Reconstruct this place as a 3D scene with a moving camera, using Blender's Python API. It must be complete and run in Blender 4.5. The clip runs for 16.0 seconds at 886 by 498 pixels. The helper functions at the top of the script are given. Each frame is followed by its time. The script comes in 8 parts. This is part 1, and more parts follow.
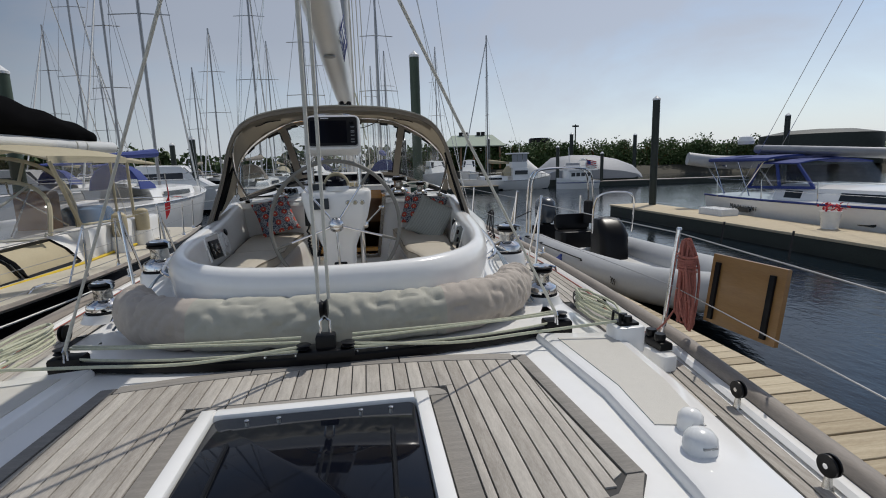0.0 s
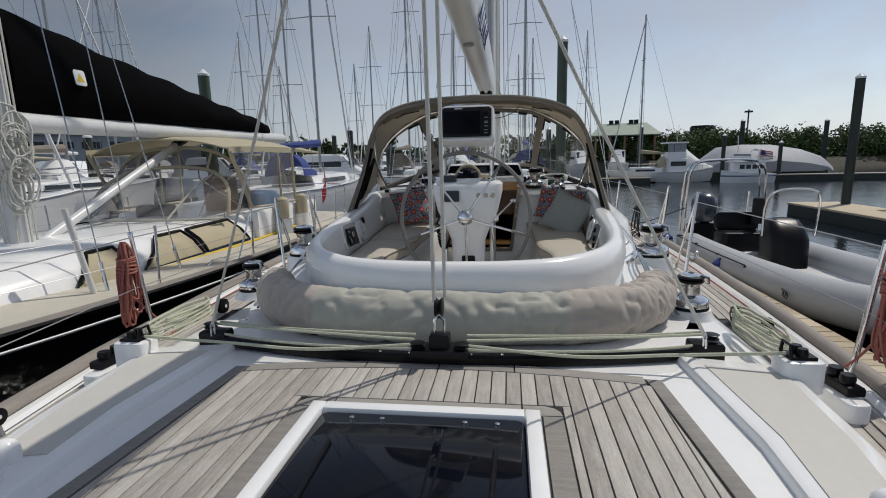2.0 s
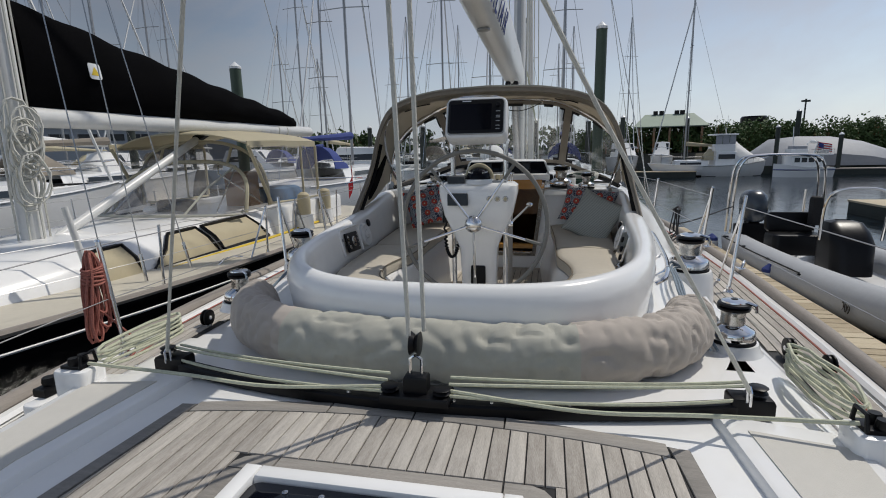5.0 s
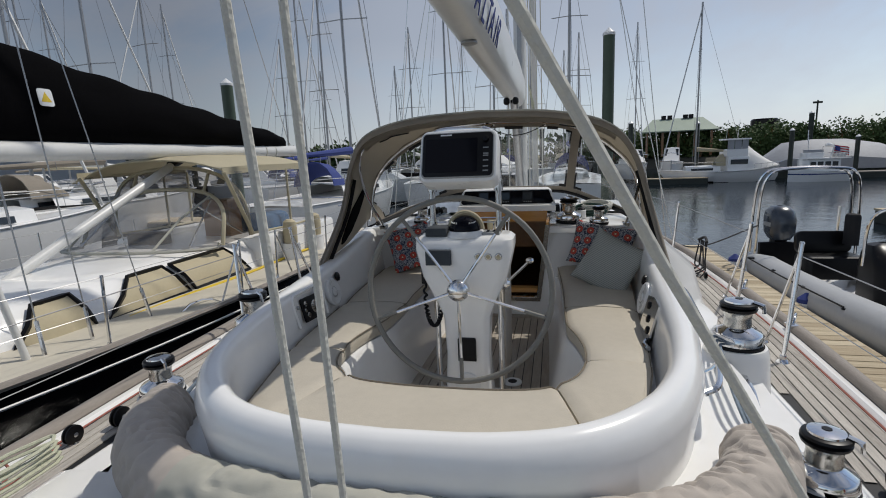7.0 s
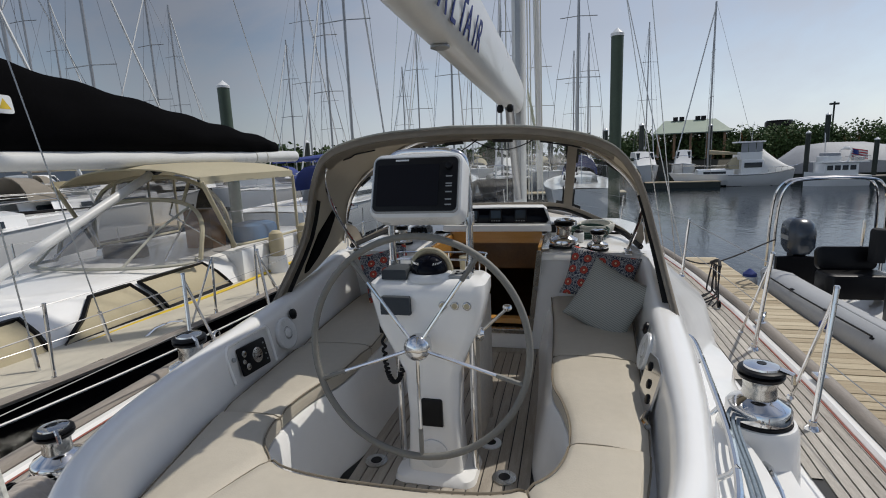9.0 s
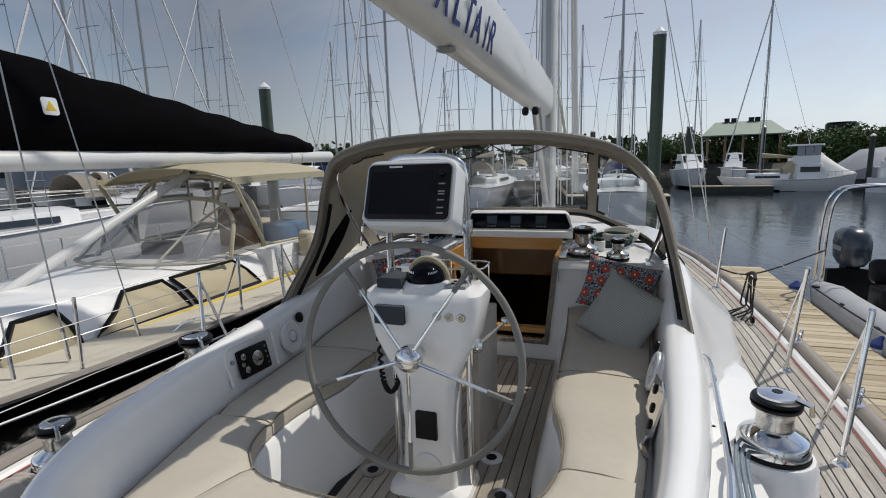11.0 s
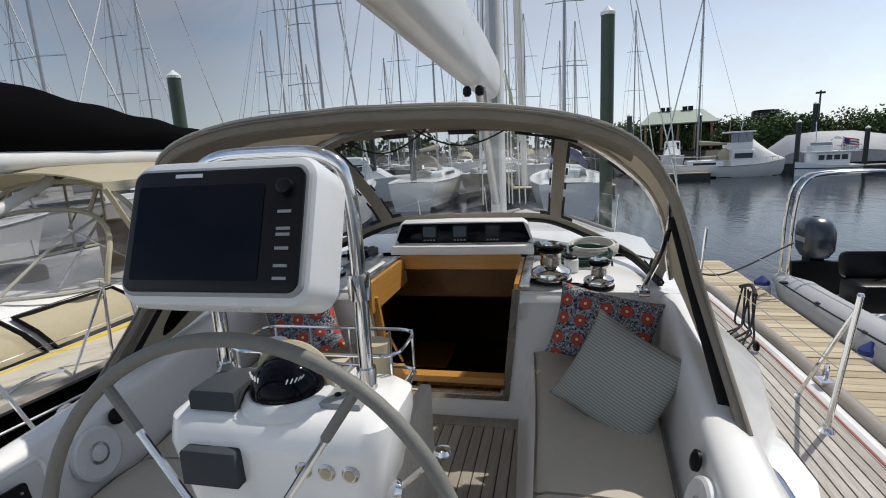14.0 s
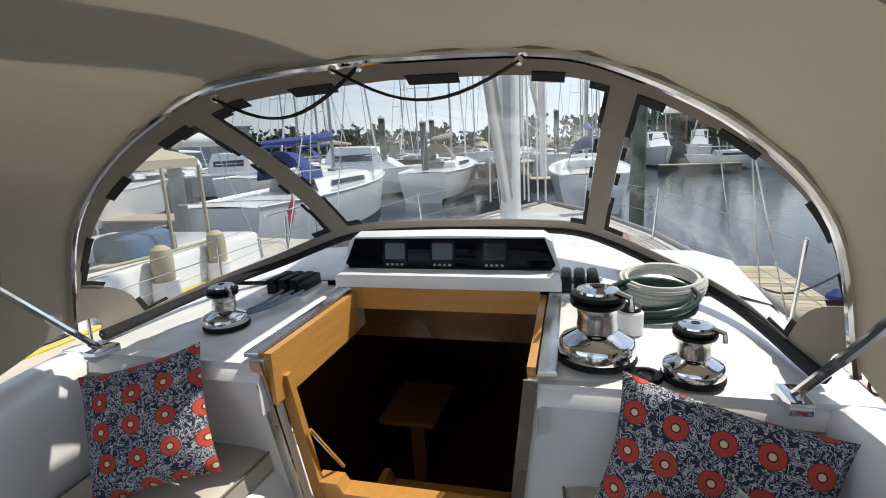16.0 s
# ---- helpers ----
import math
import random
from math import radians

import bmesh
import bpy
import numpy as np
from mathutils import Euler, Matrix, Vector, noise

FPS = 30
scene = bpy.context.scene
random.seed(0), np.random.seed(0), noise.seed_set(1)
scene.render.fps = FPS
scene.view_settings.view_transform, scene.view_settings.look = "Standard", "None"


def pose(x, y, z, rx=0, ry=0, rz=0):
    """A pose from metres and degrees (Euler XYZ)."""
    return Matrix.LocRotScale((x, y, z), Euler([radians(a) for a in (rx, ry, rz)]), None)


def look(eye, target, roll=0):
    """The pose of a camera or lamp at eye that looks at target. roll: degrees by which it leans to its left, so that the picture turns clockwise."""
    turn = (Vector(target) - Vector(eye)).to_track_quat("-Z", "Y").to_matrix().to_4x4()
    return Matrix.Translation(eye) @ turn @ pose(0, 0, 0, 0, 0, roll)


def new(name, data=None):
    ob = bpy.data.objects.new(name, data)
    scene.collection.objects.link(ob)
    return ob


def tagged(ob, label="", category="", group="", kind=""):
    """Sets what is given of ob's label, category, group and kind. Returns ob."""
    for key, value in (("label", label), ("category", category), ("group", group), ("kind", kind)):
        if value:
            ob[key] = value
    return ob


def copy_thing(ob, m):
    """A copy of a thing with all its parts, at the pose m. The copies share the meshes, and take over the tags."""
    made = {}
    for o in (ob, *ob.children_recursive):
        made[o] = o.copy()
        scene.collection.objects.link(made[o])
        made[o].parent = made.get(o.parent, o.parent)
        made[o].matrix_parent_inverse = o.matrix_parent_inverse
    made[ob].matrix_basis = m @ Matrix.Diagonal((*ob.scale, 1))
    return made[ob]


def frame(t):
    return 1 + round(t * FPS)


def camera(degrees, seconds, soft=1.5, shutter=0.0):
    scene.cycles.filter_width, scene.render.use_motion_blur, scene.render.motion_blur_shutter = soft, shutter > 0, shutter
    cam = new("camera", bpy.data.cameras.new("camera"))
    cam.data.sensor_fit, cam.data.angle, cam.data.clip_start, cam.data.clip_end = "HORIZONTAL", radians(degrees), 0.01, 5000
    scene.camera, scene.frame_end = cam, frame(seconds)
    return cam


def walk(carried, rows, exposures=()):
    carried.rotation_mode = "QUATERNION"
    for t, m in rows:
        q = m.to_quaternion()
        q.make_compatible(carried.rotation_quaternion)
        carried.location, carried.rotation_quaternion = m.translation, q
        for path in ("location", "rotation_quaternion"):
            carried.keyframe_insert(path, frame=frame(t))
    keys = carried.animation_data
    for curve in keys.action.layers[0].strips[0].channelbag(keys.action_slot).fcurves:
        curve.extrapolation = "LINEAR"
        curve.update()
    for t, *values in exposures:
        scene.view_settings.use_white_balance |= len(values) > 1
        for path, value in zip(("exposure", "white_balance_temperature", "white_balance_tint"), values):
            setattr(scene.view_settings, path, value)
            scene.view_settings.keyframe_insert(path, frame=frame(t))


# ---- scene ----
cam = camera(83.1, 16.0, 1.0)
PATH = [
    (0, (0.221, 0.479, 1.325), (0.513, 2.429, 0.991), -1.6),
    (0.5, (0.262, 0.531, 1.295), (0.249, 2.503, 0.964), -1.2),
    (1, (0.267, 0.531, 1.305), (0.101, 2.495, 0.967), -0.7),
    (1.5, (0.269, 0.57, 1.322), (0.035, 2.525, 0.974), -0.9),
    (2, (0.307, 0.646, 1.34), (0.047, 2.596, 0.98), -1.3),
    (2.5, (0.427, 0.72, 1.363), (0.105, 2.659, 0.996), -1.3),
    (3, (0.475, 0.765, 1.376), (0.096, 2.692, 0.998), -0.9),
    (3.5, (0.466, 0.806, 1.38), (0.066, 2.729, 1.002), -1.0),
    (4, (0.453, 0.86, 1.396), (0.065, 2.782, 1.001), -1.2),
    (4.2, (0.467, 0.891, 1.379), (0.077, 2.811, 0.982), -1.1),
    (6.5, (0.465, 1.68, 1.462), (0.025, 3.597, 1.102), -2.1),
    (7, (0.485, 1.891, 1.579), (0.046, 3.81, 1.222), -2.4),
    (7.5, (0.568, 2.041, 1.641), (0.119, 3.958, 1.29), -2.4),
    (8, (0.601, 2.176, 1.67), (0.158, 4.095, 1.32), -2.2),
    (8.5, (0.597, 2.325, 1.691), (0.146, 4.24, 1.327), -2.2),
    (9, (0.609, 2.426, 1.694), (0.134, 4.336, 1.34), -2.2),
    (9.5, (0.66, 2.48, 1.718), (0.123, 4.374, 1.367), -2.0),
    (9.7, (0.682, 2.49, 1.713), (0.11, 4.375, 1.366), -1.9),
    (11.8, (0.793, 2.652, 1.715), (0.163, 4.517, 1.362), -1.7),
    (12, (0.773, 2.696, 1.743), (0.18, 4.57, 1.372), -1.7),
    (12.5, (0.773, 2.88, 1.71), (0.226, 4.767, 1.335), -1.9),
    (13, (0.741, 3.088, 1.686), (0.242, 4.989, 1.316), -2.2),
    (13.5, (0.671, 3.388, 1.764), (0.215, 5.298, 1.384), -2.7),
    (14, (0.615, 3.639, 1.715), (0.183, 5.554, 1.335), -2.9),
    (14.5, (0.547, 4.05, 1.678), (0.152, 5.971, 1.285), -3.1),
    (15, (0.516, 4.384, 1.666), (0.154, 6.308, 1.257), -3.1),
    (15.5, (0.511, 4.641, 1.663), (0.109, 6.556, 1.251), -2.9),
    (16, (0.526, 4.931, 1.633), (0.029, 6.824, 1.218), -2.9),
]
EXPOSURES = [(0.0, -0.18), (4.0, -0.17), (7.0, -0.16), (9.5, -0.08), (12.0, 0.02), (13.5, 0.13), (14.4, 0.3), (15.0, 0.4), (15.5, 0.64), (16.0, 0.74)]
walk(cam, [(t, look(eye, target, roll)) for t, eye, target, roll in PATH], EXPOSURES)

# ---- light ----
SUN_DIR = Vector((-0.48, -0.42, -1.0)).normalized()
SUN_EL = math.asin(-SUN_DIR.z)
SUN_AZ = math.atan2(-SUN_DIR.x, -SUN_DIR.y)
world = bpy.data.worlds.new("sky")
scene.world = world
world.use_nodes = True
wn = world.node_tree.nodes
wl = world.node_tree.links
wn.clear()
sky = wn.new("ShaderNodeTexSky")
sky.sky_type = 'NISHITA'
sky.sun_disc = False
sky.sun_elevation = SUN_EL
sky.sun_rotation = SUN_AZ
sky.dust_density = 0.7
sky.air_density = 1.0
tc = wn.new("ShaderNodeTexCoord")
cmap = wn.new("ShaderNodeMapping")
cmap.inputs["Scale"].default_value = (1.5, 1.5, 3.0)
wl.new(tc.outputs["Generated"], cmap.inputs["Vector"])
cn = wn.new("ShaderNodeTexNoise")
cn.inputs["Scale"].default_value = 1.15
cn.inputs["Detail"].default_value = 7
cn.inputs["Roughness"].default_value = 0.55
cn.inputs["Distortion"].default_value = 0.35
wl.new(cmap.outputs["Vector"], cn.inputs["Vector"])
cr = wn.new("ShaderNodeValToRGB")
cr.color_ramp.elements[0].position = 0.4
cr.color_ramp.elements[1].position = 0.6
wl.new(cn.outputs["Fac"], cr.inputs["Fac"])
mulc = wn.new("ShaderNodeMath")
mulc.operation = 'MULTIPLY'
mulc.inputs[1].default_value = 0.75
wl.new(cr.outputs["Color"], mulc.inputs[0])
cmix = wn.new("ShaderNodeMix")
cmix.data_type = 'RGBA'
wl.new(mulc.outputs[0], cmix.inputs["Factor"])
wl.new(sky.outputs["Color"], cmix.inputs["A"])
cmix.inputs["B"].default_value = (4.2, 4.45, 5.1, 1)
sep = wn.new("ShaderNodeSeparateXYZ")
wl.new(tc.outputs["Generated"], sep.inputs["Vector"])
hz = wn.new("ShaderNodeMapRange")
hz.inputs["From Min"].default_value = 0.0
hz.inputs["From Max"].default_value = 0.22
hz.inputs["To Min"].default_value = 0.8
hz.inputs["To Max"].default_value = 0.0
wl.new(sep.outputs["Z"], hz.inputs["Value"])
hmix = wn.new("ShaderNodeMix")
hmix.data_type = 'RGBA'
wl.new(hz.outputs["Result"], hmix.inputs["Factor"])
wl.new(cmix.outputs["Result"], hmix.inputs["A"])
hmix.inputs["B"].default_value = (5.7, 6.25, 7.1, 1)
bg = wn.new("ShaderNodeBackground")
bg.inputs["Strength"].default_value = 0.093
# the veil of haze is brighter towards the sun; unseen sky opposite raised as fill
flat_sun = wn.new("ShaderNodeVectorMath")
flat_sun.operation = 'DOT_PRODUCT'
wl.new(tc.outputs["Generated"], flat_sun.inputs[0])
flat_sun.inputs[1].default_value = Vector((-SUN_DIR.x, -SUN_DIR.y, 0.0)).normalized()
glare_and_fill = wn.new("ShaderNodeValToRGB")
glare_and_fill.color_ramp.interpolation = 'EASE'
glare_and_fill.color_ramp.elements[0].position, glare_and_fill.color_ramp.elements[0].color = 0.0, (1.6, 1.6, 1.6, 1)
glare_and_fill.color_ramp.elements[1].position, glare_and_fill.color_ramp.elements[1].color = 1.0, (1.36, 1.36, 1.36, 1)
mid_sky = glare_and_fill.color_ramp.elements.new(0.5)
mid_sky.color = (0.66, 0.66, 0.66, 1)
fore_sky = glare_and_fill.color_ramp.elements.new(0.72)
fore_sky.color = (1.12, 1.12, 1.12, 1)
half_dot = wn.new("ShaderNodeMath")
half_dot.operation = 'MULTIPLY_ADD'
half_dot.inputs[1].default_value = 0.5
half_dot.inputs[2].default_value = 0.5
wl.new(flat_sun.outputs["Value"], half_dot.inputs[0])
wl.new(half_dot.outputs[0], glare_and_fill.inputs["Fac"])
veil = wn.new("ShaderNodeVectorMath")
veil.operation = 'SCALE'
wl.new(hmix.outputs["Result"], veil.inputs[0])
wl.new(glare_and_fill.outputs["Color"], veil.inputs["Scale"])
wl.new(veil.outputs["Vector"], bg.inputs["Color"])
wo = wn.new("ShaderNodeOutputWorld")
wl.new(bg.outputs["Background"], wo.inputs["Surface"])
sun_data = bpy.data.lights.new("sun", 'SUN')
sun_data.energy = 2.85
sun_data.angle = radians(0.55)
sun_data.color = (1.0, 0.95, 0.87)
sun = new("sun", sun_data)
sun.matrix_world = look((0, 0, 30), Vector((0, 0, 30)) + SUN_DIR)
scene.view_settings.exposure = 0.0


# ---- materials ----
def material(name, base, rough=0.5, metal=0.0, var=0.08, scale=6.0, bump=0.0, bscale=60.0, stretch=(1, 1, 1), coat=0.0, second=None, island=0.0, trans=0.0, ior=1.45, alpha=1.0, sheen=0.0, spec=0.5):
    m = bpy.data.materials.new(name)
    m.use_nodes = True
    n, l = m.node_tree.nodes, m.node_tree.links
    b = n["Principled BSDF"]
    b.inputs["Roughness"].default_value = rough
    b.inputs["Metallic"].default_value = metal
    b.inputs["IOR"].default_value = ior
    b.inputs["Transmission Weight"].default_value = trans
    b.inputs["Coat Weight"].default_value = coat
    b.inputs["Sheen Weight"].default_value = sheen
    b.inputs["Specular IOR Level"].default_value = spec
    b.inputs["Alpha"].default_value = alpha
    co = n.new("ShaderNodeTexCoord")
    mp = n.new("ShaderNodeMapping")
    mp.inputs["Scale"].default_value = stretch
    l.new(co.outputs["Object"], mp.inputs["Vector"])
    if var > 0 or second:
        t1 = n.new("ShaderNodeTexNoise")
        t1.inputs["Scale"].default_value = scale
        t1.inputs["Detail"].default_value = 6
        l.new(mp.outputs["Vector"], t1.inputs["Vector"])
        t2 = n.new("ShaderNodeTexNoise")
        t2.inputs["Scale"].default_value = scale * 9
        t2.inputs["Detail"].default_value = 4
        l.new(mp.outputs["Vector"], t2.inputs["Vector"])
        av = n.new("ShaderNodeMath")
        av.operation = 'MULTIPLY_ADD'
        av.inputs[1].default_value = 0.45
        l.new(t2.outputs["Fac"], av.inputs[0])
        hf = n.new("ShaderNodeMath")
        hf.operation = 'MULTIPLY'
        hf.inputs[1].default_value = 0.55
        l.new(t1.outputs["Fac"], hf.inputs[0])
        l.new(hf.outputs[0], av.inputs[2])
        last = av
        if island > 0:
            oi = n.new("ShaderNodeObjectInfo")
            ad = n.new("ShaderNodeMath")
            ad.operation = 'MULTIPLY_ADD'
            ad.inputs[1].default_value = island
            l.new(oi.outputs["Random"], ad.inputs[0])
            sb = n.new("ShaderNodeMath")
            sb.operation = 'SUBTRACT'
            sb.inputs[1].default_value = island / 2
            l.new(av.outputs[0], sb.inputs[0])
            l.new(sb.outputs[0], ad.inputs[2])
            last = ad
        rp = n.new("ShaderNodeValToRGB")
        c2 = second or tuple(min(1, c * (1 + var)) for c in base)
        c1 = tuple(c * (1 - var) for c in base) if not second else base
        rp.color_ramp.elements[0].position, rp.color_ramp.elements[1].position = 0.3, 0.7
        rp.color_ramp.elements[0].color, rp.color_ramp.elements[1].color = (*c1, 1), (*c2, 1)
        l.new(last.outputs[0], rp.inputs["Fac"])
        l.new(rp.outputs["Color"], b.inputs["Base Color"])
        rr = n.new("ShaderNodeMapRange")
        rr.inputs["To Min"].default_value = max(0.0, rough - 0.07)
        rr.inputs["To Max"].default_value = min(1.0, rough + 0.07)
        l.new(t1.outputs["Fac"], rr.inputs["Value"])
        l.new(rr.outputs["Result"], b.inputs["Roughness"])
    else:
        b.inputs["Base Color"].default_value = (*base, 1)
    if bump > 0:
        t3 = n.new("ShaderNodeTexNoise")
        t3.inputs["Scale"].default_value = bscale
        t3.inputs["Detail"].default_value = 4
        l.new(mp.outputs["Vector"], t3.inputs["Vector"])
        bp = n.new("ShaderNodeBump")
        bp.inputs["Strength"].default_value = bump
        bp.inputs["Distance"].default_value = 0.004
        l.new(t3.outputs["Fac"], bp.inputs["Height"])
        l.new(bp.outputs["Normal"], b.inputs["Normal"])
    return m


GELCOAT = material("white_gelcoat", (0.84, 0.835, 0.815), 0.2, var=0.03, scale=1.5, coat=0.3)
NONSKID = material("nonskid_cream", (0.56, 0.54, 0.49), 0.6, var=0.04, scale=4, bump=0.35, bscale=260)
TEAK = material("weathered_teak", (0.29, 0.262, 0.228), 0.72, var=0.3, second=(0.54, 0.505, 0.45), scale=7, stretch=(8, 1.0, 1), bump=0.45, bscale=60, island=0.24)
TEAK_X = material("weathered_teak_cross", (0.22, 0.205, 0.185), 0.75, var=0.3, second=(0.36, 0.335, 0.3), scale=7, stretch=(1.0, 8, 1), bump=0.45, bscale=60, island=0.35)
CAULK = material("black_caulk", (0.012, 0.012, 0.013), 0.6, var=0.2, scale=20)
TOERAIL = material("grey_teak_rail", (0.27, 0.24, 0.21), 0.65, var=0.2, scale=5, stretch=(6, 0.7, 6), bump=0.25)
SOLE = material("cockpit_teak", (0.28, 0.245, 0.2), 0.6, var=0.2, second=(0.45, 0.405, 0.34), scale=6, stretch=(8, 1, 1), bump=0.25, island=0.3)
HATCH_GLASS = material("smoked_acrylic", (0.004, 0.005, 0.009), 0.04, var=0.0, spec=0.16)
CHROME = material("polished_stainless", (0.72, 0.72, 0.72), 0.09, metal=1.0, var=0.05, scale=9)
STEEL = material("brushed_stainless", (0.58, 0.57, 0.54), 0.26, metal=1.0, var=0.08, scale=12)
BLACK = material("black_plastic", (0.005, 0.005, 0.006), 0.35, var=0.2, scale=15, spec=0.25)
RUBBER = material("matte_black_rubber", (0.012, 0.012, 0.013), 0.7, var=0.2, scale=15, spec=0.25)
SCREEN = material("dark_display_glass", (0.003, 0.0035, 0.007), 0.05, var=0.0, spec=0.14)
PLASTIC = material("white_plastic", (0.72, 0.73, 0.73), 0.28, var=0.03, scale=5)
GREY_PL = material("grey_plastic", (0.3, 0.31, 0.31), 0.4, var=0.08, scale=8)
CUSHION = material("beige_vinyl", (0.5, 0.455, 0.375), 0.55, var=0.06, scale=3, bump=0.2, bscale=140)
PIPING = material("taupe_piping", (0.2, 0.17, 0.125), 0.6, var=0.1, scale=12)
CANVAS = material("taupe_canvas", (0.235, 0.205, 0.165), 0.85, var=0.13, scale=2.2, bump=0.3, bscale=320, sheen=0.1)
CANVAS_G = material("faded_grey_canvas", (0.42, 0.41, 0.35), 0.85, var=0.12, scale=2.2, bump=0.3, bscale=320, sheen=0.1)
CANVAS_L = material("canvas_lining", (0.38, 0.345, 0.285), 0.85, var=0.09, scale=2.0, bump=0.25, bscale=320)
CANVAS_K = material("black_canvas", (0.003, 0.003, 0.0035), 0.9, var=0.25, scale=3, bump=0.35, bscale=40, spec=0.04)
BLACK_MESH = material("black_binding", (0.013, 0.013, 0.014), 0.85, var=0.2, scale=10)
WOOD = material("varnished_maple", (0.5, 0.24, 0.055), 0.22, var=0.12, second=(0.62, 0.32, 0.085), scale=5, stretch=(1, 1, 9), coat=0.5)
DARK_WOOD = material("varnished_cabin_wood", (0.22, 0.1, 0.03), 0.3, var=0.2, scale=5, stretch=(1, 7, 1), coat=0.3)
DOCKWOOD = material("weathered_pine_plank", (0.36, 0.29, 0.19), 0.8, var=0.25, second=(0.56, 0.48, 0.34), scale=4, stretch=(0.8, 9, 1), bump=0.5, bscale=40, island=0.45)
ROPE_W = material("white_rope", (0.6, 0.59, 0.53), 0.85, var=0.15, scale=60, bump=0.8, bscale=220)
ROPE_Y = material("cream_green_rope", (0.52, 0.53, 0.4), 0.85, var=0.2, scale=60, bump=0.8, bscale=220)
ROPE_R = material("red_rope", (0.36, 0.13, 0.1), 0.85, var=0.35, scale=70, bump=0.8, bscale=220)
ROPE_B = material("blue_grey_rope", (0.21, 0.26, 0.31), 0.85, var=0.25, scale=60, bump=0.8, bscale=220)
ROPE_K = material("black_rope", (0.02, 0.02, 0.022), 0.85, var=0.3, scale=60, bump=0.8, bscale=220)
ALU = material("painted_aluminium", (0.66, 0.66, 0.64), 0.3, metal=0.0, var=0.05, scale=3, coat=0.2)
ALU_G = material("grey_anodised_spar", (0.33, 0.33, 0.33), 0.35, metal=0.7, var=0.1, scale=3)
BLACKHULL = material("black_hull_paint", (0.003, 0.003, 0.004), 0.12, var=0.1, scale=2, coat=0.0, spec=0.2)
PILE = material("green_pile_sleeve", (0.05, 0.075, 0.05), 0.5, var=0.2, scale=3, bump=0.2, bscale=10)
PILE_D = material("dark_pile", (0.03, 0.037, 0.03), 0.6, var=0.3, scale=3, bump=0.3, bscale=10)
HYPALON = material("grey_inflatable_fabric", (0.4, 0.41, 0.42), 0.5, var=0.06, scale=3, bump=0.1, bscale=120)
OUTBOARD = material("dark_blue_cowling", (0.035, 0.045, 0.06), 0.25, var=0.1, scale=4, coat=0.4)
TAN = material("tan_window_cover", (0.46, 0.4, 0.27), 0.8, var=0.06, scale=4, bump=0.2, bscale=200)
CREAM = material("cream_canvas", (0.55, 0.5, 0.36), 0.85, var=0.07, scale=2, bump=0.25, bscale=250)
BLUE = material("blue_cloth", (0.06, 0.14, 0.27), 0.8, var=0.2, scale=6)
YELLOW = material("yellow_hose", (0.65, 0.46, 0.03), 0.55, var=0.1, scale=9)
SHRINK = material("grey_tarpaulin", (0.34, 0.35, 0.37), 0.6, var=0.1, scale=0.6, bump=0.4, bscale=3)
BROWNBOARD = material("brown_varnished_board", (0.23, 0.12, 0.04), 0.35, var=0.15, second=(0.3, 0.165, 0.06), scale=3, stretch=(1, 1, 6), coat=0.3)
LEATHER = material("grey_stitched_leather", (0.19, 0.185, 0.165), 0.6, var=0.1, scale=10, bump=0.3, bscale=120)
BUILDING = material("grey_metal_siding", (0.33, 0.35, 0.37), 0.6, var=0.06, scale=0.4, stretch=(1, 1, 12))
ROLLED = material("pale_taupe_canvas", (0.43, 0.38, 0.33), 0.85, var=0.1, scale=2.5, bump=0.35, bscale=300, sheen=0.1)
BUFF = material("buff_deck_paint", (0.54, 0.5, 0.41), 0.55, var=0.06, scale=3, bump=0.2, bscale=200)
HAZY = material("hazy_clear_vinyl", (0.36, 0.35, 0.34), 0.07, var=0.25, scale=3, alpha=0.3, bump=0.35, bscale=5)
SMOKED = material("smoked_vinyl", (0.07, 0.06, 0.05), 0.12, var=0.1, scale=4, alpha=0.62)
PANE = material("dark_window_glass", (0.02, 0.025, 0.03), 0.08, var=0.0)
FLAGRED = material("flag_red", (0.5, 0.03, 0.04), 0.8, var=0.1, scale=8)
FLAGBLUE = material("flag_blue", (0.03, 0.05, 0.2), 0.8, var=0.1, scale=8)
WHITE_CLOTH = material("white_sailcloth", (0.72, 0.72, 0.7), 0.7, var=0.05, scale=2, bump=0.3, bscale=12)
LEAF = material("dark_green_leaves", (0.035, 0.065, 0.018), 0.7, var=0.3, second=(0.1, 0.15, 0.045), scale=0.5, island=0.2)
EARTH = material("dark_bank_soil", (0.06, 0.055, 0.04), 0.9, var=0.3, scale=0.3, bump=0.5, bscale=2)
FOAM = material("blue_grey_fabric", (0.04, 0.048, 0.056), 0.75, var=0.08, scale=6)


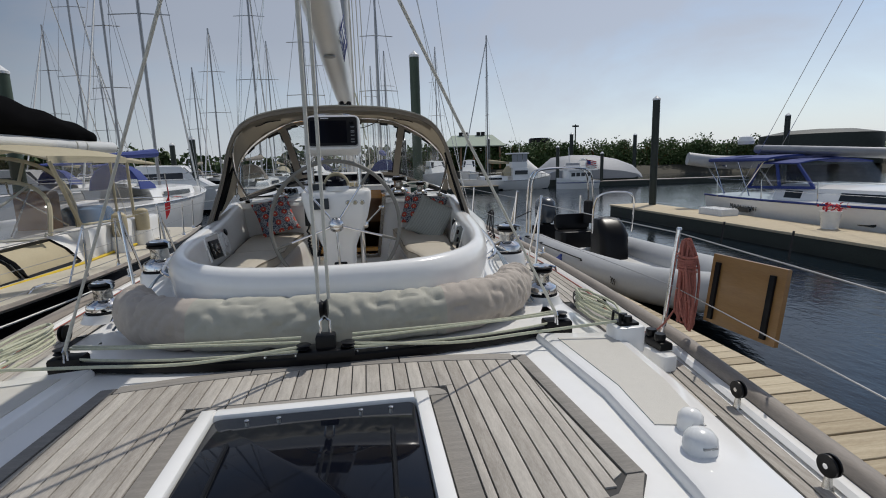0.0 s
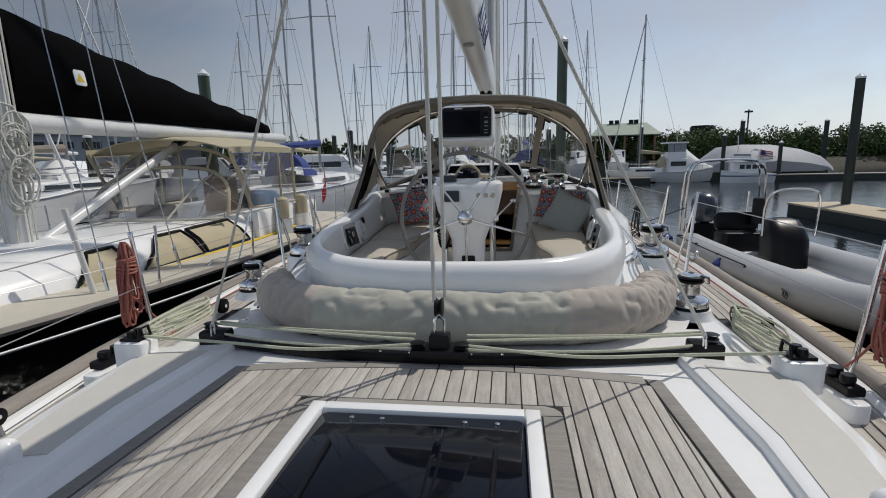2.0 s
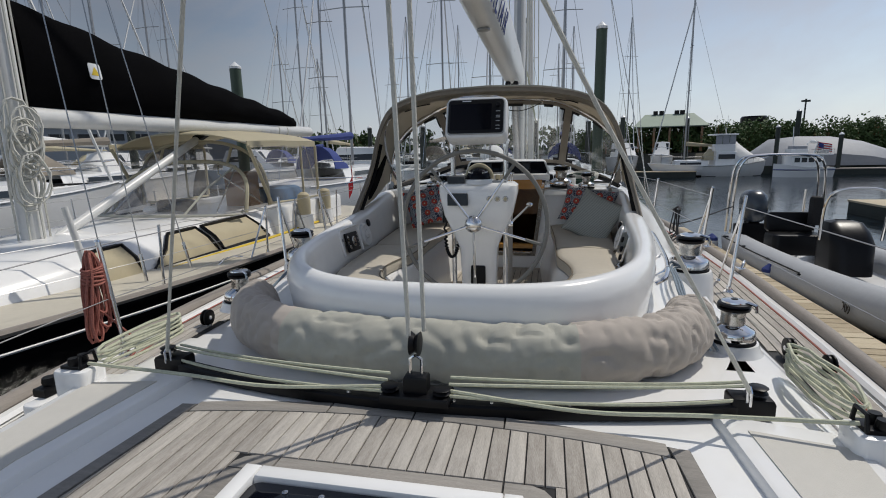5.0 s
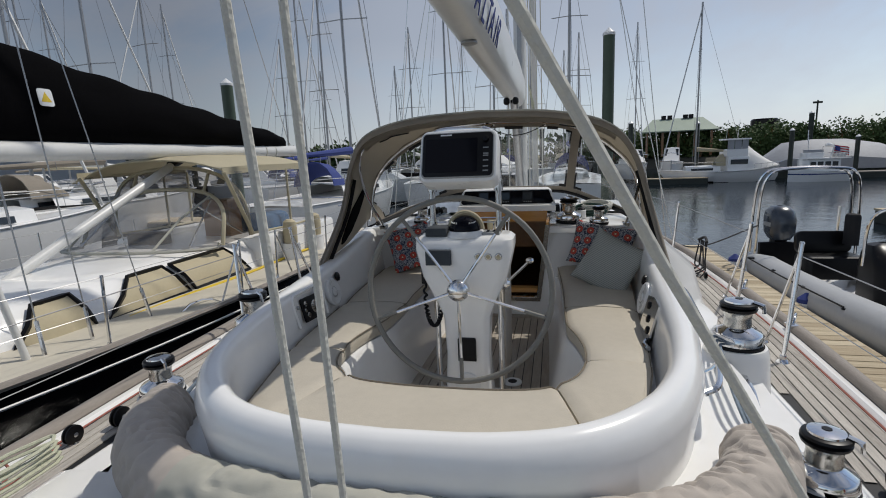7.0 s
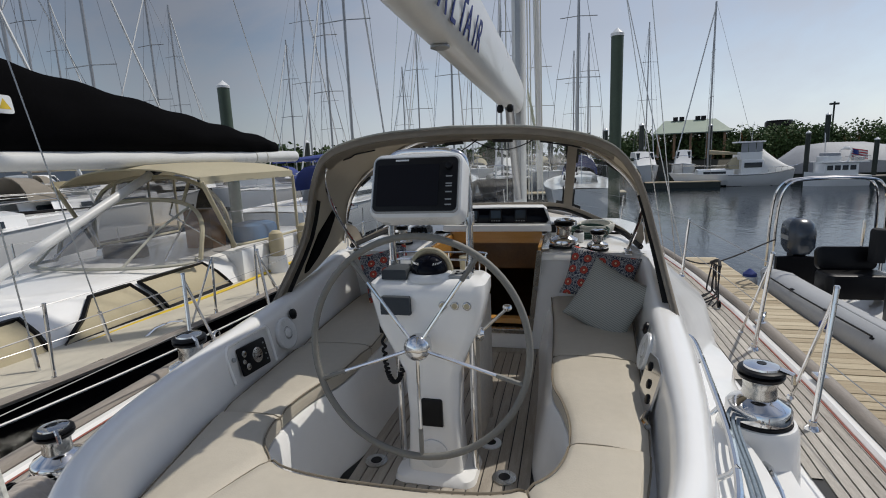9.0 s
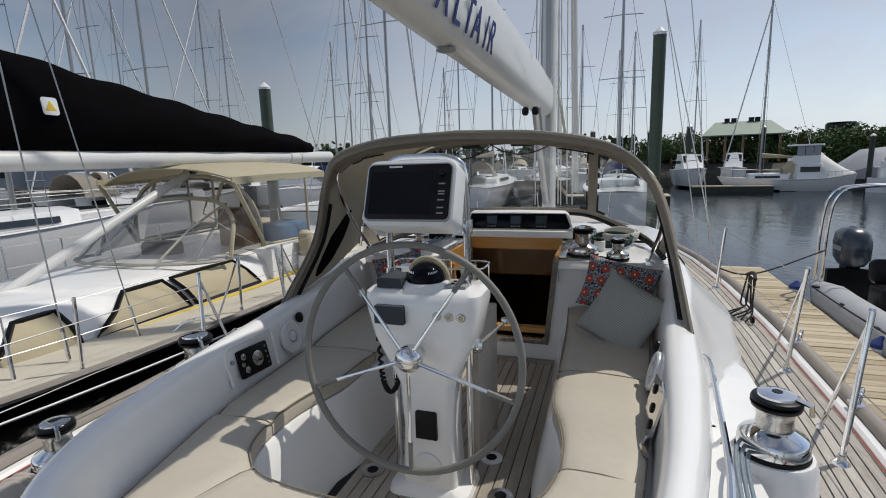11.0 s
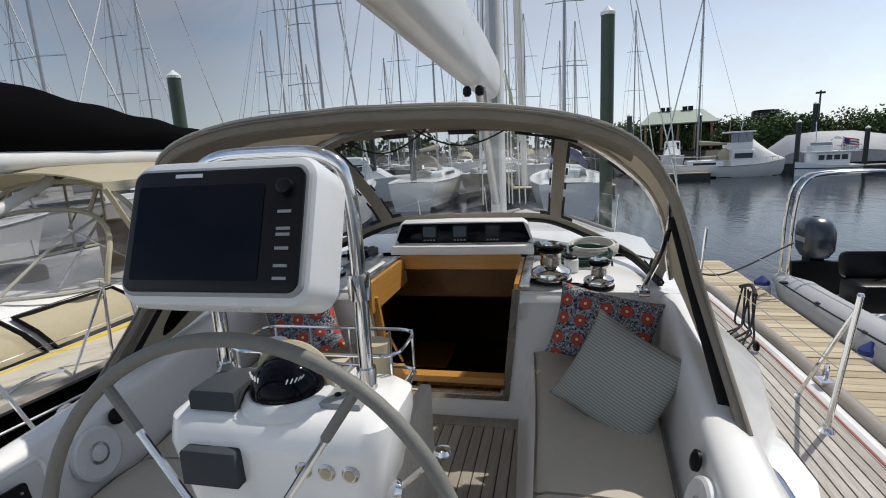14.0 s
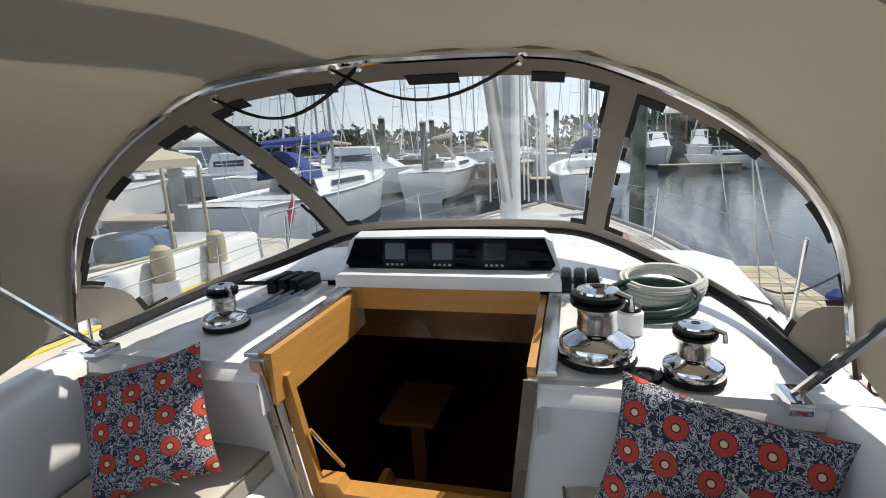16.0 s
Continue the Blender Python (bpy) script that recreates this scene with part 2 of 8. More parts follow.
def vinyl_material():
    m = bpy.data.materials.new("clear_vinyl")
    m.use_nodes = True
    n, l = m.node_tree.nodes, m.node_tree.links
    n.clear()
    out = n.new("ShaderNodeOutputMaterial")
    tr = n.new("ShaderNodeBsdfTransparent")
    tr.inputs["Color"].default_value = (0.86, 0.88, 0.88, 1)
    gl = n.new("ShaderNodeBsdfGlossy")
    gl.inputs["Roughness"].default_value = 0.06
    df = n.new("ShaderNodeBsdfTranslucent")
    df.inputs["Color"].default_value = (0.7, 0.72, 0.74, 1)
    co = n.new("ShaderNodeTexCoord")
    ns = n.new("ShaderNodeTexNoise")
    ns.inputs["Scale"].default_value = 3.0
    ns.inputs["Detail"].default_value = 3
    ns.inputs["Distortion"].default_value = 1.2
    l.new(co.outputs["Object"], ns.inputs["Vector"])
    bp = n.new("ShaderNodeBump")
    bp.inputs["Strength"].default_value = 0.12
    bp.inputs["Distance"].default_value = 0.03
    l.new(ns.outputs["Fac"], bp.inputs["Height"])
    l.new(bp.outputs["Normal"], gl.inputs["Normal"])
    rp = n.new("ShaderNodeMapRange")
    rp.inputs["From Min"].default_value = 0.5
    rp.inputs["From Max"].default_value = 0.85
    rp.inputs["To Min"].default_value = 0.01
    rp.inputs["To Max"].default_value = 0.2
    l.new(ns.outputs["Fac"], rp.inputs["Value"])
    m1 = n.new("ShaderNodeMixShader")
    l.new(rp.outputs["Result"], m1.inputs[0])
    l.new(tr.outputs[0], m1.inputs[1])
    l.new(df.outputs[0], m1.inputs[2])
    m2 = n.new("ShaderNodeMixShader")
    m2.inputs[0].default_value = 0.085
    l.new(m1.outputs[0], m2.inputs[1])
    l.new(gl.outputs[0], m2.inputs[2])
    l.new(m2.outputs[0], out.inputs["Surface"])
    return m


def water_material():
    m = bpy.data.materials.new("harbour_water")
    m.use_nodes = True
    n, l = m.node_tree.nodes, m.node_tree.links
    b = n["Principled BSDF"]
    b.inputs["Base Color"].default_value = (0.006, 0.011, 0.016, 1)
    b.inputs["Roughness"].default_value = 0.08
    b.inputs["IOR"].default_value = 1.33
    co = n.new("ShaderNodeTexCoord")
    last = None
    for sc, st, ds in ((1.1, 0.3, 0.05), (6.0, 0.5, 0.018), (19.0, 0.4, 0.007)):
        mp = n.new("ShaderNodeMapping")
        mp.inputs["Scale"].default_value = (1.0, 0.55, 1)
        mp.inputs["Rotation"].default_value = (0, 0, 0.5)
        l.new(co.outputs["Object"], mp.inputs["Vector"])
        t = n.new("ShaderNodeTexNoise")
        t.inputs["Scale"].default_value = sc
        t.inputs["Detail"].default_value = 3
        l.new(mp.outputs["Vector"], t.inputs["Vector"])
        bp = n.new("ShaderNodeBump")
        bp.inputs["Strength"].default_value = st
        bp.inputs["Distance"].default_value = ds
        l.new(t.outputs["Fac"], bp.inputs["Height"])
        if last:
            l.new(last.outputs["Normal"], bp.inputs["Normal"])
        last = bp
    l.new(last.outputs["Normal"], b.inputs["Normal"])
    return m


def braid_material(name, c1, c2, across):
    m = material(name, c1, 0.85, var=0.1, scale=40)
    n, l = m.node_tree.nodes, m.node_tree.links
    b = n["Principled BSDF"]
    co = n.new("ShaderNodeTexCoord")
    w = n.new("ShaderNodeTexVoronoi")
    w.inputs["Scale"].default_value = across
    l.new(co.outputs["Object"], w.inputs["Vector"])
    bp = n.new("ShaderNodeBump")
    bp.inputs["Strength"].default_value = 0.7
    bp.inputs["Distance"].default_value = 0.003
    l.new(w.outputs["Distance"], bp.inputs["Height"])
    l.new(bp.outputs["Normal"], b.inputs["Normal"])
    return m


def floral_material():
    m = bpy.data.materials.new("floral_print_cloth")
    m.use_nodes = True
    n, l = m.node_tree.nodes, m.node_tree.links
    b = n["Principled BSDF"]
    b.inputs["Roughness"].default_value = 0.85
    co = n.new("ShaderNodeTexCoord")
    v = n.new("ShaderNodeTexVoronoi")
    v.voronoi_dimensions = '2D'
    v.inputs["Scale"].default_value = 10.5
    v.inputs["Randomness"].default_value = 0.12
    l.new(co.outputs["Object"], v.inputs["Vector"])
    r1 = n.new("ShaderNodeValToRGB")
    e = r1.color_ramp.elements
    e[0].position, e[0].color = 0.0, (0.75, 0.6, 0.4, 1)
    e[1].position, e[1].color = 0.08, (0.17, 0.02, 0.018, 1)
    for p, c in ((0.12, (0.5, 0.07, 0.045, 1)), (0.27, (0.34, 0.03, 0.025, 1)), (0.3, (0.02, 0.03, 0.06, 1))):
        q = e.new(p)
        q.color = c
    r1.color_ramp.interpolation = 'CONSTANT'
    l.new(v.outputs["Distance"], r1.inputs["Fac"])
    ns = n.new("ShaderNodeTexNoise")
    ns.inputs["Scale"].default_value = 46
    ns.inputs["Detail"].default_value = 1
    ns.inputs["Distortion"].default_value = 2.0
    l.new(co.outputs["Object"], ns.inputs["Vector"])
    r2 = n.new("ShaderNodeValToRGB")
    r2.color_ramp.interpolation = 'CONSTANT'
    f = r2.color_ramp.elements
    f[0].position, f[0].color = 0.0, (0.02, 0.03, 0.065, 1)
    f[1].position, f[1].color = 0.47, (0.5, 0.5, 0.5, 1)
    q = f.new(0.55)
    q.color = (0.02, 0.03, 0.065, 1)
    q = f.new(0.64)
    q.color = (0.42, 0.44, 0.47, 1)
    l.new(ns.outputs["Fac"], r2.inputs["Fac"])
    gt = n.new("ShaderNodeMath")
    gt.operation = 'GREATER_THAN'
    gt.inputs[1].default_value = 0.3
    l.new(v.outputs["Distance"], gt.inputs[0])
    mx = n.new("ShaderNodeMix")
    mx.data_type = 'RGBA'
    l.new(gt.outputs[0], mx.inputs["Factor"])
    l.new(r1.outputs["Color"], mx.inputs["A"])
    l.new(r2.outputs["Color"], mx.inputs["B"])
    l.new(mx.outputs["Result"], b.inputs["Base Color"])
    return m


def stripe_material():
    m = material("ticking_stripe_cloth", (0.3, 0.31, 0.28), 0.9, var=0.05, scale=5)
    n, l = m.node_tree.nodes, m.node_tree.links
    b = n["Principled BSDF"]
    co = n.new("ShaderNodeTexCoord")
    w = n.new("ShaderNodeTexWave")
    w.inputs["Scale"].default_value = 26
    w.bands_direction = 'Y'
    l.new(co.outputs["Object"], w.inputs["Vector"])
    rp = n.new("ShaderNodeValToRGB")
    rp.color_ramp.elements[0].position, rp.color_ramp.elements[0].color = 0.25, (0.25, 0.265, 0.25, 1)
    rp.color_ramp.elements[1].position, rp.color_ramp.elements[1].color = 0.5, (0.4, 0.405, 0.36, 1)
    l.new(w.outputs["Fac"], rp.inputs["Fac"])
    l.new(rp.outputs["Color"], b.inputs["Base Color"])
    bp = n.new("ShaderNodeBump")
    bp.inputs["Strength"].default_value = 0.3
    bp.inputs["Distance"].default_value = 0.002
    l.new(w.outputs["Fac"], bp.inputs["Height"])
    l.new(bp.outputs["Normal"], b.inputs["Normal"])
    return m


def glow_through(m, colour, share):
    """Thin cloth: part of the light that falls on one side shows on the other."""
    n, l = m.node_tree.nodes, m.node_tree.links
    out = n["Material Output"]
    tr = n.new("ShaderNodeBsdfTranslucent")
    tr.inputs["Color"].default_value = (*colour, 1)
    mx = n.new("ShaderNodeMixShader")
    mx.inputs[0].default_value = share
    l.new(n["Principled BSDF"].outputs[0], mx.inputs[1])
    l.new(tr.outputs[0], mx.inputs[2])
    l.new(mx.outputs[0], out.inputs["Surface"])


glow_through(CANVAS_L, (0.64, 0.59, 0.5), 0.46)
glow_through(CREAM, (0.6, 0.52, 0.36), 0.25)
VINYL = vinyl_material()
WATER = water_material()
BRAID = braid_material("braided_white_rope", (0.6, 0.59, 0.53), (0.4, 0.4, 0.36), 90)
FLORAL = floral_material()
STRIPE = stripe_material()


# ---- building helpers ----
def finish(name, bm, mat, parent=None, angle=38, smooth=True):
    bmesh.ops.recalc_face_normals(bm, faces=bm.faces[:])
    me = bpy.data.meshes.new(name)
    bm.to_mesh(me)
    bm.free()
    if smooth:
        me.polygons.foreach_set("use_smooth", [True] * len(me.polygons))
        me.set_sharp_from_angle(angle=radians(angle))
    if mat:
        me.materials.append(mat)
    ob = new(name, me)
    if parent:
        ob.parent = parent
    return ob


def part(name, bm, mat, parent, label=""):
    return tagged(finish(name, bm, mat, parent), label)


def thing(name, label, category, at=(0, 0, 0), group="", rz=0.0):
    ob = new(name)
    ob.empty_display_size = 0.1
    ob.matrix_basis = pose(*at, 0, 0, rz)
    return tagged(ob, label, category, group)


def single(name, bm, mat, label, category, group=""):
    return tagged(finish(name, bm, mat), label, category, group)


def structure(name, bm, mat, label="", category=""):
    return tagged(finish(name, bm, mat), label, category, "", "structure")


def spline(pts, n):
    """A smooth curve through the points."""
    p = [Vector(q) for q in pts]
    p = [p[0] * 2 - p[1]] + p + [p[-1] * 2 - p[-2]]
    out = []
    for i in range(1, len(p) - 2):
        a, b, c, d = p[i - 1], p[i], p[i + 1], p[i + 2]
        for k in range(n):
            t = k / n
            out.append(0.5 * ((2 * b) + (c - a) * t + (2 * a - 5 * b + 4 * c - d) * t * t + (3 * b - a - 3 * c + d) * t ** 3))
    out.append(p[-2])
    return out


def tube(pts, r, sides=8, bm=None, close=False, flat=1.0):
    """A swept round bar; r may be a list, one a point."""
    bm = bm or bmesh.new()
    p = [Vector(q) for q in pts]
    rs = r if isinstance(r, (list, tuple)) else [r] * len(p)
    rings, up = [], None
    for i, q in enumerate(p):
        if close:
            d = p[(i + 1) % len(p)] - p[i - 1]
        else:
            d = p[min(i + 1, len(p) - 1)] - p[max(i - 1, 0)]
        d = d.normalized() if d.length > 1e-9 else Vector((0, 0, 1))
        if up is None:
            up = Vector((0, 0, 1)) if abs(d.z) < 0.9 else Vector((1, 0, 0))
        up = (up - d * up.dot(d)).normalized()
        sd = d.cross(up)
        rings.append([bm.verts.new(q + (sd * math.cos(a) + up * math.sin(a) * flat) * rs[i]) for a in (math.tau * k / sides for k in range(sides))])
    n = len(rings)
    for i in range(n if close else n - 1):
        a, b = rings[i], rings[(i + 1) % n]
        for k in range(sides):
            bm.faces.new((a[k], a[(k + 1) % sides], b[(k + 1) % sides], b[k]))
    if not close:
        bm.faces.new(rings[0])
        bm.faces.new(rings[-1][::-1])
    return bm


def grid(rows, close_u=False, bm=None):
    """A sheet through rows of points."""
    bm = bm or bmesh.new()
    v = [[bm.verts.new(q) for q in row] for row in rows]
    for i in range(len(v) - 1):
        m = len(v[i])
        for k in range(m if close_u else m - 1):
            bm.faces.new((v[i][k], v[i][(k + 1) % m], v[i + 1][(k + 1) % m], v[i + 1][k]))
    return bm


def shell(rows, thick, bm=None):
    """A sheet with thickness, offset along its normals."""
    a = np.array([[tuple(q) for q in row] for row in rows], float)
    du, dv = np.gradient(a, axis=1), np.gradient(a, axis=0)
    nn = np.cross(du, dv)
    nn /= np.maximum(np.linalg.norm(nn, axis=2, keepdims=True), 1e-9)
    b = a + nn * thick
    bm = bm or bmesh.new()
    h, w = a.shape[:2]
    va = [[bm.verts.new(a[i, j]) for j in range(w)] for i in range(h)]
    vb = [[bm.verts.new(b[i, j]) for j in range(w)] for i in range(h)]
    for i in range(h - 1):
        for j in range(w - 1):
            bm.faces.new((va[i][j], va[i][j + 1], va[i + 1][j + 1], va[i + 1][j]))
            bm.faces.new((vb[i][j], vb[i + 1][j], vb[i + 1][j + 1], vb[i][j + 1]))
    for i in range(h - 1):
        bm.faces.new((va[i][0], va[i + 1][0], vb[i + 1][0], vb[i][0]))
        bm.faces.new((va[i][-1], vb[i][-1], vb[i + 1][-1], va[i + 1][-1]))
    for j in range(w - 1):
        bm.faces.new((va[0][j], vb[0][j], vb[0][j + 1], va[0][j + 1]))
        bm.faces.new((va[-1][j], va[-1][j + 1], vb[-1][j + 1], vb[-1][j]))
    return bm


def lathe(profile, sides=24, at=(0, 0, 0), bm=None, axis='Z'):
    """A turned body: (radius, height) from bottom to top."""
    bm = bm or bmesh.new()
    at = Vector(at)

    def put(r, h, a):
        c, s = r * math.cos(a), r * math.sin(a)
        return at + Vector({'Z': (c, s, h), 'Y': (c, h, s), 'X': (h, c, s)}[axis])
    rings = [[bm.verts.new(put(max(r, 0.0004), h, math.tau * k / sides)) for k in range(sides)] for r, h in profile]
    for a, b in zip(rings, rings[1:]):
        for k in range(sides):
            bm.faces.new((a[k], a[(k + 1) % sides], b[(k + 1) % sides], b[k]))
    bm.faces.new(rings[0])
    bm.faces.new(rings[-1][::-1])
    return bm


def prism(outline, z0, z1, bm=None, bevel=0.0):
    """An upright body over a plan outline, with eased upper edges."""
    bm = bm or bmesh.new()
    pts = [Vector((x, y, 0)) for x, y in outline]
    n = len(pts)
    levels = [(z0, 0.0), (z1, 0.0)]
    if bevel > 0:
        levels = [(z0, 0.0), (z1 - bevel, 0.0), (z1 - bevel * 0.3, bevel * 0.3), (z1, bevel)]
    area = sum(pts[i].x * pts[(i + 1) % n].y - pts[(i + 1) % n].x * pts[i].y for i in range(n))
    sgn = 1 if area > 0 else -1
    rings = []
    for z, off in levels:
        ring = []
        for i in range(n):
            e1, e2 = (pts[i] - pts[i - 1]).normalized(), (pts[(i + 1) % n] - pts[i]).normalized()
            n1, n2 = Vector((-e1.y, e1.x, 0)) * sgn, Vector((-e2.y, e2.x, 0)) * sgn
            mt = n1 + n2
            mt = mt / max(mt.length_squared / 2, 0.4)
            ring.append(bm.verts.new(pts[i] + mt * off + Vector((0, 0, z))))
        rings.append(ring)
    for a, b in zip(rings, rings[1:]):
        for k in range(n):
            bm.faces.new((a[k], a[(k + 1) % n], b[(k + 1) % n], b[k]))
    bm.faces.new(rings[0][::-1])
    bm.faces.new(rings[-1])
    return bm


def rounded(w, h, r, n=5, cx=0.0, cy=0.0):
    """A rounded rectangle's outline."""
    out = []
    for sx, sy, a0 in ((1, 1, 0), (-1, 1, 90), (-1, -1, 180), (1, -1, 270)):
        for k in range(n + 1):
            a = radians(a0 + 90 * k / n)
            out.append((cx + sx * (w / 2 - r) + r * math.cos(a), cy + sy * (h / 2 - r) + r * math.sin(a)))
    return out


def box(x0, x1, y0, y1, z0, z1, bevel=0.0, bm=None):
    return prism([(x0, y0), (x1, y0), (x1, y1), (x0, y1)], z0, z1, bm, bevel)


def move(bm, m):
    bmesh.ops.transform(bm, matrix=m, verts=bm.verts[:])
    return bm


def merge(*bms):
    """Several bodies of one part in one mesh."""
    out = bmesh.new()
    for b in bms:
        me = bpy.data.meshes.new("tmp")
        b.to_mesh(me)
        b.free()
        out.from_mesh(me)
        bpy.data.meshes.remove(me)
    return out


def lerp_table(tab, y):
    for (a, va), (b, vb) in zip(tab, tab[1:]):
        if y <= b:
            t = max(0.0, (y - a) / (b - a))
            return va + (vb - va) * t
    return tab[-1][1]


# ---- water and ground ----
def build_water():
    bm = bmesh.new()
    s = 1500
    vs = [bm.verts.new(q) for q in ((-s, -s, -1.0), (s, -s, -1.0), (s, s, -1.0), (-s, s, -1.0))]
    bm.faces.new(vs)
    structure("water", bm, WATER, "dark rippled harbour water", "water")


build_water()

# ---- our boat: hull, decks, cockpit ----
RAIL = [(0.9, 1.66), (1.7, 1.79), (3.0, 2.0), (4.2, 2.1), (5.5, 2.17), (7.0, 2.19), (8.5, 2.15), (10.0, 2.02), (12.0, 1.66), (14.0, 1.0), (15.6, 0.12)]
RAISED = [(0.9, 1.34), (1.7, 1.46), (3.0, 1.6), (4.2, 1.62), (5.5, 1.62), (7.0, 1.58), (9.0, 1.42), (11.0, 1.1), (13.0, 0.5)]
SIDE_Z = 0.27
DECK_Z = 0.415


def rail_x(y):
    return lerp_table(RAIL, y)


def raised_x(y):
    return lerp_table(RAISED, y)


STATIONS = [0.9, 1.3, 1.7, 2.1, 2.6, 3.0, 3.6, 4.2, 4.9, 5.5, 6.2, 7.0, 7.8, 8.5, 9.2, 10.0, 11.0, 12.0, 13.0, 14.0, 15.0, 15.6]


def build_hull():
    rows = []
    for y in STATIONS:
        x = rail_x(y)
        k = min(1.0, 0.35 + x / 2.2)
        rows.append([(-x + 0.01, y, SIDE_Z), (-x, y, SIDE_Z - 0.06), (-x * 0.97, y, -0.4), (-x * 0.85 * k, y, -1.1), (0, y, -1.5), (x * 0.85 * k, y, -1.1), (x * 0.97, y, -0.4), (x, y, SIDE_Z - 0.06), (x - 0.01, y, SIDE_Z)])
    bm = grid(rows)
    bm.verts.ensure_lookup_table()
    bm.faces.new([bm.verts[i] for i in range(9)])
    structure("hull", bm, GELCOAT, "white glass-fibre sailing yacht hull", "hull")
    # swim platform behind the transom
    structure("swim_platform", prism(rounded(2.6, 1.75, 0.2, 5, 0, 0.02), -0.36, -0.28, bevel=0.02), GELCOAT, "white moulded swim platform at the stern", "platform")
    for sgn, nm in ((1, "side_deck_starboard"), (-1, "side_deck_port")):
        rows = []
        for y in STATIONS[:-1]:
            rows.append([(sgn * (raised_x(y) - 0.12), y, SIDE_Z), (sgn * (rail_x(y) - 0.01), y, SIDE_Z)])
        structure(nm, grid(rows), GELCOAT, "white glass-fibre side deck", "deck")
        pts = [(sgn * (rail_x(y) - 0.05), y, SIDE_Z + 0.035) for y in np.linspace(0.9, 15.4, 50)]
        structure("toe_rail_" + ("starboard" if sgn > 0 else "port"), tube(pts, 0.046, 10, flat=0.85), TOERAIL, "weathered grey teak toe rail", "toe rail")
        pts = [(sgn * (rail_x(y) - 0.115), y, SIDE_Z + 0.012) for y in np.linspace(0.9, 14.5, 40)]
        structure("toe_rail_base_" + ("starboard" if sgn > 0 else "port"), tube(pts, 0.035, 6, flat=0.5), GELCOAT, "white moulded bulwark base", "toe rail")


build_hull()


def aft_z(x, y):
    """The height of the raised aft deck, slightly crowned."""
    return DECK_Z - 0.012 * (x / 1.4) ** 2


def build_aft_deck():
    rows = []
    for y in np.linspace(0.9, 3.35, 16):
        e = raised_x(y)
        half = [(0, 0), (0.35, 0), (0.7, 0), (e - 0.26, 0), (e - 0.17, -0.004), (e - 0.11, -0.02), (e - 0.06, -0.06), (e - 0.02, -0.12), (e + 0.005, SIDE_Z - DECK_Z - 0.02)]
        row = [(-x, y, aft_z(x, y) + d) for x, d in reversed(half[1:])] + [(x, y, aft_z(x, y) + d) for x, d in half]
        rows.append(row)
    structure("aft_deck", grid(rows), GELCOAT, "glossy white moulded aft deck", "deck")
    bm = bmesh.new()
    prism([(-raised_x(0.9), 0.88), (raised_x(0.9), 0.88), (raised_x(0.9), 0.9), (-raised_x(0.9), 0.9)], -0.4, SIDE_Z + 0.14, bm)
    structure("transom", bm, GELCOAT, "white transom", "transom")
    # raised locker mouldings with a fine non-skid top, one each side
    for sgn, nm in ((1, "starboard"), (-1, "port")):
        o = [(1.06, 2.88), (1.47, 2.8), (1.42, 2.2), (1.33, 1.62), (1.28, 1.2), (1.0, 1.2), (1.06, 1.6), (1.1, 2.2)]
        o = [(sgn * x, y) for x, y in o]
        structure("locker_moulding_" + nm, prism(o, DECK_Z - 0.03, DECK_Z + 0.035, bevel=0.025), GELCOAT, "white moulded deck locker top", "deck")
        o = [(1.13, 2.76), (1.41, 2.7), (1.36, 2.2), (1.29, 1.86), (1.13, 1.9), (1.16, 2.2)]
        o = [(sgn * x, y) for x, y in o]
        structure("nonskid_panel_" + nm, prism(o, DECK_Z + 0.03, DECK_Z + 0.039), NONSKID, "cream non-skid deck panel", "deck")


build_aft_deck()

IN_HALF = [(0, 3.18), (0.3, 3.2), (0.56, 3.28), (0.76, 3.45), (0.89, 3.69), (0.965, 4.0), (1.015, 4.4), (1.06, 5.0), (1.1, 5.5), (1.13, 5.9), (1.15, 6.3)]


def coaming_path(n=5):
    half = spline([(x, y, 0) for x, y in IN_HALF], n)
    return [Vector((-p.x, p.y, 0)) for p in reversed(half[1:])] + half


def coaming_top(y):
    return lerp_table([(3.0, 0.80), (3.6, 0.83), (4.8, 0.855), (5.3, 0.875), (5.7, 0.915), (6.05, 0.96), (6.4, 0.975)], y)


